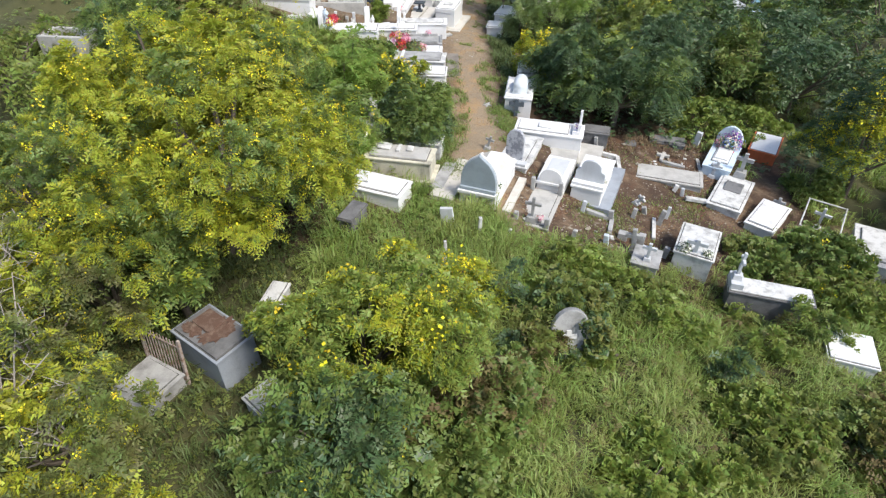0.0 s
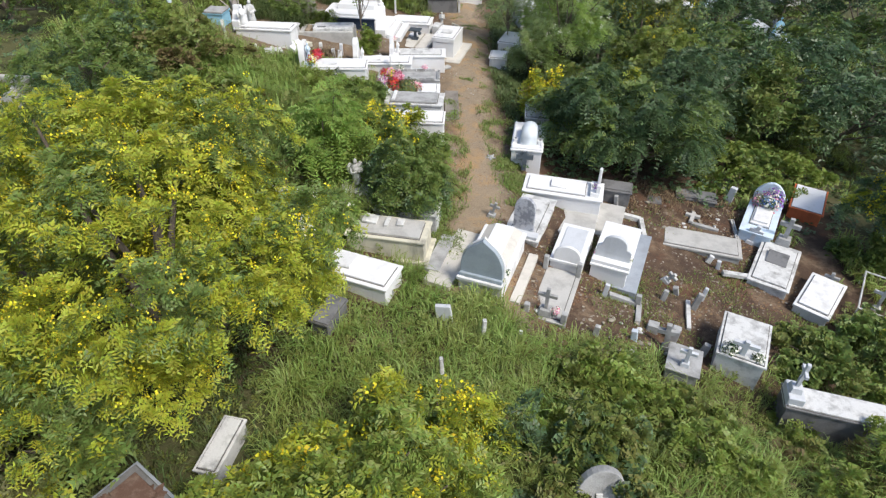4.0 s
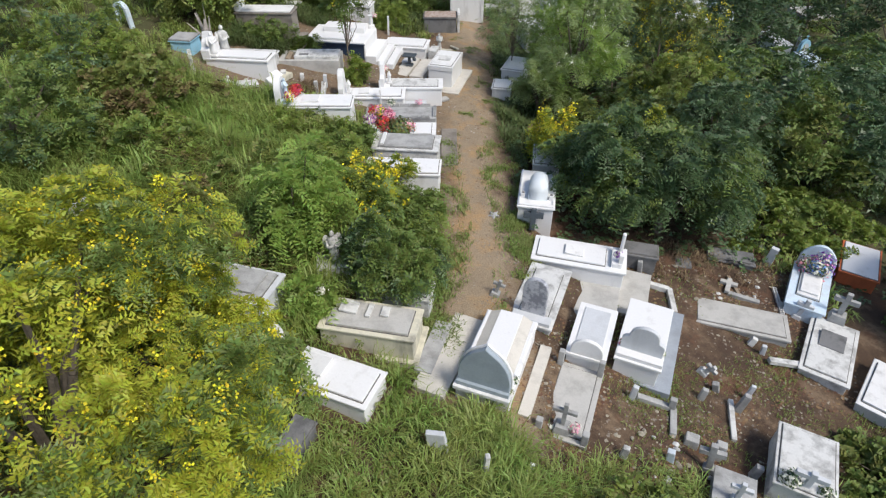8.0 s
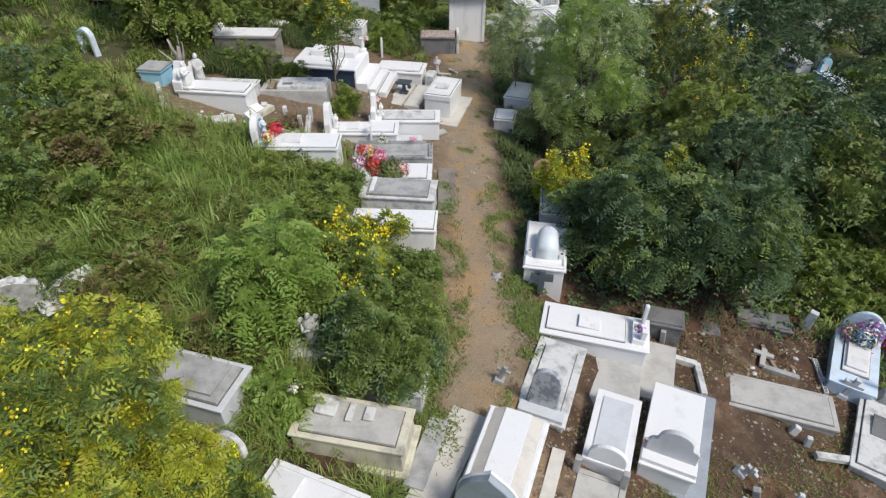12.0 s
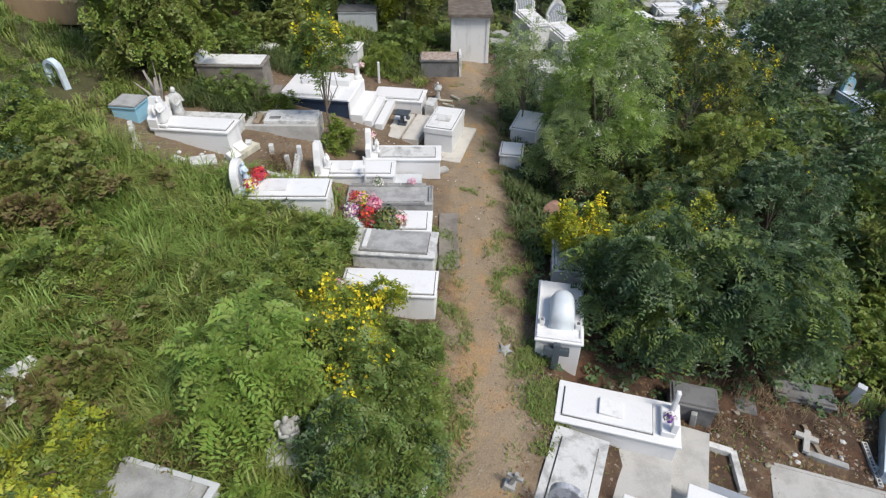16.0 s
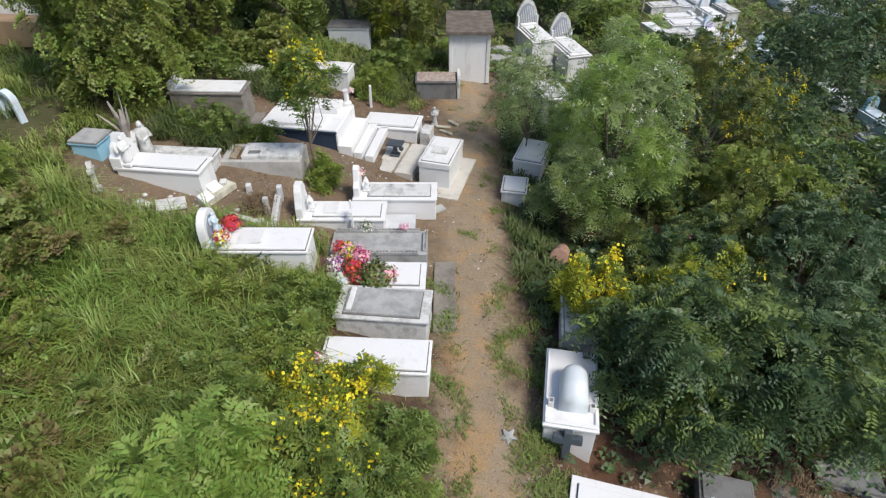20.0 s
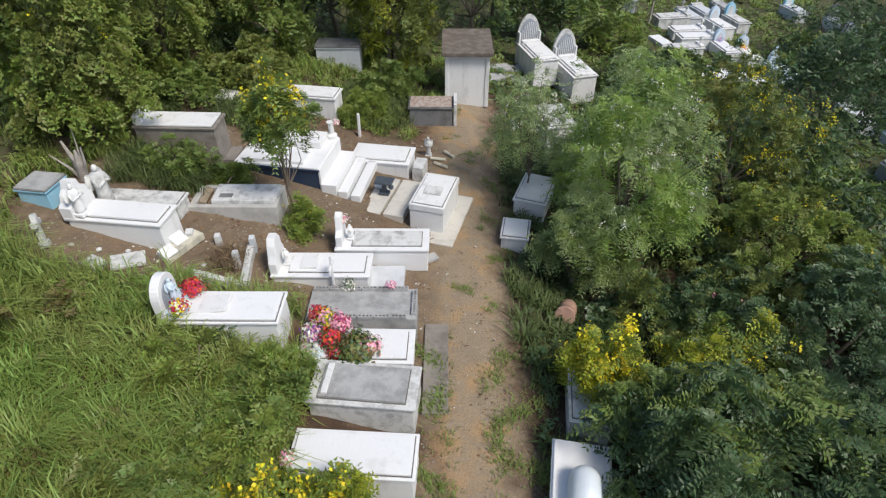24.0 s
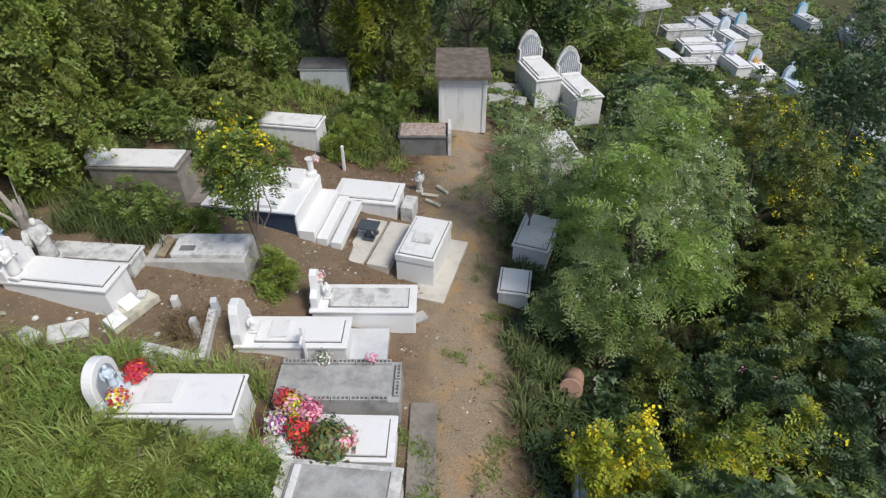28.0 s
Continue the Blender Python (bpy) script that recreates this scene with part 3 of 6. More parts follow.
def build_niche_tomb():
    yaw = 80
    t = tomb(2.57, 18.52, yaw, 1.62, .86, .31, -.75, "white tomb carrying a rounded white niche", WHITE_CLEAN, lid=None, rim=.05)
    part("niche", vault(.235, .20, .58, (-.52, -.02, 1.055)), NICHE_WHITE, t, "rounded white niche", True)
    part("front_block", box(-.76, 0, 1.08, .08, .86, .05, .012), WHITE_CLEAN, t)
    for cy in (-.41, .41):
        part("border", box(.04, cy, 1.08, 1.52, .04, .05, .01), WHITE_CLEAN, t)
        v = part("vase_block", box(-.42, cy * .84, 1.12, .12, .10, .14, .01), WHITE, t, "white block vase")
        # the block is solid; a thin dark plate paints the shade of its mouth
        part("opening", box(-.42, cy * .84, 1.192, .07, .06, .006, 0), SLATE, v, "dark plate painted as a shaded vase mouth")
    grave_cross(2.36, 17.52, .46, .48, .12, "dark grey stone cross leaning on a white tomb", DARK_STONE, yaw, tilt=14, base=.08, z=-.22)


for make in (build_arch_tomb, build_marble_tomb, build_cross_slab_tomb, build_shoulder_tomb, build_long_tomb, build_niche_tomb):
    make()

tomb(6.95, 15.45, -18, 2.0, .80, -1.15, -1.52, "low worn cement grave slab on bare earth", LIGHT_CEMENT, lid=(.92, .85, .03), rim=.06, name="grave_slab")
th = tomb(8.95, 16.4, 58, 1.7, .80, -1.05, -1.75, "pale blue and white tomb under an arch of flowers", PALE_BLUE, WHITE, lid=(.55, .6, .05), tiers=2)
part("headstone", plate(arch_outline(.80, .72, .3, .3), .09, .80, .66), PALE_BLUE, th, "pale blue arch")
for ox, oy, oz, cols in ((-.10, -.16, .0, [BLUE_PETAL, PALE_PETAL, LEAF_DARK]), (.10, .05, .12, [PURPLE, PALE_PETAL]), (-.22, .1, -.12, [PALE_PETAL, LEAF_MID, PINK])):
    posy(9.36 + ox, 16.95 + oy, -.86 + oz, .24, cols, "bunch of artificial flowers filling an arch", 60)
posy(9.40, 17.0, -1.0, .34, [PURPLE, PALE_PETAL, BLUE_PETAL, PINK], "heap of purple, white and blue flowers on a tomb", 60)
tomb(10.95, 17.62, 58, 1.4, .86, -1.28, -2.15, "brick-red painted tomb with a white top", ORANGE, WHITE_CLEAN, lid=(.96, .92, .03))
tj = tomb(8.62, 14.62, 56, 1.85, .92, -1.25, -1.75, "white grave with a dark plaque and leaning slab", WHITE_WORN, lid=(.9, .86, .04), plaque=(.2, 0, .5, .5, SLATE))
grave_cross(9.2, 15.5, .6, .5, .10, "grey cement cross with a stepped foot on a grave", GREY, 56, base=.2, z=-1.25)
fs = part("fallen_slab", box(0, 0, .05, .95, .14, .10, .01), WHITE_WORN)
fs.matrix_world = pose(7.6, 14.25, gz(7.6, 14.25) + .05, 0, 8, -4)
tagged(fs, "worn white cement beam fallen on the earth", "slab")
tomb(9.33, 13.6, 48, 1.5, .76, -1.35, -1.95, "white tomb with a smooth raised lid", WHITE, lid=(.88, .86, .05), rim=.06)
tl = tomb(6.48, 11.62, 62, 1.3, .92, -.72, -2.2, "tall whitewashed tomb with stained top and flowers", WHITE_WORN, lid=(.95, .92, .03))
cross_parts(tl, (-.52, 0, 1.5), .34, .5, .09, GREY_PAINT, 0, .06)
posy(6.02, 11.28, -.68, .16, [LEAF_DARK, PALE_PETAL], "withered dark bouquet on a tomb", 60)
posy(6.5, 11.02, -.68, .12, [LEAF_DARK, PALE_PETAL], "small dark bouquet on a tomb", 40)
tm = tomb(7.8, 10.15, -17, 1.85, .58, -1.05, -2.2, "dark-sided low tomb with a stained white top", SLATE, WHITE_WORN, lid=(.98, .94, .04))
part("head_block", box(-.80, 0, 1.2, .30, .50, .30, .02), GREY_PAINT, tm, "pale grey head block")
grave_cross(7.02, 10.40, .62, .36, .07, "pale grey cement cross on a stepped foot", GREY_PAINT, -17, base=.14, z=-.86)
tn = tomb(8.9, 8.52, -20, .95, .95, -1.2, -1.75, "plain white square tomb top in long grass", WHITE_CLEAN, lid=(.97, .97, .04))
to = tomb(11.75, 12.4, 60, 1.8, .9, -1.5, -2.2, "white and grey tomb with a low lid", WHITE_WORN, lid=(.8, .7, .06))
tq = tomb(5.05, 11.1, 65, .72, .62, -.78, -1.3, "small weathered cement tomb with a cross", GREY, lid=None)
grave_cross(5.0, 10.95, .42, .34, .07, "pale grey cement cross on a small tomb", GREY_PAINT, 65, base=.1, z=-.78)

# -- graves west of the path, near half
tr = tomb(-1.14, 13.72, -11, 1.78, .78, .62, -.06, "cream tomb with a stained grey lid beside the path", CREAM, LIGHT_CEMENT, lid=(.86, .8, .06), tiers=1, plinth=.14, rim=.05)
part("plaque", box(-.45, .12, .78, .34, .30, .05, .01, turn=Matrix.Rotation(.12, 3, "Y")), WHITE_WORN, tr)
part("plaque", box(-.05, .1, .77, .10, .34, .05, .01), WHITE_WORN, tr)
part("plaque", box(.25, .12, .77, .16, .24, .05, .01), WHITE_WORN, tr)
tomb(-1.66, 12.5, -22, 1.55, .78, .46, -.08, "plain white tomb with a broad flat lid", WHITE_CLEAN, lid=(.9, .8, .05), plaque=(-.42, .05, .5, .42, WHITE))
tomb(-2.15, 11.3, 68, .75, .36, .45, -.05, "small dark stained cement tomb in the grass", SLATE, SLATE, lid=(1.02, 1.05, .04))
tomb(-3.72, 14.22, -16, 1.6, .86, 1.08, .2, "grey tomb with a raised stained lid", GREY_PAINT, GREY, lid=(.88, .84, .06), tiers=2)
# body and lid colours hold tree shade as well as weathering
tv = tomb(-4.12, 7.15, -36, 1.25, .80, .78, -.15, "large weathered grey cement tomb with rusty debris on top", BLUE_GREY, SLATE, lid=(.94, .92, .05))
broken = part("broken_lid", box(-.18, .10, 1.02, .50, .40, .06, .02), RUSTY, tv, "brown stained inner lid")
part("leaf_heap", ball((.10, .06, 1.0), .22, .30, .03, None, 3, .9, 3), RUSTY, tv, "brown fallen leaves")
part("leaf_heap", ball((-.3, -.2, 1.0), .20, .12, .03, None, 3, .9, 5), RUSTY, tv, "brown fallen leaves")
tomb(-5.2, 6.38, 61, .95, .85, .3, -.1, "weathered cement grave slab under shrubs", GREY, lid=(.9, .85, .04), name="grave_slab")
tomb(-2.9, 6.05, -42, .8, .6, .3, -.2, "pale weathered small tomb half hidden by shrubs", WHITE_WORN, lid=(.92, .9, .04))
tomb(-3.42, 8.4, 78, .95, .34, .4, -.05, "narrow white tomb half hidden by a tree", WHITE_WORN, lid=(.95, .8, .04))

# -- row of graves west of the path, far half
tomb(-.82, 18.86, -3, 1.85, .72, .76, .05, "plain white tomb with a flat lid beside the path", WHITE_CLEAN, lid=(.96, .9, .05))
tomb(-.80, 20.17, -5, 1.75, .84, .72, .0, "white tomb with a grey cement lid", WHITE_WORN, GREY, lid=(.82, .82, .06), plaque=(-.62, 0, .10, .62, WHITE))
tomb(-.90, 21.12, -1, 1.70, .76, .60, .0, "white tomb heaped with artificial flowers", WHITE_CLEAN, lid=(.88, .84, .05))


def hollow_block():
    """A cement block with four open cells."""
    bm = bmesh.new()
    for off in (-.035, .035):
        box(0, off, 0, .30, .02, .07, 0, bm=bm)
    for i in range(5):
        box(-.14 + i * .07, 0, 0, .02, .06, .07, 0, bm=bm)
    return bm


def build_block_tomb():
    t = tomb(-1.07, 22.2, 0, 2.1, .84, .58, .0, "grey cement tomb edged with hollow blocks", GREY, GREY, lid=None, rim=.02, rim_out=0)
    bm = hollow_block()
    first = part("hollow_block", bm, GREY, t)
    spots = [(-.86 + .315 * i, s * .385, 0) for i in range(6) for s in (-1, 1)] + [(1.0, -.17, 90), (1.0, .17, 90)]
    for i, (bx, by, turn) in enumerate(spots):
        ob = first if i == 0 else new("hollow_block", first.data)
        ob.parent = t
        ob.matrix_basis = pose(bx, by, .612, 0, 0, turn)


build_block_tomb()
t2 = tomb(-2.0, 23.18, 0, 1.95, .70, .74, .15, "white tomb with a double lid and carved headpiece", WHITE_CLEAN, lid=(.78, .72, .05), plaque=(-.25, 0, .34, .4, WHITE), head_at=.12)
part("headpiece", plate([(.33, 0), (.33, .3), (.25, .42), (.22, .62), (.1, .78), (-.1, .80), (-.2, .66), (-.26, .45), (-.33, .3), (-.33, 0)], .16, -.92, .55), WHITE_CLEAN, t2)
t1 = tomb(-.85, 24.18, 0, 1.98, .72, .62, .0, "white tomb with a stained raised lid", WHITE_CLEAN, WHITE_WORN, lid=(.76, .7, .04), plaque=None, head_at=.1)
part("headpiece", plate([(.3, 0), (.3, .28), (.2, .34), (.16, .6), (.05, .72), (-.08, .66), (-.14, .36), (-.3, .28), (-.3, 0)], .14, -.92, .60), WHITE_CLEAN, t1)
statue(-2.72, 23.18, .76, 0, .42, "small white statue before a carved tomb head", WHITE_CLEAN, 1.2)
statue(-1.56, 24.18, .64, 0, .40, "small white statue before a carved tomb head", WHITE_CLEAN, 1.2)
tc = tomb(.26, 25.93, 74.5, 1.42, .84, .75, -.05, "pale blue-white box tomb with a sunken top", WHITE, lid=(.9, .86, .03), rim=.16, rim_out=.01, plaque=(-.1, 0, .3, .42, WHITE_WORN))
cs = part("grave_platform", box(0, 0, .04, 2.1, 1.12, .12, .015), LIMESTONE)
cs.matrix_world = pose(.42, 25.8, -.06, 0, 0, 74.5)
tagged(cs, "pale beige cement platform under a box tomb", "platform")
tb = tomb(-6.0, 23.62, -7, 1.95, .68, 1.75, .98, "long white tomb with a carved head wall", WHITE_CLEAN, lid=(.8, .76, .06), head_at=.12)
part("headpiece", plate([(.36, 0), (.36, .3), (.28, .36), (.26, .5), (.14, .56), (.1, .72), (-.04, .74), (-.1, .58), (-.2, .5), (-.26, .36), (-.36, .3), (-.36, 0)], .26, -.9, .70), WHITE_CLEAN, tb)
statue(-6.72, 23.5, 1.78, -10, .72, "white statue on the head of a long tomb", WHITE_CLEAN, 1.3)
statue(-6.66, 24.3, 1.45, -10, 1.0, "greyed statue standing behind a long white tomb", WHITE_WORN, 1.3)
tomb(-7.78, 24.15, -8, .66, .62, 2.1, 1.45, "sky-blue painted box tomb with a grey top", BLUE, GREY, lid=(1.04, 1.04, .05))
def build_trough_tomb():
    t = thing("tomb", pose(-4.15, 24.97, .62), "grey cement tomb with a broken lid in a raised border", "tomb")
    for cx, cy, lx, ly in ((0, -.38, 1.95, .12), (0, .38, 1.95, .12), (-.90, 0, .14, .64), (.90, 0, .14, .64)):
        part("border", box(cx, cy, .30, lx, ly, .60, .015), LIGHT_CEMENT, t)
    part("bed", box(0, 0, .24, 1.66, .64, .48, 0), EARTH, t, "dark earth inside the border")
    part("lid", box(.22, .02, .62, 1.42, .66, .14, .02), WHITE_WORN, t)
    # lid stays whole; this dark plate paints the shade inside its break
    part("hole_shade", box(-.2, -.12, .688, .30, .16, .01, .002), SLATE, t, "dark plate painted as the shade in a lid break")
    part("fallen_piece", box(-.72, .05, .56, .16, .6, .10, .02, turn=Matrix.Rotation(.3, 3, "Y")), WOOD, t)


build_trough_tomb()
tomb(-6.0, 24.5, -5, 1.75, .50, 1.5, .9, "low weathered grave slab with crumbling edges", WHITE_WORN, lid=(.96, .9, .03), name="grave_slab")
td = tomb(-5.95, 27.0, -2, 1.95, .76, 2.05, 1.05, "dark brown-grey tomb with a white lid", DAMP, WHITE, lid=(.94, .92, .05), ledge=.3)
part("headpiece", box(-.9, 0, 1.12, .2, .6, .22, .03), WHITE, td)


def build_tiled_tomb():
    t = tomb(-3.5, 27.2, -9, 2.15, 1.62, 1.12, .30, "white tiled double tomb with dark blue sides", NAVY, WHITE_CLEAN, lid=None, rim=.05)
    part("slab_top", box(0, 0, .835, 2.17, 1.64, .05, .01), WHITE_CLEAN, t, "white tiled top")
    part("lid", box(-.12, -.44, .90, 1.6, .58, .09, .015), WHITE_CLEAN, t)
    part("lid", box(.1, .40, .95, 1.5, .6, .18, .015), WHITE_CLEAN, t)
    part("end_wall", box(1.09, 0, .42, .05, 1.64, .82, .008), WHITE_CLEAN, t, "white tiled end wall")
    part("apron", box(1.30, -.02, .22, .38, 1.7, .44, .01), WHITE_CLEAN, t, "white tiled apron slab")
    part("step", box(1.64, -.02, .14, .24, 1.7, .28, .01), WHITE_CLEAN, t)
    # low grey strip added for the gap line between the two steps
    part("gap_strip", box(1.80, -.02, .06, .08, 1.7, .12, .004), GREY, t, "grey cement gap")
    part("step", box(1.96, -.02, .10, .24, 1.7, .20, .01), WHITE_CLEAN, t)
    part("foot", box(-.02, -.84, .12, 2.3, .14, .24, .01), SLATE, t, "grey cement foot")
    part("pedestal", lathe([(.13, 0), (.13, .1), (.07, .14), (.07, .42), (.11, .46)], at=(.95, .72, .86)), WHITE, t)


build_tiled_tomb()
tomb(-1.2, 28.1, -9, 1.6, .9, .5, -.15, "white tomb with a dark blue foot and raised lid", WHITE_CLEAN, lid=(.86, .78, .07), tiers=1)
for sx, sy, lab in ((-1.12, 26.45, "pale beige tiled flat grave slab"), (-.56, 26.32, "pale beige tiled flat grave slab")):
    ob = part("grave_slab", box(0, 0, .12, 1.6, .50, .26, .012), LIMESTONE)
    ob.matrix_world = pose(sx, sy, .02, 0, 0, 75)
    tagged(ob, lab, "slab", "flat slabs")
tomb(-3.5, 30.4, -9, 1.7, .72, 1.25, .35, "white tomb before dense shrubs", WHITE, lid=(.94, .9, .05))
tomb(.05, 31.2, 0, 1.35, .8, .55, -.1, "dark cement tomb with a rusty top and white end slab", SLATE, RUST, lid=(.96, .94, .03), end=True)
tvg = tomb(-3.3, 21.35, 0, 1.9, .74, 1.33, .55, "white tomb with a leaning plaque and a painted niche", WHITE_CLEAN, lid=(.97, .92, .05), plaque=(-.2, 0, .5, .4, WHITE))
part("niche", plate(arch_outline(.66, .80, .42), .16, -1.02, .70), WHITE_CLEAN, tvg, "white arched niche")
part("niche_back", plate(arch_outline(.46, .62, .36), .02, -.935, .76), BLUE_GREY, tvg, "blue-grey recess of the niche")
part("flower_step", box(-.84, 0, .86, .26, .6, .16, .015), PALE_BLUE, tvg)
statue(-4.16, 21.35, 1.49, 0, .52, "pale blue painted statue in a niche", PALE_BLUE)
posy(-3.95, 21.62, 1.50, .19, [RED, CRIMSON, RED], "bunch of red artificial flowers", 70)
posy(-4.0, 21.12, 1.42, .15, [RED, CRIMSON, YELLOW, PALE_PETAL], "red and yellow artificial flowers", 60, vase=BLUE)
HEAP = ((-1.80, 21.62, .95, .17, [RED, CRIMSON], "red artificial flowers in a tall heap"), (-1.62, 21.46, 1.0, .18, [YELLOW, LEAF_MID, PINK], "yellow and pink artificial flowers in a heap"),
        (-1.38, 21.40, .92, .2, [PINK, CRIMSON, PINK], "pink and crimson artificial flowers in a heap"), (-1.86, 21.25, .85, .18, [PINK, PALE_PETAL, PURPLE], "pink and purple artificial flowers in a heap"),
        (-1.52, 21.12, .82, .2, [RED, RED, LEAF_DARK], "bright red artificial flowers in a heap"), (-1.74, 20.98, .66, .17, [PALE_BLUE, PALE_PETAL], "pale blue and white artificial flowers in a heap"),
        (-1.40, 20.90, .72, .16, [RED, CRIMSON, LEAF_DARK], "dark red artificial flowers in a heap"), (-1.95, 21.0, .60, .16, [PALE_PETAL, PINK], "white and pink artificial flowers in a heap"))
for hx1, hy1, hz1, hr, hm, hl in HEAP:
    posy(hx1, hy1, hz1 - .12, hr, hm, hl, 110, flat=1.3)
    stand = part("flower_stand", lathe([(.07, 0), (.05, .1), (.03, .3), (.08, max(.34, hz1 - .2 - gz(hx1, hy1)))]), WHITE_WORN)
    stand.matrix_world = pose(hx1, hy1, gz(hx1, hy1))
    tagged(stand, "slim white flower stand", "stand")
posy(-1.06, 20.98, .64, .34, [LEAF_BROWN, LEAF_VINE, LEAF_DARK], "large withered wreath of brown and green leaves", 260, "wreath", flat=.75)
posy(-.80, 20.98, .70, .20, [TERRACOTTA, PINK, CREAM], "withered pink flowers on a wreath", 70)


def build_house():
    t = thing("mausoleum", pose(1.2, 33.4, -.2), "small white flat-roofed mausoleum with a leaf-strewn roof", "mausoleum")
    part("wall", box(0, 0, .90, 1.45, 1.9, 1.84, .02), WHITE, t)
    part("roof", box(0, 0, 1.84, 1.66, 2.3, .12, .015), ROOF, t, "stained brown roof slab")
    part("pilaster", box(.66, -.955, .89, .12, .05, 1.78, .01), WHITE, t)
    part("pilaster", box(-.66, -.955, .89, .12, .05, 1.78, .01), WHITE, t)


build_house()
for cx, cy, zt in ((4.05, 36.7, .15), (5.40, 35.9, -.15)):
    t = tomb(cx, cy, 105 + 180, 2.1, .95, zt, zt - 1.05, "white tomb with a pointed grilled shrine at its head", WHITE, lid=(.84, .82, .05), tiers=2, head_at=.12)
    back = part("shrine", plate(arch_outline(.92, 1.15, .45, .25), .10, -1.02, .95), WHITE_WORN, t, "white pointed-arch shrine")
    # no hollow here: the recess shade is the panel's blue-grey colour
    part("recess", plate(arch_outline(.74, .96, .40, .25), .02, -.955, .99), BLUE_GREY, back, "flat blue-grey panel painted as a shaded recess")
    for k in range(9):
        y1 = -.32 + .08 * k
        part("grille_bar", rod((-.80, y1, 1.02), (-.80, y1, 1.45 + .42 * math.cos(y1 * 3.9)), .014, None, None, 5), WHITE_CLEAN, back)
    for sd in (-1, 1):
        part("shrine_side", box(-.90, sd * .42, 1.22, .24, .07, .50, .01), WHITE, back)
    part("flower_step", box(-.72, 0, 1.14, .22, .7, .10, .012), WHITE, t)
tomb(2.2, 25.2, 80, .75, .62, .15, -.35, "pale blue-white small tomb under a tree", WHITE, WHITE_CLEAN, lid=(.9, .9, .04))
tomb(2.85, 26.85, 70, 1.3, .8, .2, -.4, "white tomb under a feathery tree", WHITE_CLEAN, lid=(.9, .9, .04))
tomb(3.05, 20.3, 82, 1.1, .7, .25, -.4, "worn white tomb overgrown by yellow shrubs", WHITE_WORN, lid=(.9, .9, .04))
tomb(4.95, 17.05, 165, .8, .5, -.45, -1.1, "dark grey cement tomb under a dark tree", SLATE, SLATE, lid=(.95, .9, .04))
urn = part("terracotta_pot", lathe([(.15, -.28), (.19, -.24), (.205, 0), (.20, .24), (.215, .25), (.215, .29), (.19, .292)], sides=20), POT_CLAY, None, "", True)
urn.matrix_world = pose(3.12, 22.92, gz(3.12, 22.92) + .20, 68, 0, -20)
tagged(urn, "terracotta pot lying on its side in the grass", "pot")
paving = part("path_slab", box(0, 0, .03, .46, 2.1, .08, .012), DAMP)
paving.matrix_world = pose(.36, 21.1, .0)
tagged(paving, "cracked grey cement strip along the path", "slab")

# ---------------------------------------------------------------- foliage
def fronds(rng, centres, axes, ups, length, pairs, leaf_len, leaf_w, droop=.5):
    """Pinnate sprays: leaflets in pairs along a drooping stalk, as one array of pointed leaflets."""
    n = len(centres)
    side = np.cross(axes, ups)
    side /= np.linalg.norm(side, axis=1)[:, None] + 1e-9
    ups = np.cross(side, axes)
    ln = length * rng.uniform(.6, 1.2, (n, 1))
    out = []
    for k in range(pairs):
        s = (k + .6) / pairs
        p = centres + axes * ln * s - np.array([0, 0, 1]) * ln * droop * s * s
        for sg in (-1, 1):
            d = axes * .45 + sg * side * .9 + rng.normal(scale=.18, size=(n, 3)) - np.array([0, 0, .12])
            d /= np.linalg.norm(d, axis=1)[:, None]
            w = np.cross(d, ups)
            w /= np.linalg.norm(w, axis=1)[:, None] + 1e-9
            L = leaf_len * rng.uniform(.7, 1.2, (n, 1)) * (1 - .35 * abs(s - .5))
            W = leaf_w * rng.uniform(.8, 1.2, (n, 1))
            if pairs > 5:
                a, b, c = p, p + d * L * 1.1, p + d * L * .45
                out.append(np.stack([a, c - w * W * .5, b, a, b, c + w * W * .5], 1))
            else:
                out.append(np.stack([p + d * L * .08 - w * W * .6, p + d * L * .35 + w * W * .6, p + d * L * 1.1], 1))
    v = np.concatenate(out).reshape(-1, 3)
    return v, np.arange(len(v)).reshape(-1, 3)


def lobe_points(rng, lobes, n, shell=.45, curtain=False):
    """Points in the uneven outer shell of a cluster of ellipsoids, and the directions outwards."""
    L = np.array(lobes)
    vol = L[:, 3] * L[:, 4] + L[:, 3] * L[:, 5]
    vol[0] *= .4
    idx = rng.choice(len(L), n, p=vol / vol.sum())
    d = rng.normal(size=(n, 3))
    d /= np.linalg.norm(d, axis=1)[:, None]
    d[:, 2] = np.where(d[:, 2] < (-.7 if curtain else -.2), -d[:, 2], d[:, 2])
    ph = L[idx, 0] * 7.3 + L[idx, 1] * 3.1
    bump = 1 + .16 * np.sin(d[:, 0] * 4.1 + ph) * np.sin(d[:, 1] * 3.7 - ph) + .12 * np.sin(d[:, 2] * 6.3 + d[:, 0] * 5.2 + ph)
    rad = rng.uniform(shell, 1.05, n) ** .5 * bump
    rad = np.where(rng.uniform(size=n) < .10, rad * rng.uniform(1.05, 1.45, n), rad)
    p = L[idx, :3] + d * L[idx, 3:6] * rad[:, None]
    q = (p - L[0, :3]) / L[0, 3:6]
    keep = (np.sum(q * q, 1) > .45) | (idx == 0)
    return p[keep], d[keep]


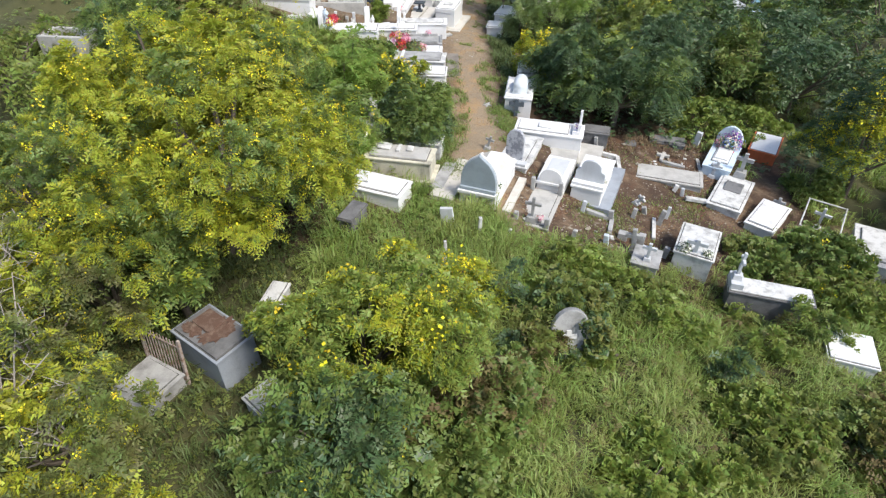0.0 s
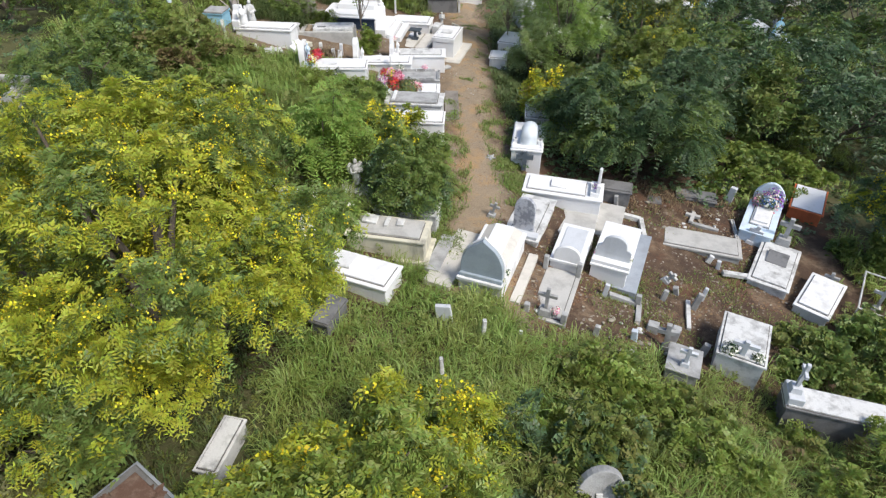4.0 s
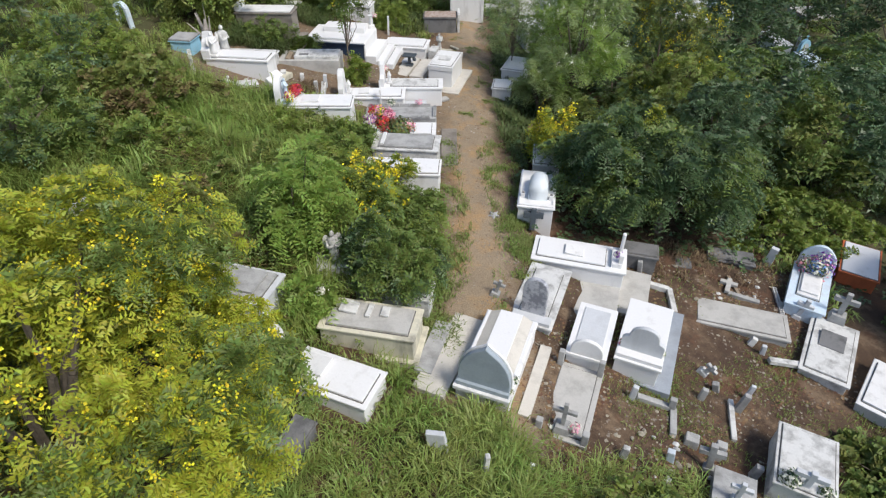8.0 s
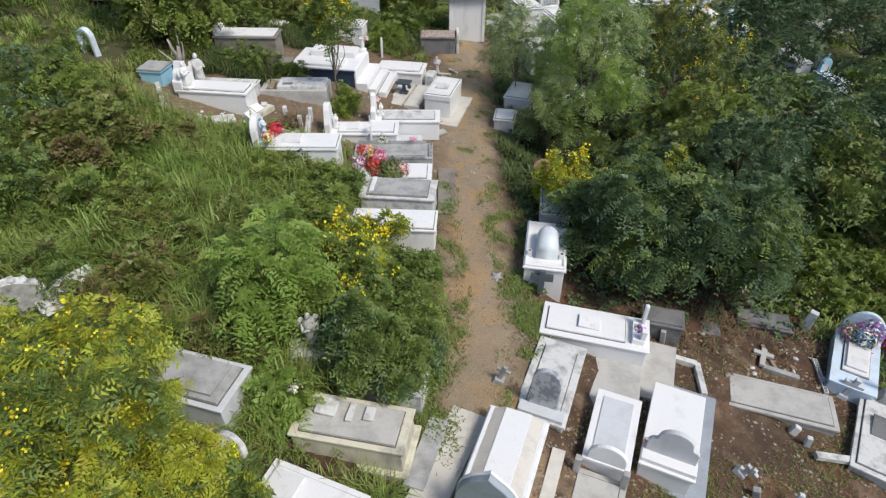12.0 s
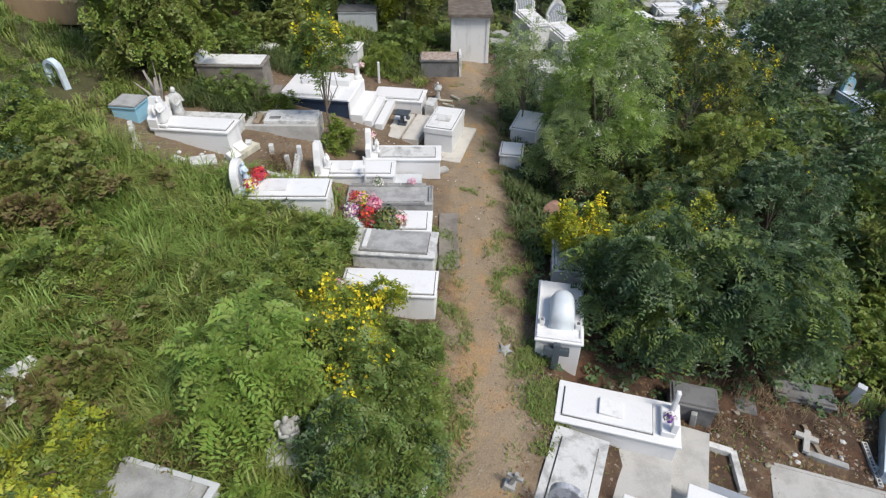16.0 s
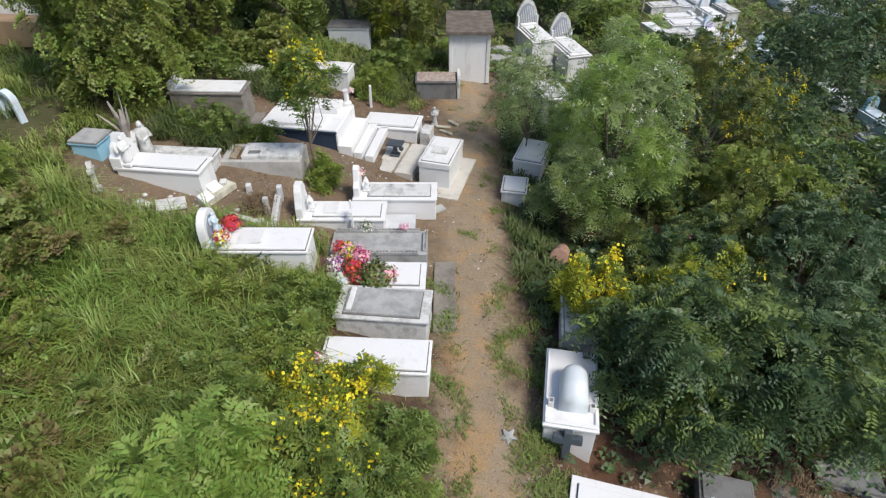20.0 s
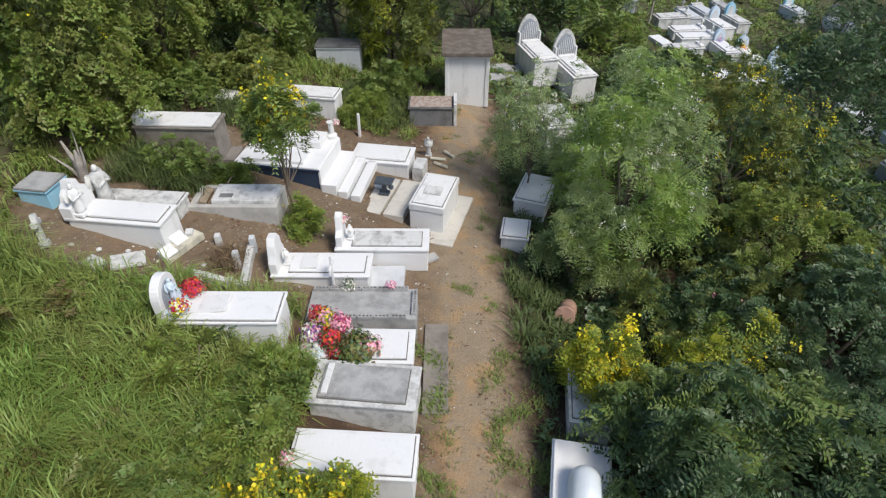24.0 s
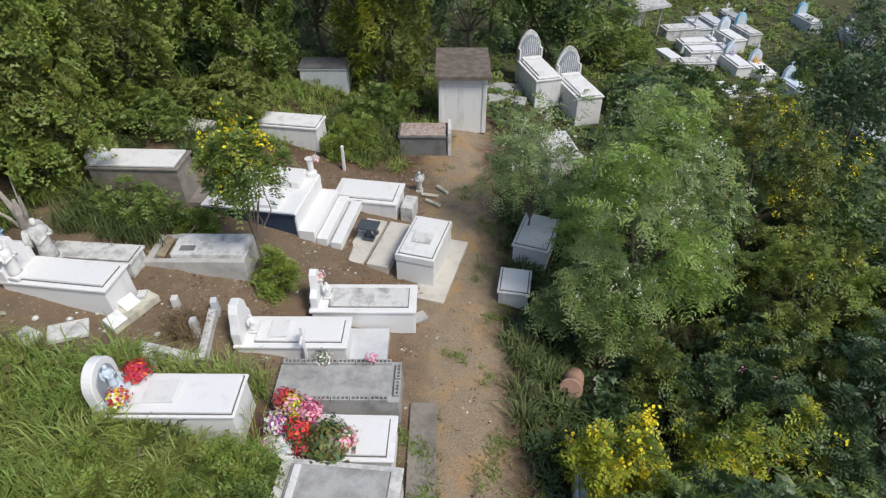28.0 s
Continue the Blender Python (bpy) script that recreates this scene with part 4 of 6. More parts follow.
def limbs(bm, rng, foot, lobes, r):
    """A tapered trunk that forks into limbs towards the lobes of the crown."""
    foot = Vector(foot)
    mean = Vector(lobes[0][:3])
    fork = foot.lerp(mean, .45) + Vector((rng.normal() * .08, rng.normal() * .08, 0))
    rod(foot, fork, r, r * .7, bm, 8)
    for l in lobes[1:12]:
        tip = Vector(l[:3]) + Vector((0, 0, l[5] * .3))
        mid = fork.lerp(tip, .5) + Vector(rng.normal(size=3) * .12)
        rod(fork, mid, r * .55, r * .35, bm, 6)
        rod(mid, tip, r * .35, r * .12, bm, 5)
    return bm


def tree(x, y, rx, ry, top, low, leaf, label, name="tree", n=1500, pairs=4, leaf_len=.088, leaf_w=.030, length=.24, lobes=24, seed=1,
         flower=None, flowers=0, flower_size=.05, trunk=.09, droop=.5, second=None, share=.3, group="", category="tree", clump=.24, curtain=False, stems=0, rosette=18):
    """A tree or shrub: trunk, limbs and a crown of leafy clumps with gaps; top and low are heights above the ground."""
    rng = np.random.default_rng(seed)
    n, leaf_len, leaf_w = int(n * .80), leaf_len * 1.12, leaf_w * 1.28
    t = thing(name, pose(x, y, gz(x, y)), label, category, group)
    h = top - low
    ls = [(0, 0, low + h * .45, rx * .74, ry * .74, h * .45)]
    for i in range(lobes):
        sz = rng.uniform(-.98 if curtain else -.35, 1)
        el = math.asin(sz)
        a = i * 2.39996 + rng.uniform(-.9, .9)
        k = rng.uniform(.68, 1.06)
        s = clump * rng.uniform(.5, 1.5)
        flat = 1 - .6 * abs(sz) ** 6 if curtain else math.cos(el) ** .8
        ls.append((rx * k * flat * math.cos(a), ry * k * flat * math.sin(a), low + h * (.47 + .47 * k * sz),
                   rx * s, ry * s, min(h * .5, max(rx, ry)) * s * rng.uniform(.55, 1.0) * (2.4 if curtain else 1)))
    if stems:
        ls = [(0, 0, low + h * .3, rx * .6, ry * .6, h * .3)]
        for i in range(stems):
            a, k = i * 2.39996, math.sqrt((i + .3) / stems)
            tall = h * rng.uniform(.45, 1.0) * (1 - .3 * k)
            for u in (.35, .62, .88):
                w = rng.uniform(.15, .26) * (1.15 - .6 * u)
                ls.append((rx * k * math.cos(a) * (.6 + .45 * u) + rng.normal() * .05, ry * k * math.sin(a) * (.6 + .45 * u) + rng.normal() * .05, low + tall * u, rx * w, ry * w, tall * .17))
    wood = part("stem" if trunk < .05 else "trunk", limbs(bmesh.new(), rng, (0, 0, -.1), ls, trunk), BARK, t)
    if trunk < .05:
        tagged(wood, kind="stuff")
    p, d = lobe_points(rng, ls, int(n * .22), .5, curtain)
    tips, out = lobe_points(rng, ls, int(n * .78 / rosette) + 1, .8, curtain)
    c = rng.normal(size=(len(tips) * rosette, 3))
    star = c / np.linalg.norm(c, axis=1)[:, None] * .85 + np.repeat(out, rosette, 0) * .55
    p = np.concatenate([p, np.repeat(tips, rosette, 0) + star * length * .18])
    ax = np.concatenate([d * .7 + rng.normal(scale=.45, size=d.shape) + np.array([0, 0, .1]), star])
    d = np.concatenate([d, np.repeat(out, rosette, 0)])
    ok = p[:, 2] > .02
    p, d, ax = p[ok], d[ok], ax[ok]
    ax /= np.linalg.norm(ax, axis=1)[:, None] + 1e-9
    ups = d * (.9 if curtain else .7) + np.array([0, 0, .55 if curtain else .8]) + rng.normal(scale=.25, size=d.shape)
    tone = np.sin(p[:, 0] * 2.1 + seed) * np.sin(p[:, 1] * 1.9 + p[:, 2] * 1.3) + rng.normal(scale=.5, size=len(p))
    split = tone > np.quantile(tone, 1 - share) if second else np.zeros(len(p), bool)
    for mat, sel in ((leaf, ~split), (second, split)):
        if mat and sel.any():
            v, q = fronds(rng, p[sel], ax[sel], ups[sel], length, pairs, leaf_len, leaf_w, droop)
            ob = new("crown", mesh_from_arrays("crown", v, [], mat, q))
            ob.parent = t
            crown = ob
    if flower and flowers:
        p, d = lobe_points(rng, ls, flowers * 5, 1.0)
        ok = (d[:, 2] > .0) & (p[:, 2] > low + h * .35)
        pull = .10 if trunk < .05 else .02
        p = p[ok][:flowers] * (1 - pull) + np.array(ls[0][:3]) * pull
        each = 12
        c = np.repeat(p, each, 0) + rng.normal(scale=flower_size, size=(len(p) * each, 3)) * np.array([1.1, 1.1, 1.8]) + np.array([0, 0, .06])
        u = rng.normal(size=c.shape)
        u /= np.linalg.norm(u, axis=1)[:, None]
        w = np.cross(u, rng.normal(size=c.shape))
        w /= np.linalg.norm(w, axis=1)[:, None] + 1e-9
        s = flower_size * rng.uniform(.35, .7, (len(c), 1))
        v = np.stack([c - u * s, c - w * s, c + u * s, c + w * s], 1).reshape(-1, 3)
        ob = new("blossom", mesh_from_arrays("blossom", v, np.arange(len(v)).reshape(-1, 4), flower))
        ob.parent = crown
        tagged(ob, kind="stuff")
    return t


def creeper(x, y, r, top, leaf, label, seed, n=1300, ry=None, second=None, **more):
    return tree(x, y, r, ry or r, top, -.15, leaf, label, "creeper_mound", n=int(n * 1.5), pairs=2, leaf_len=.085, leaf_w=.062, length=.16, lobes=16, seed=seed,
                second=second, category="creeper", trunk=.03, **more)


YT = "broad tree with yellow-green leaves and small yellow flowers"
FS = "flowering_shrub"
# -- west side, from the near end
tree(-4.6, 9.95, 2.7, 2.7, 5.4, .1, LEAF_YELLOW, YT, n=20500, lobes=84, seed=11, clump=.165, leaf_len=.074, leaf_w=.019, length=.20, pairs=5, flower=YELLOW, flowers=800, flower_size=.030, trunk=.16, second=LEAF_MID, share=.34)
# greener, darker leaves paint the side of the yellow trees turned from the sun
tree(-7.3, 9.5, 1.9, 2.1, 3.3, .1, LEAF_MID, YT, n=5600, lobes=34, seed=111, clump=.19, pairs=5, leaf_len=.076, leaf_w=.020, length=.21, flower=YELLOW, flowers=130, flower_size=.03, trunk=.14, second=LEAF_YELLOW, share=.4)
tree(-3.7, 11.6, 1.4, 1.15, 3.0, .3, LEAF_YELLOW, YT, n=5600, lobes=38, seed=113, clump=.2, pairs=5, leaf_len=.074, leaf_w=.019, length=.20, flower=YELLOW, flowers=170, flower_size=.03, trunk=.1, second=LEAF_MID, share=.3)
tree(-5.4, 12.0, 1.9, 1.35, 2.6, .1, LEAF_YELLOW, YT, n=4800, lobes=30, seed=112, clump=.19, pairs=5, leaf_len=.076, leaf_w=.020, length=.21, flower=YELLOW, flowers=120, flower_size=.03, trunk=.12, second=LEAF_MID, share=.3)
SH = "yellowing leafy shrub with small yellow flowers"
near = dict(category="shrub", flower=YELLOW, leaf_len=.085, leaf_w=.025, length=.20, pairs=4, second=LEAF_YELLOW, share=.3)
tree(-6.9, 5.5, 1.5, 1.6, 2.9, .0, LEAF_DULL, "yellowing shrub with bare grey twigs", "shrub", n=3600, lobes=26, seed=12, flowers=70, flower_size=.03, **near)
tree(-5.55, 4.75, 1.05, 1.1, 2.1, .0, LEAF_DULL, SH, "shrub", n=2600, lobes=20, seed=121, flowers=45, flower_size=.03, **near)
tree(-6.15, 7.7, 1.15, 1.2, 2.9, .0, LEAF_DULL, SH, "shrub", n=2900, lobes=22, seed=122, flowers=60, flower_size=.03, **near)
tree(-8.2, 7.4, 1.5, 1.6, 3.4, .0, LEAF_DULL, SH, "shrub", n=2600, lobes=22, seed=123, flowers=50, flower_size=.03, **near)
tree(-5.0, 8.1, .9, .7, 2.7, .3, LEAF_MID, "leafy green shrub over an old grave", "shrub", n=1700, lobes=16, seed=124, leaf_len=.10, leaf_w=.036, second=LEAF_YELLOW, category="shrub")
tree(-7.6, 3.6, 1.5, 1.3, 2.2, .0, LEAF_MID, "dull green shrub with bare twigs", "shrub", n=2200, lobes=20, seed=125, leaf_len=.10, leaf_w=.036, second=LEAF_YELLOW, category="shrub")
tree(-4.6, 3.6, .9, .8, 1.4, .0, LEAF_DULL, SH, "shrub", n=1600, lobes=14, seed=126, flowers=20, flower_size=.03, **near)
tree(-1.15, 6.6, 1.6, 1.5, 2.7, .0, LEAF_LIGHT, "leafy shrub with yellow flower clusters", FS, n=7600, lobes=44, seed=13, leaf_len=.09, leaf_w=.026, length=.21, pairs=4, flower=YELLOW, flowers=64, flower_size=.058, second=LEAF_YELLOW, share=.25, category="shrub", clump=.2)
tree(-.75, 7.85, 1.25, 1.1, 2.2, .0, LEAF_LIGHT, "slender shrub with bright yellow flower clusters", FS, n=3800, lobes=20, seed=131, stems=20, leaf_len=.11, leaf_w=.028, flower=YELLOW, flowers=110, flower_size=.052, second=LEAF_YELLOW, category="shrub")
tree(.25, 8.7, .9, .9, 1.3, .0, LEAF_LIGHT, "slender shrub with bright yellow flower clusters", FS, n=2000, lobes=20, seed=132, stems=16, leaf_len=.10, leaf_w=.026, flower=YELLOW, flowers=60, flower_size=.048, second=LEAF_YELLOW, category="shrub")
tree(-1.5, 4.9, 1.3, 1.0, 2.1, .0, LEAF_MID, "dense green shrub in the near grass", "shrub", n=3000, lobes=24, seed=133, leaf_len=.10, leaf_w=.036, second=LEAF_DARK, share=.4, flower=YELLOW, flowers=14, flower_size=.04, category="shrub")
creeper(.25, 5.9, 1.0, 1.75, LEAF_MID, "mound of creeper with broad leaves and brown stems", 14, 3000, second=LEAF_BROWN, share=.3)
creeper(.1, 4.8, .9, 1.3, LEAF_MID, "mound of creeper with broad dark leaves", 141, 2000, second=LEAF_VINE, share=.4)
tree(-2.25, 14.05, .38, .36, 1.05, .0, LEAF_PLUME, "small fern-leaved shrub between tombs", "shrub", n=240, lobes=10, seed=151, stems=6, leaf_len=.11, leaf_w=.034, length=.34, pairs=6, droop=.6, rosette=8, category="shrub")
tree(-2.65, 15.85, .85, .75, 2.6, .3, LEAF_PLUME, "slender tree with fresh light green feathered leaves", n=1000, lobes=14, seed=15, stems=8, leaf_len=.105, leaf_w=.034, length=.55, pairs=9, clump=.34, droop=.7, rosette=9)
tree(-.85, 14.95, 1.0, .85, 1.9, .3, LEAF_MID, "dense shrub with fine dark leaves over a tomb", "shrub", n=4600, lobes=22, seed=16, stems=11, leaf_len=.08, leaf_w=.03, second=LEAF_DARK, category="shrub")
tree(-1.5, 16.3, 1.1, .95, 2.1, .1, LEAF_MID, "dense shrub with fine leaves and yellow flowers", FS, n=3200, lobes=18, seed=116, stems=12, leaf_len=.09, leaf_w=.032, flower=YELLOW, flowers=70, flower_size=.055, second=LEAF_LIGHT, share=.5, category="shrub")
tree(-1.6, 17.8, .95, .8, 1.8, .0, LEAF_LIGHT, "slender shrub with bright yellow flower clusters", FS, n=2100, lobes=16, seed=17, stems=11, leaf_len=.10, leaf_w=.03, flower=YELLOW, flowers=80, flower_size=.055, second=LEAF_YELLOW, category="shrub")
tree(-.5, 16.2, .85, .75, 1.35, .0, LEAF_MID, "feathery dull green shrub beside the path", "shrub", n=2600, lobes=16, seed=175, stems=13, leaf_len=.075, leaf_w=.024, pairs=4, second=LEAF_LIGHT, share=.4, category="shrub")
tree(-.35, 15.1, .65, .6, 1.25, .0, LEAF_MID, "feathery dark green shrub over an old tomb", "shrub", n=1900, lobes=14, seed=176, stems=11, leaf_len=.075, leaf_w=.024, pairs=4, second=LEAF_DARK, share=.4, category="shrub")
tree(-.45, 17.3, .75, .7, 1.1, .0, LEAF_MID, "low shrub with fine leaves beside the path", "shrub", n=1100, lobes=12, seed=171, stems=8, leaf_len=.08, leaf_w=.03, category="shrub")
tree(-2.75, 12.5, .5, .42, .95, .0, LEAF_MID, "small leafy bush between white tombs", "shrub", n=800, lobes=12, seed=174, stems=7, leaf_len=.08, leaf_w=.034, second=LEAF_YELLOW, share=.3, category="shrub")
for i, (sx, sy, sr, sh, sm, sn) in enumerate(((-2.75, 18.7, .8, 1.3, LEAF_LIGHT, LEAF_MID), (-2.9, 17.3, .8, 1.5, LEAF_MID, LEAF_LIGHT), (-2.3, 20.2, .6, 1.0, LEAF_LIGHT, LEAF_MID), (-3.6, 20.3, .8, .9, LEAF_LIGHT, LEAF_VINE),
                                                (-4.2, 17.6, .8, 1.0, LEAF_MID, LEAF_VINE), (-4.9, 14.6, .8, 1.4, LEAF_LIGHT, LEAF_YELLOW), (-3.3, 15.2, .6, 1.3, LEAF_MID, LEAF_BROWN), (-5.9, 17.9, .9, 1.1, LEAF_LIGHT, LEAF_BROWN))):
    tree(sx, sy, sr, sr, sh, .0, sm, "feathery green shrub in the long grass", "shrub", n=1300, lobes=14, seed=500 + i, stems=9, leaf_len=.085, leaf_w=.03, length=.26, second=sn, share=.35, category="shrub", group="shrubs on the bank")
tree(-3.2, 16.4, .9, .9, 1.3, .0, LEAF_MID, "low grey-green shrub in the long grass", "shrub", n=1300, lobes=14, seed=172, stems=9, leaf_len=.09, leaf_w=.035, category="shrub")
tree(-2.6, 19.6, .9, .8, 1.0, .0, LEAF_MID, "low grey-green shrub in the long grass", "shrub", n=1300, lobes=14, seed=173, stems=9, leaf_len=.09, leaf_w=.035, category="shrub")
tree(-9.0, 17.6, 1.9, 1.9, 2.4, .0, LEAF_MID, "dense dark shrub on the grassy bank", "shrub", n=3600, lobes=26, seed=29, stems=16, second=LEAF_BLUE, category="shrub")
tree(-9.6, 21.6, 1.7, 1.7, 2.0, .0, LEAF_LIGHT, "dense feathery shrub on the grassy bank", "shrub", n=2600, lobes=22, seed=291, stems=14, second=LEAF_BLUE, category="shrub")
tree(-7.0, 15.0, 1.2, 1.2, 1.6, .0, LEAF_MID, "shrub with withering leaves on the bank", "shrub", n=1800, lobes=18, seed=292, stems=12, second=LEAF_BROWN, category="shrub")
creeper(-7.3, 19.9, 1.0, 1.3, LEAF_VINE, "tangled brownish creeper mound", 30, 1800, second=LEAF_BROWN)
creeper(-5.6, 16.3, .9, .9, LEAF_VINE, "tangled brownish creeper mound", 301, 1300, second=LEAF_BROWN)
# -- creeper-clad trees behind the far graves
CT = "tall tree wrapped in hanging creeper"
hang = dict(pairs=3, leaf_len=.082, leaf_w=.052, droop=1.1, lobes=64, curtain=True, clump=.2)
tree(-7.95, 26.75, 1.45, 1.5, 5.8, -.1, LEAF_LIGHT, CT, n=13000, seed=25, second=LEAF_VINE, share=.5, flower=YELLOW, flowers=30, flower_size=.05, **hang)
tree(-7.5, 30.5, 1.3, 1.3, 5.6, -.1, LEAF_LIGHT, CT, n=7600, seed=26, second=LEAF_VINE, share=.5, **hang)
tree(-5.3, 33.4, 1.25, 1.2, 5.6, -.1, LEAF_MID, CT, n=6800, seed=27, second=LEAF_LIGHT, share=.5, **hang)
tree(-6.6, 33.6, 1.3, 1.2, 5.6, -.1, LEAF_DARK, CT, n=4600, seed=271, second=LEAF_VINE, share=.5, **hang)
tree(-1.3, 34.6, 1.35, 1.1, 5.4, -.1, LEAF_VINE, "tall leafy tree beside a white mausoleum", n=7800, seed=28, second=LEAF_YELLOW, share=.4, **hang)
tree(-3.6, 36.5, 1.7, 1.4, 5.8, .2, LEAF_DARK, CT, n=2800, seed=281, **hang)
# high crown above the view, added only to block sun from the gap below
tree(-1.55, 34.3, 2.5, 1.9, 6.4, 2.7, LEAF_DARK, "unseen crown added to shade the ground behind the tombs", n=3600, seed=294, lobes=30, leaf_len=.11, leaf_w=.045, second=LEAF_MID, share=.4, trunk=.12)
tree(-10.2, 32.2, 1.6, 1.8, 6.0, -.1, LEAF_MID, CT, n=3200, seed=282, second=LEAF_VINE, share=.4, **hang)
tree(1.7, 38.6, 1.7, 1.5, 5.4, .2, LEAF_DARK, "dark tree with hanging feathered branches", n=3200, seed=289, second=LEAF_MID, share=.3, **hang)
tree(4.9, 40.4, 1.7, 1.5, 4.2, .0, LEAF_MID, "leafy tree with hanging feathered leaves", n=3000, seed=290, lobes=30, length=.4, leaf_len=.13, leaf_w=.05, second=LEAF_DARK, share=.4, droop=.9)
creeper(-5.3, 30.9, 1.2, 1.2, LEAF_VINE, "low mound of bright creeper behind the tombs", 283, 2200)
creeper(-6.9, 29.2, .9, .8, LEAF_MID, "low mound of creeper behind the tombs", 284, 1400)
tree(-1.35, 32.3, 1.0, .8, 1.3, .0, LEAF_MID, "leafy shrub behind the tombs", "shrub", n=1800, lobes=18, seed=285, stems=9, category="shrub")
tree(-1.9, 30.4, .8, .7, .9, .0, LEAF_LIGHT, "low leafy shrub behind the tombs", "shrub", n=1300, lobes=14, seed=286, stems=8, category="shrub")
tree(-4.45, 25.85, .45, .35, .7, .0, LEAF_LIGHT, "low leafy shrub between the tombs", "shrub", n=420, lobes=12, seed=287, stems=6, category="shrub")
tree(-5.8, 25.75, 1.0, .6, .95, .0, LEAF_MID, "low weeds behind a long tomb", "weed", n=800, lobes=12, seed=288, stems=14, category="weed")
tree(-2.85, 24.75, .66, .62, 3.85, 1.7, LEAF_MID, "slim tree with clusters of yellow flowers", n=1200, lobes=14, seed=24, stems=10, leaf_len=.10, leaf_w=.032, flower=YELLOW, flowers=60, flower_size=.055, trunk=.03, second=LEAF_LIGHT)
tree(-2.65, 24.65, .42, .42, .85, .0, LEAF_LIGHT, "small bush with yellow flowers between tombs", FS, n=520, lobes=10, seed=241, stems=8, flower=YELLOW, flowers=7, flower_size=.03, category="shrub")
# -- east side of the path
tree(5.9, 18.6, 1.75, 1.3, 3.05, .2, LEAF_DARK, "broad dark green tree with glossy feathered leaves", n=4200, lobes=44, seed=18, leaf_len=.095, leaf_w=.034, length=.42, pairs=7, second=LEAF_MID, share=.3, trunk=.14, droop=.8, clump=.2)
tree(4.2, 19.0, 1.1, 1.1, 2.7, .3, LEAF_DARK, "dark tree with drooping feathered leaves", n=2000, lobes=26, seed=182, leaf_len=.09, leaf_w=.032, length=.40, pairs=7, second=LEAF_MID, share=.4, droop=.8)
tree(7.3, 19.6, 1.3, 1.3, 2.6, .0, LEAF_BLUE, "tree with fine grey-green leaves", n=2400, lobes=28, seed=183, leaf_len=.08, leaf_w=.024, length=.36, pairs=6, second=LEAF_MID, share=.3, droop=.8)
tree(4.4, 20.2, .8, .8, 1.6, .0, LEAF_MID, "leafy green shrub under taller trees", "shrub", n=1700, lobes=18, seed=181, second=LEAF_YELLOW, share=.3, category="shrub")
feather = dict(leaf_len=.10, leaf_w=.022, length=.36, pairs=6, droop=.45, rosette=14, clump=.17)
tree(4.45, 24.9, 1.4, 1.4, 5.2, .0, LEAF_PALE, "feathery light green tree with white blossoms", n=3500, lobes=54, seed=19, flower=PALE_PETAL, flowers=210, flower_size=.03, second=LEAF_PLUME, share=.5, **feather)
tree(3.5, 24.0, .75, .9, 2.3, .0, LEAF_MID, "feathery green shrub with pale blossoms", "shrub", n=1600, lobes=20, seed=192, flower=PALE_PETAL, flowers=50, flower_size=.024, second=LEAF_PALE, share=.5, category="shrub", **feather)
tree(2.65, 27.2, 1.15, 1.1, 4.7, .9, LEAF_PALE, "thin airy tree with feathery pale leaves", n=800, lobes=16, seed=191, stems=12, flower=PALE_PETAL, flowers=90, flower_size=.026, trunk=.03, **{**feather, "rosette": 5})
tree(4.9, 27.8, 1.2, 1.2, 2.8, .0, LEAF_MID, "feathery green tree with pale blossoms", n=2600, lobes=26, seed=193, flower=PALE_PETAL, flowers=60, flower_size=.026, second=LEAF_PALE, share=.4, **feather)
tree(6.5, 26.2, 1.3, 1.3, 1.6, .0, LEAF_DARK, "dense dark shrub below feathery trees", "shrub", n=2400, lobes=24, seed=194, second=LEAF_MID, share=.4, category="shrub")
tree(6.6, 22.9, 1.5, 1.2, 1.9, .0, LEAF_DARK, "dense dark shrub with trailing stems", "shrub", n=2800, lobes=26, seed=195, second=LEAF_VINE, share=.4, flower=PINK, flowers=5, flower_size=.03, category="shrub")
tree(5.1, 22.7, .9, .8, 1.6, .0, LEAF_VINE, "tangled shrub with brown stems", "shrub", n=1500, lobes=18, seed=196, second=LEAF_DARK, share=.5, category="shrub")
tree(3.4, 20.85, .8, .7, 2.35, .1, LEAF_YELLOW, "shrub topped with yellow flowers", FS, n=1500, lobes=14, seed=20, stems=10, flower=YELLOW, flowers=110, flower_size=.055, second=LEAF_LIGHT, share=.5, category="shrub")
tree(5.7, 20.9, 1.35, 1.0, 2.9, .0, LEAF_YELLOW, "shrub with reddish tips and yellow flowers", FS, n=2600, lobes=20, seed=201, stems=11, flower=YELLOW, flowers=24, flower_size=.05, second=LEAF_MID, share=.6, category="shrub")
tree(8.3, 21.9, 1.7, 1.6, 3.0, .0, LEAF_DARK, "wide dark leafy tree", n=3300, lobes=28, seed=21, second=LEAF_BLUE, share=.5)
tree(8.5, 24.8, 1.9, 1.5, 2.8, .0, LEAF_LIGHT, "wide tree smothered in creeper with yellow flowers", n=3400, lobes=30, seed=211, flower=YELLOW, flowers=30, flower_size=.04, second=LEAF_VINE, share=.45)
tree(8.7, 28.3, 1.6, 1.4, 4.2, .0, LEAF_VINE, "wide tree smothered in creeper with yellow flowers", n=6000, lobes=56, curtain=True, seed=23, flower=YELLOW, flowers=130, flower_size=.045, second=LEAF_DARK, share=.4)
tree(5.6, 30.4, 1.3, 1.3, 2.2, .0, LEAF_MID, "leafy shrub with white blossoms", "shrub", n=2200, lobes=20, seed=231, stems=11, flower=PALE_PETAL, flowers=40, flower_size=.045, second=LEAF_LIGHT, category="shrub")
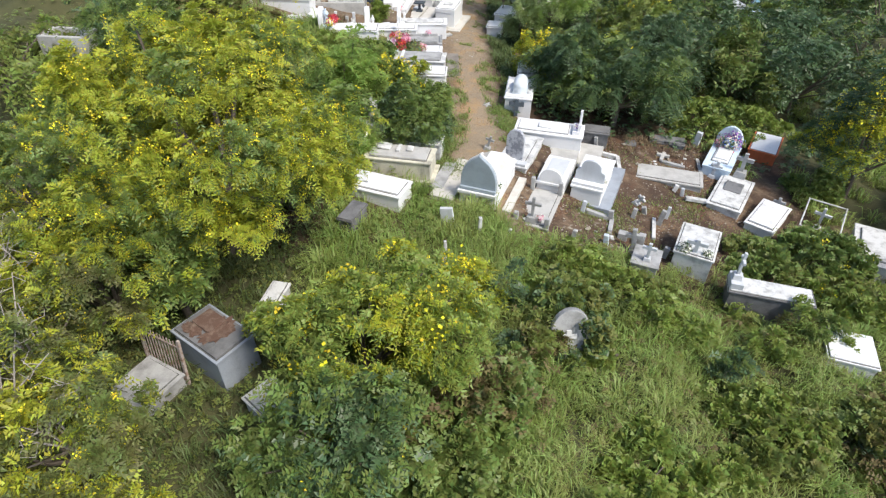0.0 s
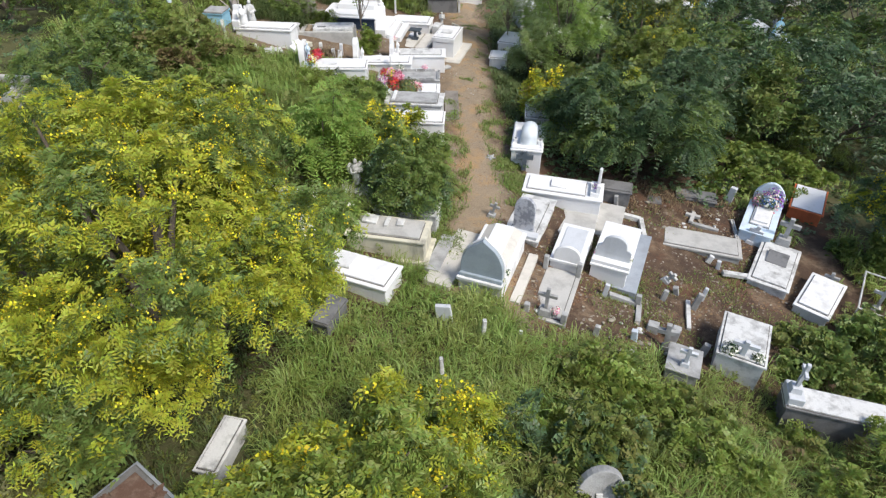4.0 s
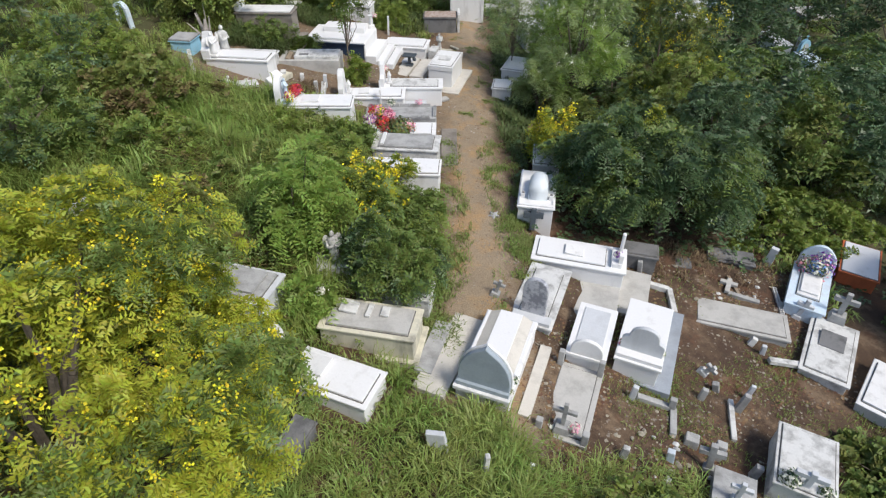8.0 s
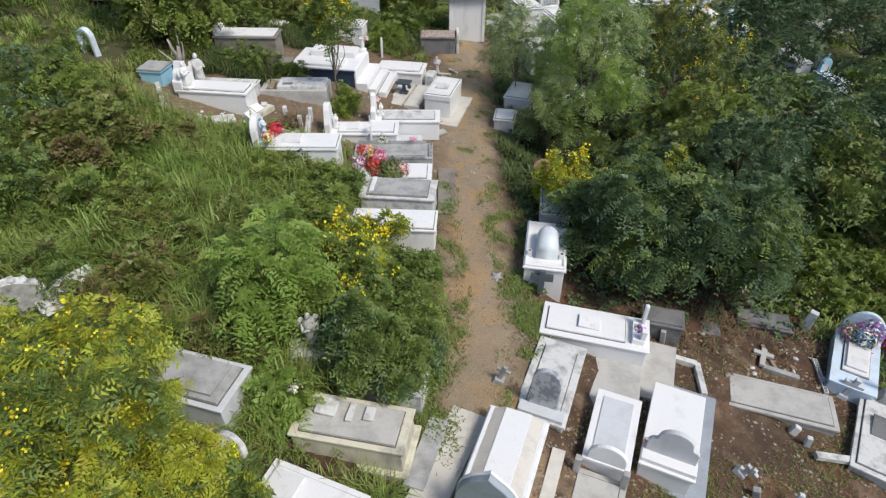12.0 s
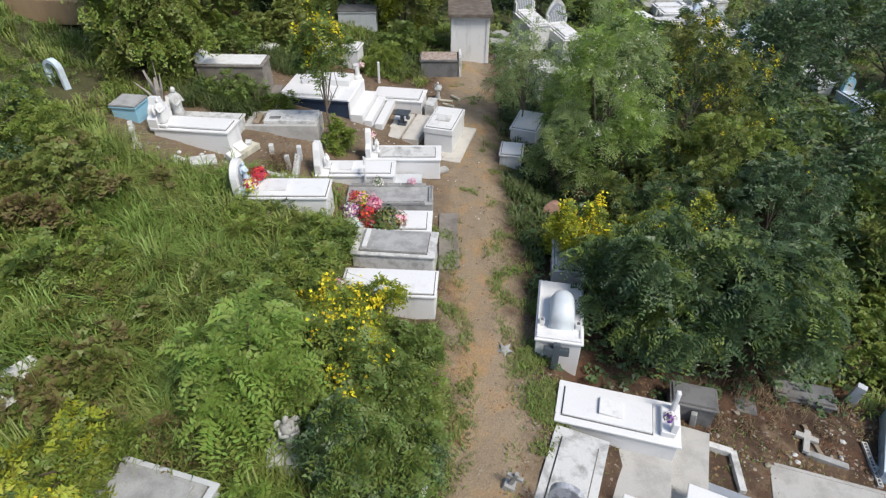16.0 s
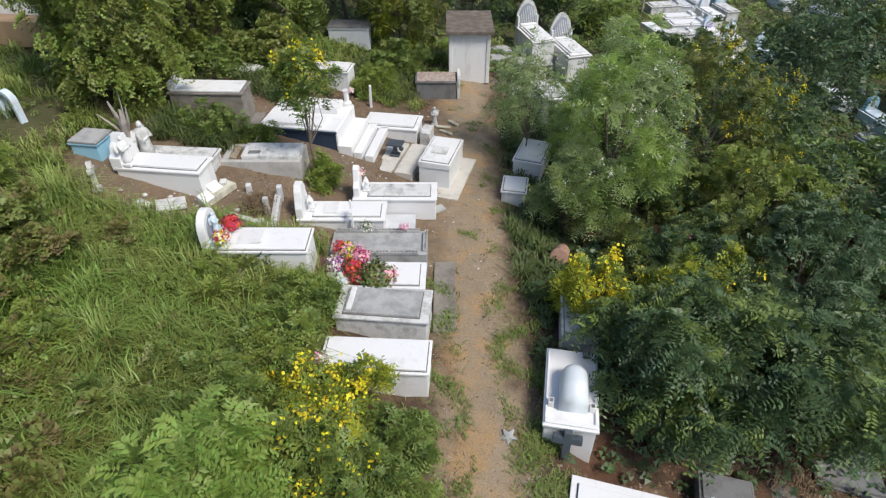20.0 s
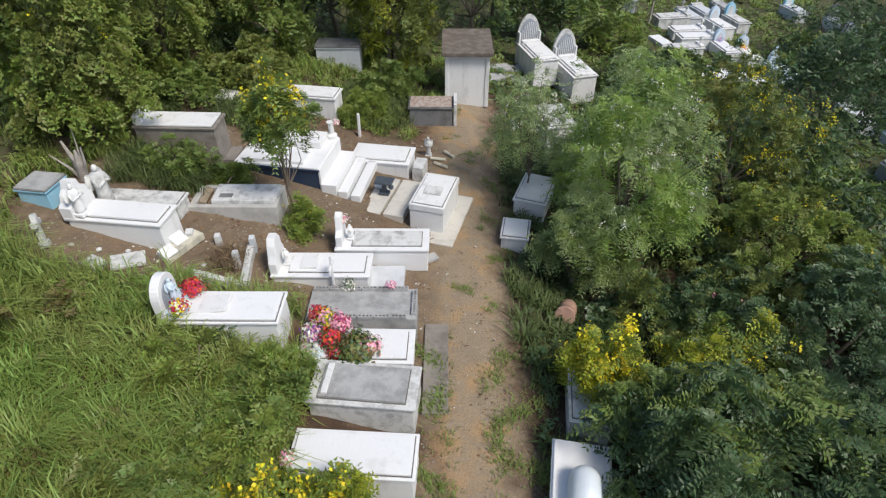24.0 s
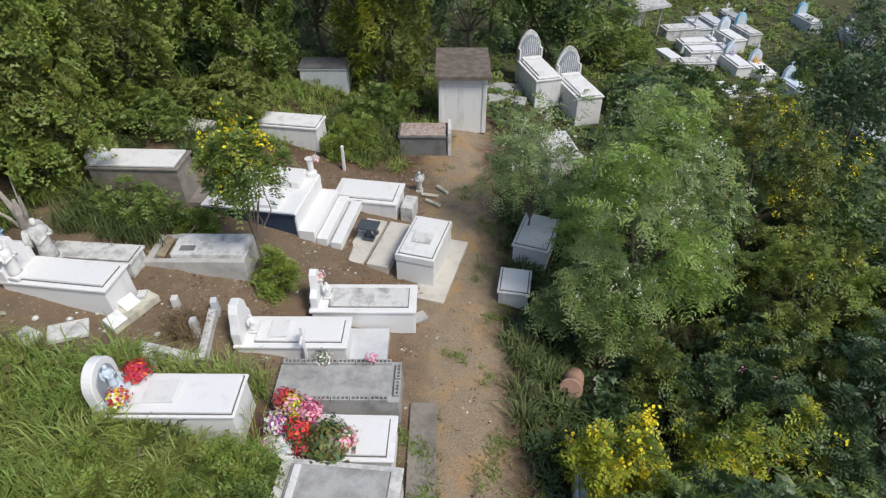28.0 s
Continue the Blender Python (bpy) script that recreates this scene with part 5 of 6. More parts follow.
tree(12.7, 15.4, 1.75, 1.5, 4.5, .1, LEAF_DARK, "dark leafy tree with yellow flowers at its top", n=6200, lobes=44, seed=22, clump=.19, flower=YELLOW, flowers=240, flower_size=.05, second=LEAF_YELLOW, share=.35)
EAST_TREES = (
    (11.5, 22.1, 1.7, 2.6, LEAF_MID, LEAF_VINE), (13.8, 21.6, 2.0, 3.0, LEAF_DARK, LEAF_BLUE), (11.2, 24.6, 1.9, 3.0, LEAF_DARK, LEAF_MID), (10.9, 27.8, 1.4, 1.8, LEAF_MID, LEAF_DARK),
    (14.4, 25.0, 1.9, 2.8, LEAF_DARK, LEAF_BLUE), (13.6, 32.6, 1.9, 4.4, LEAF_DARK, LEAF_BLUE), (11.6, 30.4, 1.3, 1.6, LEAF_DARK, LEAF_MID), (17.6, 30.4, 1.8, 2.6, LEAF_DARK, LEAF_MID),
    (21.4, 33.4, 2.2, 4.2, LEAF_DARK, LEAF_BLUE), (18.6, 24.6, 2.2, 3.4, LEAF_DARK, LEAF_MID), (17.2, 19.4, 2.2, 3.6, LEAF_DARK, LEAF_VINE), (8.2, 36.8, 1.5, 1.4, LEAF_MID, LEAF_BLUE))
NORTH_TREES = (
    (20.5, 36.0, 2.3, 4.0, LEAF_DARK, LEAF_BLUE), (5.8, 41.2, 2.2, 3.8, LEAF_DARK, LEAF_MID), (2.6, 42.0, 2.2, 5.0, LEAF_DARK, LEAF_MID), (-1.0, 42.0, 2.2, 6.0, LEAF_DARK, LEAF_VINE),
    (-5.0, 41.0, 2.2, 6.0, LEAF_DARK, LEAF_VINE), (-9.0, 38.0, 2.2, 6.0, LEAF_DARK, LEAF_VINE), (-13.0, 35.0, 2.4, 6.0, LEAF_DARK, LEAF_VINE), (-13.4, 25.0, 1.6, 1.6, LEAF_MID, LEAF_VINE),
    (-12.6, 20.8, 2.0, 2.4, LEAF_MID, LEAF_BLUE), (-11.6, 15.0, 1.8, 1.5, LEAF_LIGHT, LEAF_VINE), (15.6, 13.4, 1.8, 3.0, LEAF_DARK, LEAF_MID), (13.4, 9.6, 1.6, 2.4, LEAF_DARK, LEAF_MID))
EDGE_TREES = (
    (8.4, 45.6, 1.6, 2.6, LEAF_MID, LEAF_DARK), (20.6, 39.6, 1.8, 3.0, LEAF_DARK, LEAF_MID), (17.6, 41.6, 1.2, 1.8, LEAF_MID, LEAF_DARK), (10.6, 38.6, 1.2, 1.1, LEAF_DARK, LEAF_MID),
    (8.2, 41.0, 1.3, 1.7, LEAF_MID, LEAF_LIGHT), (7.4, 32.6, 1.5, 2.5, LEAF_DARK, LEAF_MID), (9.0, 34.2, 1.3, 1.8, LEAF_MID, LEAF_LIGHT), (22.0, 30.0, 2.4, 3.6, LEAF_DARK, LEAF_MID),
    (24.0, 44.0, 2.6, 4.0, LEAF_DARK, LEAF_MID), (19.5, 43.0, 2.0, 3.4, LEAF_DARK, LEAF_BLUE))
for i, (fx, fy, fr, fh, fm, fs) in enumerate(EAST_TREES + NORTH_TREES + EDGE_TREES):
    tree(fx, fy, fr, fr, fh, .0, fm, "dense green tree at the edge of the graveyard", n=2300 if fy < 36 and fx > 9 else 1400, lobes=28, seed=60 + i, leaf_len=.17, leaf_w=.06, length=.40, second=fs, share=.45, pairs=2, droop=.8)
# -- the overgrown land all round
orng = np.random.default_rng(314)
for i in range(26):
    a = orng.uniform(0, 2 * math.pi)
    ox, oy = 4 + 27 * math.cos(a) * orng.uniform(.9, 1.3), 24 + 34 * math.sin(a) * orng.uniform(.95, 1.3)
    if abs(ox - 1) > 16 or oy < -3 or oy > 55:
        r = orng.uniform(1.6, 2.6)
        tree(ox, oy, r, r, orng.uniform(2.4, 4.5), .0, (LEAF_MID, LEAF_DARK, LEAF_YELLOW)[i % 3], "dense green tree in the overgrown land", n=700, lobes=20, seed=700 + i, leaf_len=.24, leaf_w=.10, length=.5, second=LEAF_VINE, share=.4, pairs=2, droop=.8)
# -- creeper and weeds on the near east slope
creeper(2.9, 9.9, 1.05, .6, LEAF_LIGHT, "dense creeper with broad green leaves over old graves", 41, 2400, second=LEAF_VINE)
creeper(4.3, 9.5, .85, .55, LEAF_VINE, "dense creeper with broad green leaves over old graves", 42, 1900, second=LEAF_LIGHT)
creeper(6.0, 6.3, .9, .5, LEAF_LIGHT, "low mound of dark creeper in the grass", 43, 1600, second=LEAF_VINE, share=.5)
creeper(8.4, 6.3, .9, .55, LEAF_VINE, "low mound of creeper with pink flowers in the grass", 44, 1600, second=LEAF_BROWN, flower=PINK, flowers=5, flower_size=.03)
creeper(3.4, 5.0, .9, .5, LEAF_LIGHT, "low mound of bright creeper in the grass", 45, 1500, second=LEAF_LIGHT)
creeper(10.3, 10.1, 1.2, .8, LEAF_LIGHT, "low mound of creeper beside a tomb", 46, 1700, second=LEAF_VINE, flower=YELLOW, flowers=10, flower_size=.04)
creeper(8.2, 11.6, .8, .6, LEAF_MID, "leafy weeds between two tombs", 47, 1400, second=LEAF_VINE)
creeper(10.0, 12.0, 1.1, .8, LEAF_MID, "leafy weeds with yellow flowers between tombs", 48, 1600, flower=YELLOW, flowers=8, flower_size=.05)
creeper(11.6, 15.4, .8, .7, LEAF_MID, "leafy weeds around a grave", 49, 1200, second=LEAF_LIGHT)
creeper(9.3, 18.9, 1.5, .8, LEAF_LIGHT, "low bright green creeper behind the graves", 50, 1900, second=LEAF_MID)
creeper(11.0, 19.4, 1.4, .8, LEAF_LIGHT, "low green creeper behind the graves", 51, 1600, second=LEAF_LIGHT)
creeper(3.8, 22.6, .8, .6, LEAF_DARK, "dark weeds beside the path", 52, 900)

# -- weeds scattered through the long grass
wr = np.random.default_rng(91)
WEEDS = ((LEAF_BLUE, LEAF_MID, "blue-green leafy weed in long grass"), (LEAF_MID, LEAF_LIGHT, "leafy green weed in long grass"), (LEAF_VINE, LEAF_BROWN, "withering brownish weed in long grass"), (LEAF_LIGHT, None, "fresh green weed in long grass"))
for i in range(64):
    east = i % 2
    x, y = (wr.uniform(.8, 11.5), wr.uniform(4.2, 10.6)) if east else (wr.uniform(-9.5, -2.2), wr.uniform(13.6, 21.0))
    m1, m2, lab = WEEDS[int(wr.integers(0, 4))]
    r = wr.uniform(.3, .75)
    if not east and i % 4 == 0:
        continue
    tree(x, y, r, r, wr.uniform(.5, 1.15), .0, m1, lab, "weed", n=int(520 * r), lobes=8, seed=400 + i, stems=int(4 + 6 * r), leaf_len=.09, leaf_w=.034, length=.2, second=m2, share=.35, category="weed", trunk=.012, group="weeds in the grass")

# ---------------------------------------------------------------- grass and undergrowth
def grass(name, label, x, y, h, mat, seed, width=.012, category="grass", out=None):
    """Arching blades of grass at the points (x, y), as one mesh."""
    rng = np.random.default_rng(seed)
    n = len(x)
    a = rng.uniform(0, 2 * math.pi, n) if out is None else out + rng.normal(scale=.7, size=n)
    lean = rng.uniform(.35, 1.25, n)
    hh = h * rng.uniform(.55, 1.15, n)
    base = np.stack([x, y, ground_z(x, y) - .02], 1)
    way = np.stack([np.cos(a), np.sin(a), np.zeros(n)], 1)
    side = np.stack([-np.sin(a), np.cos(a), np.zeros(n)], 1) * (width * rng.uniform(.6, 1.3, n))[:, None]
    up = np.array([0, 0, 1.0])
    m = base + up * (hh * .72)[:, None] + way * (hh * lean * .3)[:, None]
    t = base + up * (hh * (1 - .45 * lean))[:, None] + way * (hh * lean * .85)[:, None]
    v = np.stack([base - side * .7, base + side * .7, m + side, m - side, t], 1).reshape(-1, 3)
    i = np.arange(n) * 5
    return tagged(new(name, mesh_from_arrays(name, v, np.stack([i, i + 1, i + 2, i + 3], 1), mat, np.stack([i + 3, i + 2, i + 4], 1))), label, category, kind="stuff")


def scatter(rng, n, x0, x1, y0, y1, clump=.12, per=14):
    c = np.stack([rng.uniform(x0, x1, n // per), rng.uniform(y0, y1, n // per)], 1)
    c = np.repeat(c, per, 0) + rng.normal(scale=clump, size=(n // per * per, 2))
    return c[:, 0], c[:, 1]


def wave(x, y, k, s):
    return .5 + .5 * np.sin(x * k + s + 1.7 * np.sin(y * k * .7 + s)) * np.sin(y * k * .9 - s + np.sin(x * k * .6))


def bare(x, y):
    """True on the path and on the trodden earth round the graves."""
    path = (np.abs(x - 1.05) < 1.0 + .25 * np.sin(y * 1.3)) & (y > 12.2) & (y < 33)
    east = (x > 1.2) & (x < 9.0 - .25 * np.sin(3 * y)) & (y > 11.7 + .25 * np.sin(x * 2.1) - .08 * x) & (y < 17.4 - .03 * x)
    west = (x > -7.6 + .5 * np.sin(y)) & (x < .5) & (y > 22.2) & (y < 29.6)
    row = (x > -2.0) & (x < .5) & (y > 18.2) & (y < 23)
    near = (x > -.6) & (x < .5) & (y > 12.2) & (y < 14)
    lidded = (x > -4.5) & (x < -2.1) & (y > 20.85) & (y < 21.9)
    return path | east | west | row | near | lidded


def open_soil(x, y):
    """True where no tomb stands."""
    ok = np.ones(len(x), bool)
    for fx, fy, a, hl, hw in FOOTPRINTS:
        u, w = (x - fx) * math.cos(a) + (y - fy) * math.sin(a), (y - fy) * math.cos(a) - (x - fx) * math.sin(a)
        ok &= (np.abs(u) > hl) | (np.abs(w) > hw)
    return ok


def undergrowth(name, label, rng, n, x0, x1, y0, y1, h, mat, leaf=.085, pairs=2, width=.055, outside=False):
    """A carpet of low leafy sprays, as one mesh."""
    n, leaf, width = int(n * .8), leaf * 1.1, width * 1.2
    x, y = rng.uniform(x0, x1, n), rng.uniform(y0, y1, n)
    ok = ~bare(x, y) & open_soil(x, y)
    if outside:
        ok &= (x < -13.5) | (x > 24) | (y < 1) | (y > 52)
    x, y = x[ok], y[ok]
    z = ground_z(x, y) + rng.uniform(.03, 1, len(x)) * h * (.35 + .65 * wave(x, y, 1.7, 2.5))
    ax = rng.normal(size=(len(x), 3)) * np.array([1, 1, .35]) + np.array([0, 0, .25])
    ax /= np.linalg.norm(ax, axis=1)[:, None]
    ups = rng.normal(scale=.35, size=(len(x), 3)) + np.array([0, 0, 1.0])
    v, q = fronds(rng, np.stack([x, y, z], 1), ax, ups, .18, pairs, leaf, width)
    return tagged(new(name, mesh_from_arrays(name, v, [], mat, q)), label, "undergrowth", kind="stuff")


rng = np.random.default_rng(5)
undergrowth("undergrowth", "low leafy undergrowth on the bank", rng, 5000, -13, -.3, 12, 32, .30, LEAF_MID, .07, 3, .03)
undergrowth("undergrowth", "pale leafy sprigs in the grass of the bank", rng, 3200, -11, -1.8, 13.4, 22.2, .6, LEAF_LIGHT, .07, 3, .028)
undergrowth("undergrowth", "brown withered sprigs in the grass", rng, 1800, -11, -1.8, 13.4, 22.2, .6, LEAF_BROWN, .06, 4, .02)
undergrowth("undergrowth", "brown withered sprigs in the near grass", rng, 2200, .4, 12, 3, 11, .5, LEAF_BROWN, .06, 4, .022)
undergrowth("undergrowth", "low leafy undergrowth in the near grass", rng, 13000, -8, 12, 2.5, 13.5, .40, LEAF_VINE, .07, 3, .036)
undergrowth("undergrowth", "low leafy undergrowth below dark trees", rng, 11000, 2.2, 22, 16.5, 36, .4, LEAF_DARK, .11, 2, .075)
undergrowth("undergrowth", "low leafy undergrowth beyond the graves", rng, 12000, -14, 24, 33, 56, .22, LEAF_MID, .15, 2, .10)


undergrowth("undergrowth", "low weeds on the overgrown land", rng, 9000, -34, 40, -16, 62, .3, LEAF_VINE, .30, 2, .16, True)


def meadow(label, n, x0, x1, y0, y1, low, high, seed, mat=GRASS, width=.012, clump=.10, k=1.2, per=40):
    """Tussocks of grass, each of its own height, whose blades arch outwards."""
    m = n // per
    cx, cy = rng.uniform(x0, x1, m), rng.uniform(y0, y1, m)
    ok = ~bare(cx, cy)
    cx, cy = cx[ok], cy[ok]
    ch = (low + high * (.6 * wave(cx, cy, k, seed) + .4 * wave(cx, cy, k * 2.7, seed + 3))) * rng.uniform(.65, 1.25, len(cx))
    off = rng.normal(scale=clump, size=(len(cx) * per, 2))
    bx, by = np.repeat(cx, per) + off[:, 0], np.repeat(cy, per) + off[:, 1]
    ok = open_soil(bx, by)
    grass("tall_grass", label, bx[ok], by[ok], np.repeat(ch, per)[ok], mat, seed, width, out=np.arctan2(off[:, 1], off[:, 0])[ok])


meadow("tall arching green grass on the bank", 90000, -10.5, -1.7, 13.4, 22.4, .18, .84, 1, width=.0085, k=1.9, clump=.13)
meadow("tall tangled grass on the slope", 66000, .2, 12.5, 2.5, 12.4, .14, .50, 2, width=.0065, k=2.0, clump=.13)
meadow("long grass between shrubs and tombs", 40000, -2.8, 1.6, 3, 13, .13, .50, 3, width=.008, k=2.1, clump=.13)
# the darker blades here carry the shrubs' shade in their colour
meadow("dark green grass with shrub shade put into its colour", 12000, -7.0, -2.8, 3, 13, .13, .35, 15, GRASS_DARK, width=.009, k=2.1, clump=.13)
meadow("rough grass below dark trees", 9000, 8.5, 20, 12, 26, .3, .3, 5)
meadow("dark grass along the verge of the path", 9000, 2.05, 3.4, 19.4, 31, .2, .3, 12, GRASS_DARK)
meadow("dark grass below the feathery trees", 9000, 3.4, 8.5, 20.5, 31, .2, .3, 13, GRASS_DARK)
meadow("rough grass below creeper-clad trees", 15000, -14, -6.5, 22.5, 36, .3, .3, 6)
meadow("rough grass behind the tombs", 13000, -7, .5, 29.4, 36, .25, .25, 8)
meadow("rough grass among far graves", 13000, 2.2, 24, 30, 56, .14, .14, 7, width=.035, clump=.25)
gx, gy = scatter(rng, 60000, -.2, 2.5, 12.6, 21.5, .10, 12)
chance = np.clip((np.abs(gx - 1.02 + .12 * np.sin(gy)) - .20) / .55, 0, 1) * np.clip(1.9 * (wave(gx, gy, 3.1, 3) - .34), .03, .8)
ok = (chance > rng.uniform(size=len(gx))) & ((gx < 1.5) | (gy > 15.6))
grass("short_grass", "short grass along the trodden path", gx[ok], gy[ok], .16, GRASS_LOW, 4, .008)
gx, gy = scatter(rng, 44000, 2.0, 9.4, 11.4, 17, .12, 12)
ok = ((wave(gx, gy, 1.7, 5) - .3) * np.clip((16.2 - gy) / 3, .25, 1) > rng.uniform(size=len(gx))) & ~((gx < 3.2) & (gy > 12.3) & (gy < 14))
grass("short_grass", "tufts of short grass on bare earth", gx[ok], gy[ok], .11, GRASS_LOW, 9, .007)
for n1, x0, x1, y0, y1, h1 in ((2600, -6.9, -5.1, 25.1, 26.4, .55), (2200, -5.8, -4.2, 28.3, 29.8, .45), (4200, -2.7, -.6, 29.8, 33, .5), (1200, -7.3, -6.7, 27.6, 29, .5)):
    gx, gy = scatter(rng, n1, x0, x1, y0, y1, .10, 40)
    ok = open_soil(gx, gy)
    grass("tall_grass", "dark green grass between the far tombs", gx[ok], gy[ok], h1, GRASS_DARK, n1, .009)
gx, gy = scatter(rng, 700, -4.1, -3.75, 22.9, 23.3, .10, 50)
grass("dry_grass", "tuft of dry brown grass inside a grave border", gx, gy, .38, STRAW, 14, .006)
gx, gy = scatter(rng, 1300, 5.4, 9.2, 16.6, 18.2, .12, 30)
grass("dry_grass", "dry brown grass below a dark tree", gx, gy, .22, STRAW, 16, .007)
gx, gy = scatter(rng, 9000, .4, 2.2, 21, 33, .06, 24)
ok = wave(gx, gy, 2.4, 5) > .7
grass("short_grass", "sparse tufts of grass on the path", gx[ok], gy[ok], .08, GRASS_LOW, 10, .007)

# ---------------------------------------------------------------- small graves and clutter
def slab(name, x, y, z, yaw, lx, ly, lz, mat, label, category="slab", tilt=0.0, lean=0.0, bevel=.012, group=""):
    """A loose block by the middle of its underside."""
    ob = part(name, box(0, 0, lz / 2, lx, ly, lz, bevel), mat)
    ob.matrix_world = pose(x, y, z, lean, tilt, yaw)
    return tagged(ob, label, category, group)


def kerb(x0, y0, x1, y1, w, h, mat, label, lift=.0):
    """A low kerb of cement along the ground from one end to the other."""
    x, y = (x0 + x1) / 2, (y0 + y1) / 2
    rise = gz(x1, y1) - gz(x0, y0)
    ln = math.hypot(x1 - x0, y1 - y0)
    slab("kerb", x, y, gz(x, y) - .05 + lift, math.degrees(math.atan2(y1 - y0, x1 - x0)), ln, w, h + .05, mat, label, "kerb", -math.degrees(math.atan2(rise, ln)), 0, .012, "grave kerbs")


# cement floors and kerbs round the eastern graves
slab("grave_platform", 3.38, 15.42, -.74, -18, 1.3, 1.35, .24, LIGHT_CEMENT, "pale stained cement floor between tombs", "platform")
slab("grave_platform", 4.45, 15.86, -.90, 70, 1.5, .85, .18, LIGHT_CEMENT, "pale stained cement floor beside a tomb", "platform")
slab("path_slab", .33, 13.42, -.10, 66, 2.0, .62, .13, LIMESTONE, "pale cement strip beside a white tomb")
slab("path_slab", 1.90, 12.95, -.35, 69, 1.7, .22, .18, LIMESTONE, "pale cement strip beside a white tomb")
slab("path_slab", .02, 13.55, -.06, 72, 1.3, .34, .12, GREY, "grey cement step beside a cream tomb")
KL = "rough pale cement kerb of an old grave"
kerb(3.85, 13.0, 4.62, 12.86, .12, .10, GREY, KL)
kerb(4.60, 12.85, 4.40, 12.25, .12, .10, GREY, KL)
kerb(4.92, 16.2, 4.74, 15.55, .12, .12, WHITE_WORN, KL)
kerb(4.96, 16.35, 5.5, 16.2, .12, .12, WHITE_WORN, KL)
kerb(5.52, 16.22, 5.42, 15.45, .12, .12, WHITE_WORN, KL)
kerb(5.92, 13.25, 5.66, 12.35, .10, .08, WHITE_WORN, KL)
kerb(7.0, 16.35, 7.7, 16.1, .12, .06, GREY, KL)
edging = thing("block_edging", pose(8.20, 16.18, gz(8.2, 16.18), 0, 0, 78), "row of hollow white cement blocks edging a grave", "edging")
cell = part("hollow_block", hollow_block(), WHITE_WORN, edging)
for k in range(3):
    ob = cell if k == 0 else new("hollow_block", cell.data)
    ob.parent = edging
    ob.matrix_basis = pose(-.31 + .31 * k, 0, .04, 0, 0, 0)
kerb(7.25, 16.95, 7.3, 16.2, .08, .05, WOOD, KL)
P = "small squared grey cement grave post"
POSTS_EAST = (
    (3.79, 12.97, .12, .38, GREY_PAINT, 4), (4.57, 12.86, .14, .38, GREY, -3), (5.31, 13.25, .13, .32, GREY, 6), (5.72, 13.49, .14, .26, GREY, -14),
    (6.29, 13.34, .10, .42, GREY_PAINT, 5), (6.0, 13.05, .14, .5, GREY, 8), (4.75, 12.2, .26, .22, GREY, 0), (5.16, 12.0, .20, .42, GREY, 4),
    (4.2, 11.75, .14, .34, PALE_BLUE, -6), (3.32, 11.7, .13, .30, WHITE_WORN, 3), (5.72, 11.65, .15, .35, GREY, 9), (1.54, 11.1, .09, .32, WHITE_WORN, 12))
POSTS_WEST = (
    (.86, 11.0, .10, .62, WHITE_WORN, 2), (.08, 9.9, .09, .8, WHITE_WORN, -4), (-.02, 9.55, .08, .7, WHITE_WORN, 5), (6.98, 14.82, .14, .22, WHITE_WORN, 16),
    (7.14, 14.55, .11, .30, GREY_PAINT, -5), (4.95, 16.75, .12, .42, GREY, -7), (-4.21, 23.6, .15, .30, WHITE_WORN, 2), (-3.51, 23.6, .15, .42, GREY_PAINT, 4),
    (-3.68, 23.05, .15, .42, WHITE_WORN, -3), (-4.2, 22.3, .17, .36, WHITE_WORN, 3), (-3.62, 22.35, .17, .36, WHITE_WORN, -4), (-4.78, 23.62, .2, .28, WHITE_WORN, 4))
for px, py, w, h, mat, lean in POSTS_EAST + POSTS_WEST:
    marker(px, py, w, w * .85, h, "small pale blue cement grave post" if mat is PALE_BLUE else "small worn white cement grave post" if mat is WHITE_WORN else P, mat, 66 if px > 1 else 8, lean)
marker(.14, 11.4, .34, .10, .62, "worn cement gravestone in long grass", GREY_PAINT, 80, -6)
for cx, cy, h, w, t, yaw, lean, mat, lab in ((4.93, 11.72, .62, .44, .10, 66, -6, GREY, "grey cement cross with a square foot"), (5.55, 13.9, .3, .26, .07, 40, 30, WHITE_WORN, "small broken white cement cross"),
                                           (1.27, 15.0, .34, .26, .06, 70, 14, GREY, "small dark cement cross in short grass"), (8.45, 15.75, .5, .36, .09, 58, 10, GREY_PAINT, "grey cement cross at the foot of a tomb"),
                                           (9.95, 14.2, .42, .34, .07, 48, -5, GREY, "grey cement cross at the head of a tomb"), (-7.15, 22.75, .55, .36, .10, 20, -12, WHITE_WORN, "leaning white cement cross on bare earth"),
                                           (10.9, 13.6, .62, .46, .07, 48, 0, WHITE_WORN, "worn white cross inside a fenced grave"), (18.6, 36.5, .6, .5, .10, 0, 0, GREY, "grey cement cross among far graves")):
    grave_cross(cx, cy, h, w, t, lab, mat, yaw, lean)
flat = thing("grave_cross", pose(7.1, 16.55, gz(7.1, 16.55) + .02, 0, 0, 62), "pale cement cross lying flat on brown earth", "cross", "small grave crosses")
part("upright", box(0, 0, .04, .52, .11, .08, .01), LIGHT_CEMENT, flat)
part("arm", box(.10, 0, .041, .11, .40, .082, .01), LIGHT_CEMENT, flat)
star = part("fallen_cross", plate([(.17 * (1 if i % 2 == 0 else .45) * math.cos(i * math.pi / 5), .17 * (1 if i % 2 == 0 else .45) * math.sin(i * math.pi / 5)) for i in range(10)], .05), GREY)
star.matrix_world = pose(1.42, 17.7, gz(1.42, 17.7) + .05, 0, 84, 30)
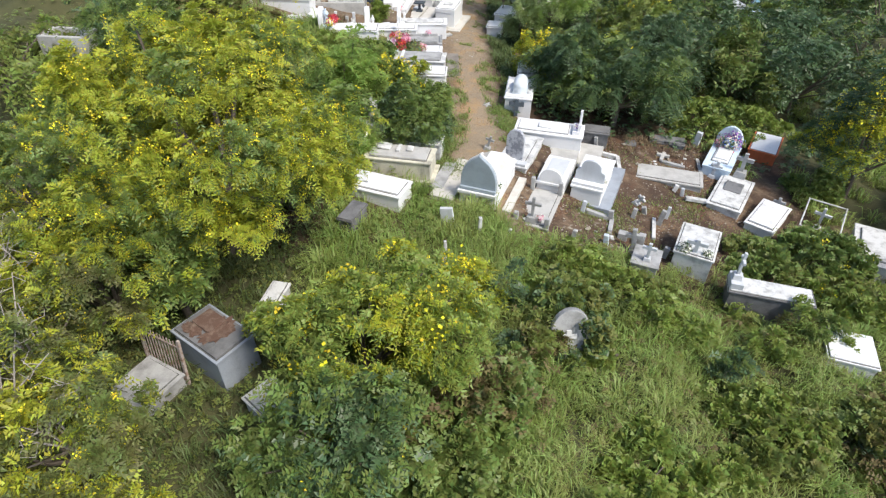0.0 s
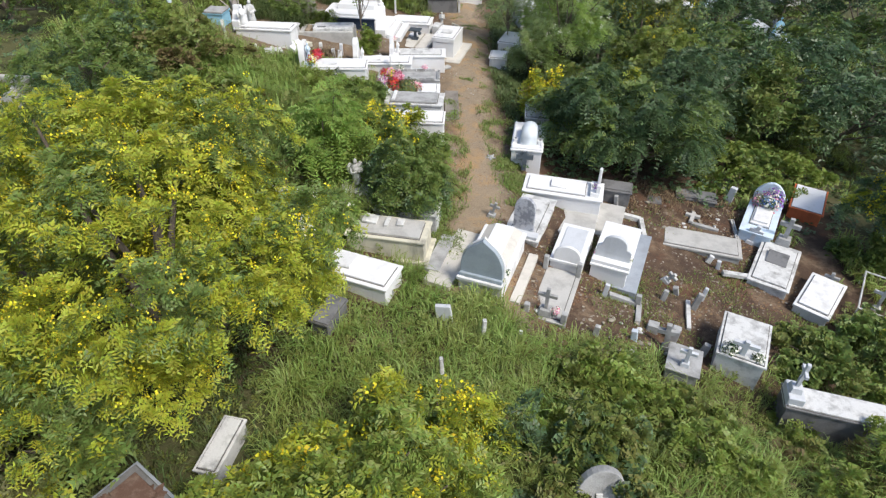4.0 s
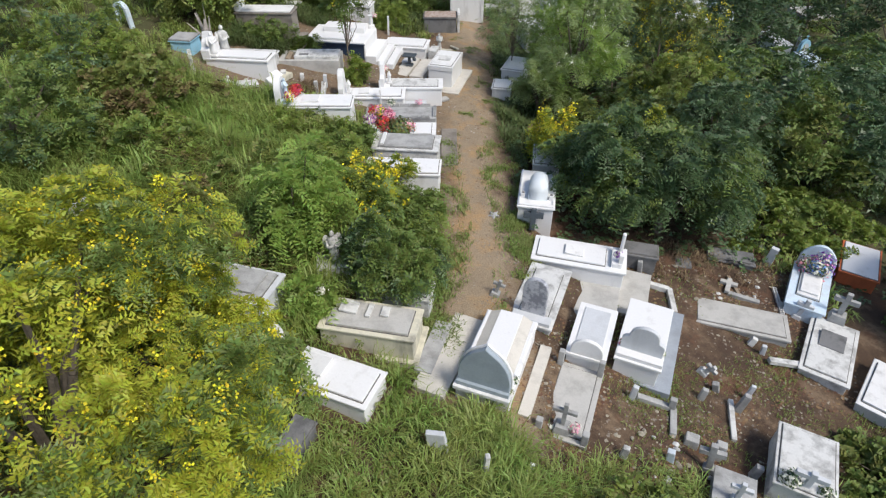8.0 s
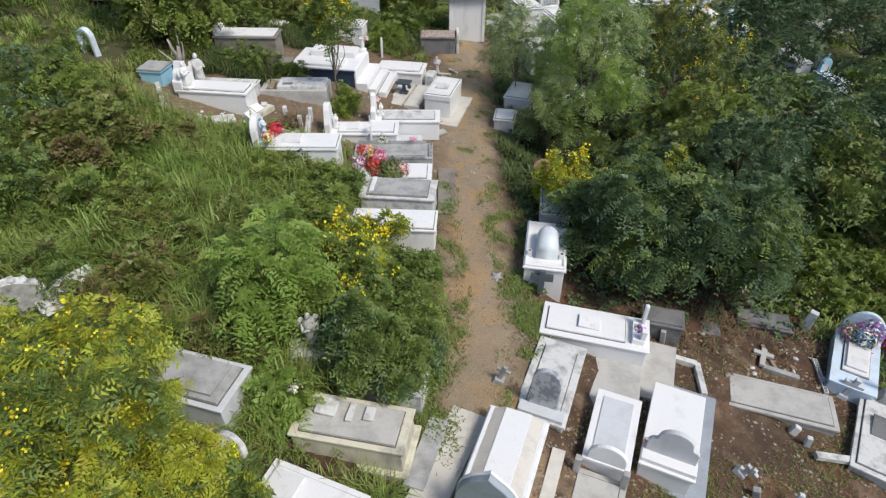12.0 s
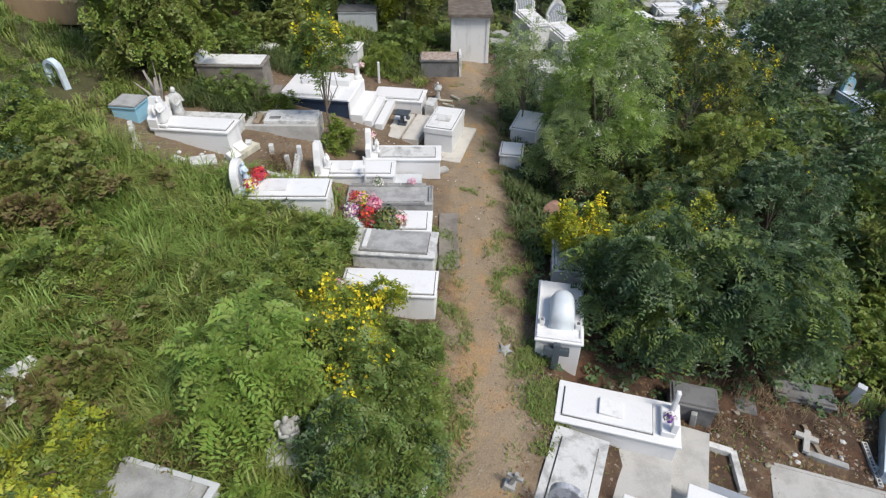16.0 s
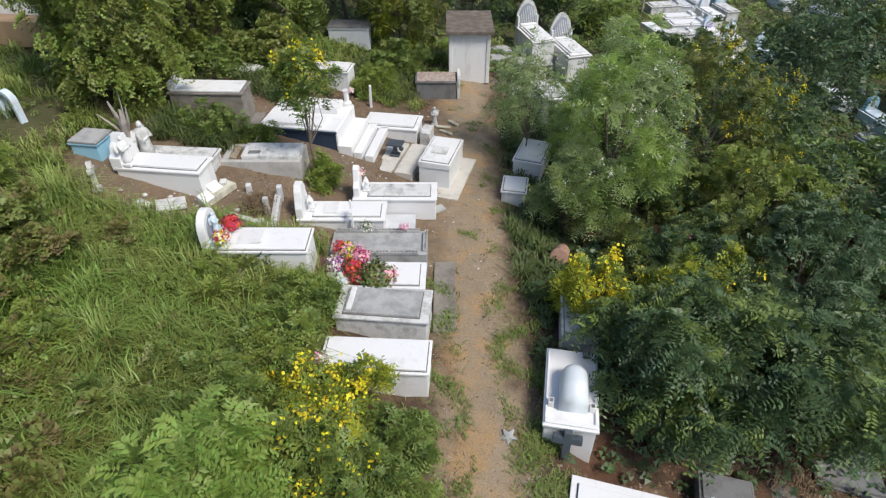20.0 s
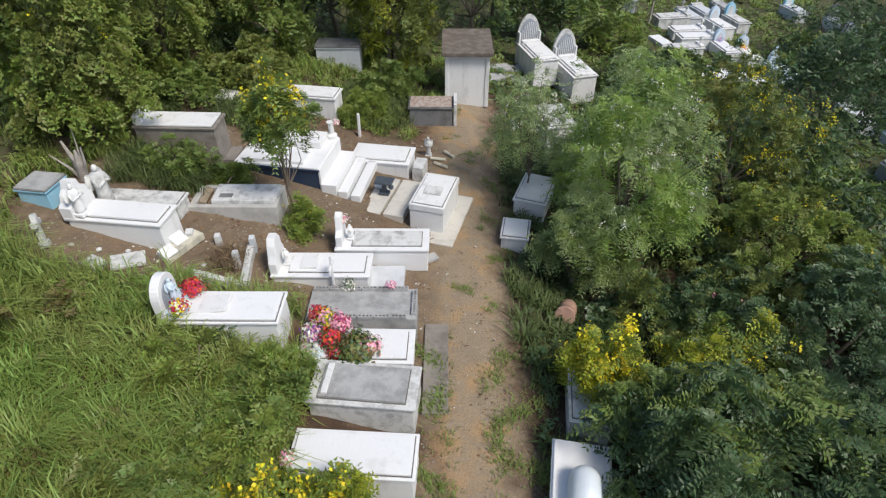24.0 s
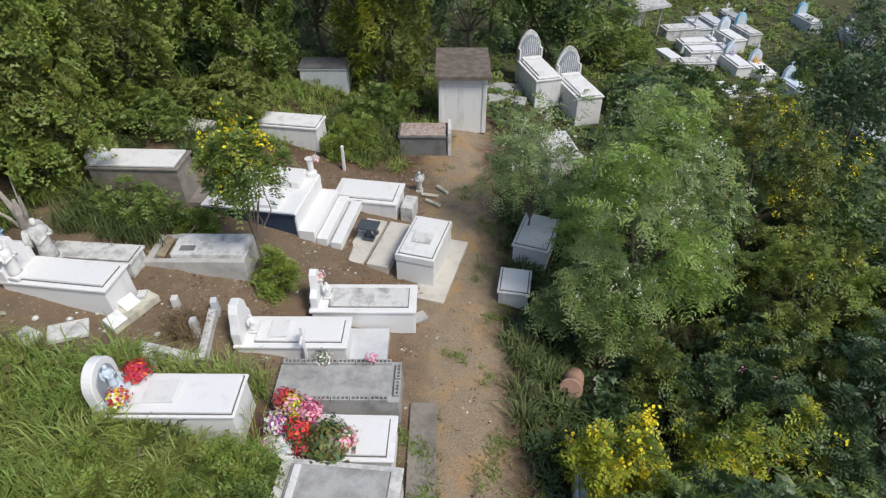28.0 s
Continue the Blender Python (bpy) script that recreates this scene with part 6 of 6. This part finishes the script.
tagged(star, "pale star-shaped grave ornament lying in the grass", "ornament")

# overgrown round headstone in the near grass
st = thing("headstone", pose(2.45, 7.5, -.62, 0, 14, 92), "weathered round headstone half smothered by creeper", "headstone")
stone = part("stone", plate(arch_outline(.76, 1.35, .85), .14, 0, 0), GREY, st)
part("relief_cross", box(-.085, .04, .72, .03, .10, .40, .008), WHITE_WORN, stone)
part("relief_arm", box(-.086, .04, .78, .032, .32, .10, .008), WHITE_WORN, stone)
creeper(2.92, 7.6, .2, .95, LEAF_VINE, "creeper hanging over the side of a headstone", 66, 220, second=LEAF_DARK)
creeper(2.6, 8.6, .7, .95, LEAF_VINE, "creeper hanging over an old headstone", 61, 1300, second=LEAF_DARK)
creeper(1.78, 7.5, .26, .6, LEAF_VINE, "creeper climbing the side of a headstone", 62, 500, second=LEAF_LIGHT)
creeper(2.3, 7.15, .26, .28, LEAF_VINE, "creeper growing up a headstone", 64, 520, second=LEAF_DARK)
creeper(3.0, 7.45, .28, .5, LEAF_LIGHT, "creeper climbing the side of a headstone", 63, 420, second=LEAF_VINE)

# iron fence by the near western graves
fence = thing("iron_fence", pose(-5.02, 6.86, gz(-5, 6.9) - .02, 6, 0, 152), "rusty painted iron grave fence", "fence")
for i in range(12):
    part("slat", box(-.44 + i * .08, 0, .5, .022, .012, .95, 0), RUST, fence)
for z in (.12, .88):
    part("rail", box(0, .012, z, .98, .014, .035, 0), RUST, fence)
for x in (-.50, .50):
    part("post", box(x, 0, .52, .05, .05, 1.06, .006), RUST, fence)

# low white fence round a grave on the east
fz = gz(10.9, 13.6)
rails = thing("grave_fence", pose(10.95, 13.6, fz, 0, 0, 55), "thin white pipe rail round a grave", "fence")
for (ax, ay), (bx, by) in (((-.8, -.5), (.8, -.5)), ((.8, -.5), (.8, .5)), ((.8, .5), (-.8, .5)), ((-.8, .5), (-.8, -.5))):
    part("rail", rod((ax, ay, .42), (bx, by, .42), .022), WHITE_WORN, rails)
    part("post", rod((ax, ay, 0), (ax, ay, .44), .022), WHITE_WORN, rails)

# old open grave on the far bank
og = thing("open_grave", pose(-10.45, 16.4, gz(-10.45, 16.4) + .40, 0, 0, -6), "old cement grave border with a dark plate painted as a shaded vase mouth", "grave")
for cx, cy, lx, ly in ((0, .34, 1.3, .12), (0, -.34, 1.3, .12), (.59, 0, .12, .56), (-.59, 0, .12, .56)):
    part("border", box(cx, cy, -.05, lx, ly, 1.1, .015), LIGHT_CEMENT, og)
part("bed", box(0, 0, -.2, 1.06, .56, .9, 0), SLATE, og, "dark plate painted as a shaded vase mouth inside the border")

# stones and painted reliefs on the western bank
tw = thing("headstone", pose(-2.88, 13.02, gz(-2.88, 13) - .05, 0, -10, 248), "white painted headstone with a gold and green relief", "headstone")
rs = part("stone", plate(arch_outline(.56, .92, .6), .10), WHITE_WORN, tw)
for name1, c1, rr, m1, l1 in (("relief", (.08, .12, .55), (.06, .10, .30), YELLOW, "gold painted relief"), ("relief", (.09, -.02, .52), (.07, .10, .36), WHITE_CLEAN, "white figure in relief"),
                              ("relief", (.08, -.15, .62), (.06, .08, .16), TERRACOTTA, "reddish relief"), ("relief", (.08, -.12, .28), (.06, .12, .12), WHITE, "white foot of the relief")):
    part(name1, ball(c1, *rr, None, 2, .45, c1[1] * 9), m1, rs, l1)
ar = thing("headstone", pose(-6.75, 15.15, gz(-6.75, 15.15) + .15, 0, 12, -50), "white scalloped arch headstone in long grass", "headstone")
part("stone", plate(arch_outline(.95, 1.2, .7), .16), WHITE_WORN, ar)
for i in range(9):
    a = math.pi * (i + .5) / 9
    part("scallop", ball((0, .475 * math.cos(a), .7 + .5 * math.sin(a)), .09, .07, .07, None, 1), WHITE_WORN, ar)
slab("fallen_slab", -6.1, 15.55, gz(-6.1, 15.55) + .62, 50, 1.0, .5, .08, WHITE_WORN, "tilted white cement slab in long grass", "slab", 0, 38)
bl = thing("arch_frame", pose(-9.75, 24.75, gz(-9.75, 24.75) - .05, 0, 0, 70), "pale blue painted arch standing in grass", "arch")
outer, inner = arch_outline(.50, .80, .52), arch_outline(.36, .72, .50)
bmA = bmesh.new()
va = [[bmA.verts.new((x, y, z)) for y, z in o] for x in (-.08, .08) for o in (outer, inner)]
for i in range(len(outer) - 1):
    for a, b in ((0, 1), (2, 0), (1, 3), (3, 2)):
        bmA.faces.new((va[a][i], va[a][i + 1], va[b][i + 1], va[b][i]))
bmesh.ops.recalc_face_normals(bmA, faces=bmA.faces)
part("arch", bmA, PALE_BLUE, bl)
wallT = thing("tomb", pose(-11.5, 29.2, gz(-11.5, 29.2), 0, 0, -6), "brown walled grave with a white tomb on top", "tomb")
part("wall", box(0, 0, .35, 2.6, 1.9, .7, .02), TAN, wallT, "tan plastered retaining wall")
part("body", box(.1, 0, .9, 1.8, .8, .4, .02), WHITE, wallT)
part("lid", box(.1, 0, 1.13, 1.6, .7, .06, .015), WHITE, wallT)
statue(-2.0, 15.2, gz(-2.0, 15.2) + .45, -70, .8, "white statue among shrubs", WHITE_WORN, 1.2)
slab("pedestal_tomb", -2.02, 15.18, gz(-2.02, 15.18) - .1, 10, .7, .6, .62, WHITE_WORN, "white tomb pedestal among shrubs", "tomb")
posy(-2.1, 14.1, .95, .12, [PALE_PETAL], "white artificial flowers among shrubs", 40)
tomb(-.75, 14.75, -11, 1.5, .7, .55, -.05, "worn white tomb hidden under shrubs", WHITE_WORN, lid=(.9, .8, .04))
tomb(-.55, 16.0, -8, 1.2, .6, .50, .0, "worn white tomb hidden under shrubs", WHITE_WORN, lid=(.9, .8, .04))
slab("fallen_slab", -5.65, 22.7, gz(-5.65, 22.7), 25, .62, .42, .07, WHITE_WORN, "broken pale cement slab on bare earth", "slab", 6)
slab("fallen_slab", -6.15, 22.45, gz(-6.15, 22.45), -20, .34, .30, .10, WHITE_WORN, "broken pale cement lump on bare earth", "slab", 10)
slab("grave_step", -4.86, 23.30, gz(-4.86, 23.3), 62, .95, .32, .16, CREAM, "pale cement step at the foot of a tomb", "step")
slab("grave_book", -4.95, 23.42, gz(-4.95, 23.42) + .12, 62, .30, .26, .10, WHITE, "white book-shaped plaque on a step", "plaque", 0, 30)
slab("grave_book", -5.0, 22.98, gz(-5.0, 22.98) + .12, 62, .30, .26, .10, WHITE, "white book-shaped plaque on a step", "plaque", 0, 30)
kerb(-4.55, 22.55, -3.45, 22.45, .14, .18, WHITE_WORN, KL)
kerb(-3.42, 22.4, -3.55, 23.6, .14, .18, WHITE_WORN, KL)
slab("fallen_slab", .18, 24.2, .02, 30, .34, .24, .07, GREY, "broken grey cement lump beside the path")
slab("grave_platform", -1.0, 23.35, .02, 0, 1.3, .8, .2, GREY_PAINT, "pale grey cement floor beside a white tomb", "platform")
for lx, ly, yw in ((.30, 28.62, -12), (.38, 28.26, -35), (.62, 28.9, -50)):
    lg = part("yellow_post", rod((-.22, 0, .045), (.22, 0, .045), .045, .045), CREAM)
    lg.matrix_world = pose(lx, ly, gz(lx, ly), 0, 0, yw)
    tagged(lg, "short cream painted post lying on the ground", "post", "fallen posts")
statue(.02, 28.9, gz(.02, 28.9), -90, .62, "small white statue beside the path", WHITE_WORN)
slab("bench_stone", -.18, 27.75, gz(-.18, 27.75), -12, .30, .55, .42, WHITE_WORN, "small worn cement stool beside a tomb", "stool")
marker(-1.98, 29.3, .10, .08, .75, "thin white grave post with a knob", WHITE, 0, 3)
stand1 = thing("grave_stand", pose(-1.02, 26.5, .282, 0, 0, -12), "dark stone table-like stand on a cream grave slab", "stand")
part("top", box(0, 0, .36, .46, .34, .05, .01), DARK_STONE, stand1)
part("stem", box(0, -.02, .20, .12, .10, .30, .015, .8), DARK_STONE, stand1)
part("foot", box(0, -.03, .03, .26, .20, .07, .012), DARK_STONE, stand1)
part("scroll", ball((.20, -.10, .27), .07, .06, .08, None, 2), DARK_STONE, stand1)
slab("plaque", -1.10, 26.85, .285, 75, .34, .36, .05, GREY_PAINT, "pale grey plaque on a cream grave slab", "plaque")
posy(-2.32, 27.8, 1.58, .10, [PINK, PALE_PETAL], "faded pink flowers on a pedestal", 30)
posy(-1.72, 24.3, 1.05, .13, [PINK, PALE_PETAL], "faded pink flowers on a tomb head", 40)
posy(-.55, 22.62, .66, .12, [PINK], "pink flowers on a hollow block", 30)
posy(-1.4, 22.62, .66, .14, [PALE_PETAL, LEAF_BLUE], "grey withered flowers on a tomb", 36)
posy(-2.0, 20.5, .45, .16, [PALE_PETAL], "white artificial flowers beside a tomb", 60)
posy(-4.15, 22.3, 1.15, .07, [PALE_PETAL], "small white flower on a grave post", 20)
posy(-1.78, 18.75, .8, .12, [PALE_PETAL, PINK], "white flowers at the head of a tomb", 40)
cr = thing("grave_cross", pose(-1.72, 22.75, .55, 0, 0, 0), "thin white wooden cross against a tomb", "cross")
part("upright", box(0, 0, .38, .04, .05, .78, .006), WHITE_CLEAN, cr)
part("arm", box(0, 0, .52, .041, .36, .06, .006), WHITE_CLEAN, cr)

# dead branching stump behind the long white tomb
stump = thing("dead_tree", pose(-7.45, 25.0, gz(-7.45, 25) - .1), "grey bare stump with upright dead branches", "dead tree")
for tip, r in (((.10, -.05, .85), .13), ((-.20, .05, 1.0), .07), ((.30, -.1, .95), .06), ((-.45, -.1, .75), .04), ((.12, .12, 1.25), .035), ((-.05, -.15, 1.1), .05)):
    bmS = bmesh.new()
    mid = Vector(tip) * .5 + Vector((.06, -.04, .08))
    rod((0, 0, 0), mid, r * .9, r * .6, bmS, 7)
    rod(mid, tip, r * .6, r * .2, bmS, 6)
    for v in bmS.verts:
        v.co += Vector((noise.noise(v.co * 7), noise.noise(v.co * 7 + Vector((3, 0, 0))), 0)) * .05
    part("branch", bmS, BARK_PALE, stump)
# bare grey twigs in the near western shrubs
for bx, by, bz, sd in ((-6.6, 6.2, 2.1, 1), (-5.3, 4.9, 1.6, 2), (-7.0, 7.4, 2.5, 3), (-6.3, 5.2, 2.2, 4)):
    r2 = np.random.default_rng(sd)
    tw2 = thing("dead_branch", pose(bx, by, gz(bx, by)), "bare pale grey twigs among leaves", "branch")
    bmT = bmesh.new()
    for i in range(11):
        a = r2.uniform(0, 6.28)
        mid = Vector((.3 * math.cos(a), .3 * math.sin(a), bz * .7 + r2.uniform(.0, .4)))
        tip = mid + Vector((r2.normal() * .35, r2.normal() * .35, r2.uniform(.3, .7)))
        rod((0, 0, 0), mid, .022, .015, bmT, 5)
        rod(mid, tip, .015, .007, bmT, 5)
        for k in range(3):
            start = mid.lerp(tip, r2.uniform(.3, 1.0))
            bend = start + Vector((r2.normal() * .16, r2.normal() * .16, r2.uniform(-.02, .22)))
            rod(start, bend, .007, .005, bmT, 4)
            rod(bend, bend + Vector((r2.normal() * .14, r2.normal() * .14, r2.uniform(-.08, .14))), .005, .003, bmT, 4)
    tagged(part("twigs", bmT, BARK_PALE, tw2), kind="stuff")

# graves under and behind the trees
tomb(-3.2, 34.2, 0, 1.5, .8, 1.3, .4, "blue-grey tomb in deep shade", GREY_PAINT, SLATE, lid=(1.02, 1.04, .05))
tomb(-5.9, 29.7, -6, .9, .7, 1.45, .9, "broken weathered tomb with fallen lid", WHITE_WORN, lid=(.9, .9, .05), lean=4)
for fx, fy, fa in ((2.6, 36.4, 20), (3.1, 35.6, -14), (2.3, 35.3, 40), (3.3, 36.8, 8)):
    slab("fallen_slab", fx, fy, gz(fx, fy), fa, .9, .55, .09, GREY, "grey cement lid stacked on the ground", "slab", 5, 4, group="stacked lids")
tomb(3.9, 30.8, 100, 1.5, .9, .3, -.6, "white tomb veiled by feathery branches", WHITE_WORN, lid=(.9, .86, .05))
tomb(7.6, 17.7, -15, 1.1, .5, -1.2, -1.6, "low dark cement tomb under a tree", SLATE, SLATE, lid=(.95, .9, .04))
tomb(6.1, 17.35, -15, .6, .35, -1.08, -1.3, "broken dark cement grave border", SLATE, SLATE, lid=None)
marker(8.55, 17.6, .2, .16, .6, "grey cement pillar with a square cap", GREY_PAINT, 50, 4)


def shrine_tomb(x, y, yaw, size, body, shrine, label, posies=()):
    """A far tomb with an arched shrine at its head."""
    g = gz(x, y)
    t = tomb(x, y, yaw, 1.9 * size, .85 * size, g + .65 * size, g - .1, label, body, lid=(.9, .82, .06), group="far graves")
    if shrine in (BLUE, PALE_BLUE, SLATE):
        sh = part("shrine", plate(arch_outline(.62 * size, .80 * size, .42 * size, .2), .2, -.82 * size, .7 * size), shrine, t, "arched shrine")
        part("recess", plate(arch_outline(.40 * size, .58 * size, .34 * size, .2), .02, -.71 * size, .72 * size), GREY_PAINT, sh, "pale recess")
        cross_parts(t, (-.82 * size, 0, 1.5 * size), .22, .16, .03, shrine)
    else:
        part("head_block", box(-.80 * size, 0, .80 * size, .26 * size, .78 * size, .22 * size, .02), shrine, t)
        cross_parts(t, (-.80 * size, 0, .90 * size), .36, .26, .06, shrine)
    if posies:
        posy(x - .7 * size * math.cos(radians(yaw)), y - .7 * size * math.sin(radians(yaw)), g + .7 * size, .22, list(posies), "artificial flowers on a far tomb", 30)


for x, y, yaw, s, body, shr, lab, ps in (
        (14.1, 42.6, -82, .84, WHITE_CLEAN, PALE_BLUE, "white tomb with a blue-grey shrine", (BLUE_PETAL, PINK)), (15.1, 42.1, -84, .84, WHITE_CLEAN, PALE_BLUE, "white tomb with a blue-grey shrine and flowers", (RED, YELLOW)),
        (13.0, 43.6, 186, .95, WHITE_CLEAN, WHITE, "long white tomb among far graves", ()), (12.9, 44.7, 186, .9, WHITE, WHITE_CLEAN, "white tomb among far graves", ()), (12.6, 46.4, 190, .95, WHITE_WORN, WHITE_WORN, "worn white tomb among far graves", ()),
        (13.9, 47.6, -80, .9, GREY_PAINT, GREY, "grey stained tomb among far graves", ()), (15.3, 46.4, -78, .9, WHITE, PALE_BLUE, "white tomb with a pale blue shrine", ()), (15.2, 48.9, -78, .9, GREY_PAINT, WHITE_WORN, "grey tomb among far graves", ()),
        (16.8, 47.9, -78, .9, WHITE_WORN, BLUE, "worn tomb with a blue shrine", ()), (16.9, 50.2, -78, .9, GREY, WHITE_WORN, "grey tomb among far graves", ()), (21.2, 50.2, -80, .9, GREY_PAINT, BLUE, "grey tomb with a blue shrine", ()),
        (22.6, 47.6, -80, 1.0, GREY_PAINT, SLATE, "grey tomb with a dark arched shrine", ()), (16.0, 40.5, -80, .8, PALE_BLUE, PALE_BLUE, "pale blue tomb half hidden by a tree", ()), (12.0, 42.0, 184, .8, WHITE_WORN, WHITE, "worn white tomb among far graves", ()),
        (17.1, 36.0, -80, .9, GREY_PAINT, GREY_PAINT, "grey tomb heaped with dark ornaments", (LEAF_DARK, PALE_PETAL)), (18.0, 34.0, -80, .85, PALE_BLUE, BLUE, "pale blue tomb with a small chapel shrine", ()),
        (16.2, 31.2, -80, .85, GREY_PAINT, WHITE_WORN, "grey tomb with withered flowers", (LEAF_DARK, PALE_PETAL)), (18.9, 43.9, -76, .9, GREY_PAINT, WHITE_WORN, "grey tomb among far graves", ())):
    shrine_tomb(x, y, yaw, s, body, shr, lab, ps)
for x, y in ((12.7, 39.9), (13.3, 39.7), (14.5, 39.9), (11.2, 43.4)):
    slab("grave_slab", x, y, gz(x, y), -74, 1.3, .6, .2, WHITE_CLEAN, "low white grave slab among far graves")
frame_grave = thing("open_grave", pose(22.0, 42.0, gz(22, 42), 0, 0, 10), "open cement grave frame in grass", "grave")
for cx, cy, lx, ly in ((0, .7, 2.0, .18), (0, -.7, 2.0, .18), (.91, 0, .18, 1.22), (-.91, 0, .18, 1.22)):
    part("border", box(cx, cy, .15, lx, ly, .34, .015), WHITE_WORN, frame_grave)
shed = thing("shed", pose(10.4, 46.4, gz(10.4, 46.4), 0, 0, 25), "small open shelter with a corrugated metal roof", "shed")
for px in (-.8, .8):
    for py in (-.6, .6):
        part("post", rod((px, py, 0), (px, py, 1.5), .05), BARK_PALE, shed)
for i in range(14):
    part("roof_sheet", rod((-1.05 + i * .16, -.9, 1.5), (-1.05 + i * .16, .9, 1.85), .085, None, None, 6), WHITE_WORN, shed)
part("back_wall", box(0, .62, .75, 1.7, .05, 1.5, .01), WHITE_WORN, shed)

# ---------------------------------------------------------------- stones and litter
def pebbles(name, label, rng, n, x0, x1, y0, y1, size, mat, test, flat=.6, lift=0.0, category="stones"):
    """Small uneven stones or leaf flakes lying on the ground, as one mesh."""
    x, y = rng.uniform(x0, x1, n), rng.uniform(y0, y1, n)
    ok = test(x, y)
    x, y = x[ok], y[ok]
    m = len(x)
    s = size * rng.uniform(.4, 1.0, m) ** 2 * 1.6
    base = np.array([(1, 0, 0), (0, 1, 0), (-1, 0, 0), (0, -1, 0), (0, 0, 1)], float)
    a = rng.uniform(0, 6.28, m)
    v = np.repeat(base[None], m, 0) * rng.uniform(.6, 1.2, (m, 5, 1))
    c, t = np.cos(a)[:, None], np.sin(a)[:, None]
    v = np.stack([v[..., 0] * c - v[..., 1] * t, v[..., 0] * t + v[..., 1] * c, v[..., 2] * flat], -1) * s[:, None, None]
    v += np.stack([x, y, ground_z(x, y) + .035 * np.sin(x * 5.1 + 2 * np.sin(y * 2.3)) * np.sin(y * 4.3 + x) - .004 + lift], -1)[:, None]
    i = np.arange(m)[:, None] * 5
    tris = np.concatenate([i + np.array([k, (k + 1) % 4, 4]) for k in range(4)])
    return tagged(new(name, mesh_from_arrays(name, v.reshape(-1, 3), [], mat, tris)), label, category, kind="stuff")


rng = np.random.default_rng(77)
EASTERN = lambda x, y: wave(x, y, 1.6, 2) > .3
pebbles("gravel", "scattered pebbles and rubble on brown earth", rng, 3800, 1.6, 9.2, 11.2, 17.4, .03, STONE, EASTERN)
pebbles("gravel", "pebbles on the sandy path", rng, 11000, -.1, 2.2, 12.4, 33, .015, STONE, lambda x, y: wave(x, y, 2.1, 1) > .25)
pebbles("gravel", "pebbles and chips of lime on bare earth", rng, 7000, -7.4, .2, 22, 30, .024, STONE, EASTERN)
pebbles("gravel", "white chips of lime and cement on bare earth", rng, 700, -7.4, .2, 22, 30, .028, WHITE_WORN, lambda x, y: wave(x, y, 1.4, 7) > .5)
pebbles("gravel", "white chips of lime and cement on the path", rng, 300, -.2, 2.2, 20, 33, .02, WHITE_WORN, lambda x, y: wave(x, y, 1.4, 7) > .4)
pebbles("leaf_litter", "brown fallen leaves on the earth", rng, 12000, 1.4, 9.2, 11, 18, .028, DRY, lambda x, y: wave(x, y, 1.1, 6) > .45, .15, .006, "leaf litter")
pebbles("leaf_litter", "reddish fallen leaves below the trees", rng, 10000, -7.5, .2, 22, 30.5, .03, DRY, lambda x, y: wave(x, y, 1.3, 2) > .45, .15, .006, "leaf litter")
pebbles("leaf_litter", "fallen leaves on the path", rng, 1800, 0, 2.4, 12, 33, .02, DRY, lambda x, y: wave(x, y, 1.7, 4) > .4, .15, .006, "leaf litter")
for i in range(46):
    zone = i % 3
    x, y = ((rng.uniform(3.2, 4.9), rng.uniform(11.2, 12.4)), (rng.uniform(5.2, 8.4), rng.uniform(15.8, 17.1)), (rng.uniform(-7, -4.2), rng.uniform(22.2, 24.2)))[zone]
    r = rng.uniform(.03, .085)
    ob = part("rock", ball((0, 0, r * .3), r, r * rng.uniform(.6, 1), r * rng.uniform(.45, .7), None, 1, .5, i), STONE if i % 2 else WHITE_WORN)
    ob.matrix_world = pose(x, y, gz(x, y), 0, 0, rng.uniform(0, 360))
    tagged(ob, "pale broken lump of rubble" if i % 2 == 0 else "rough brown-grey loose stone", "rock", "rubble")
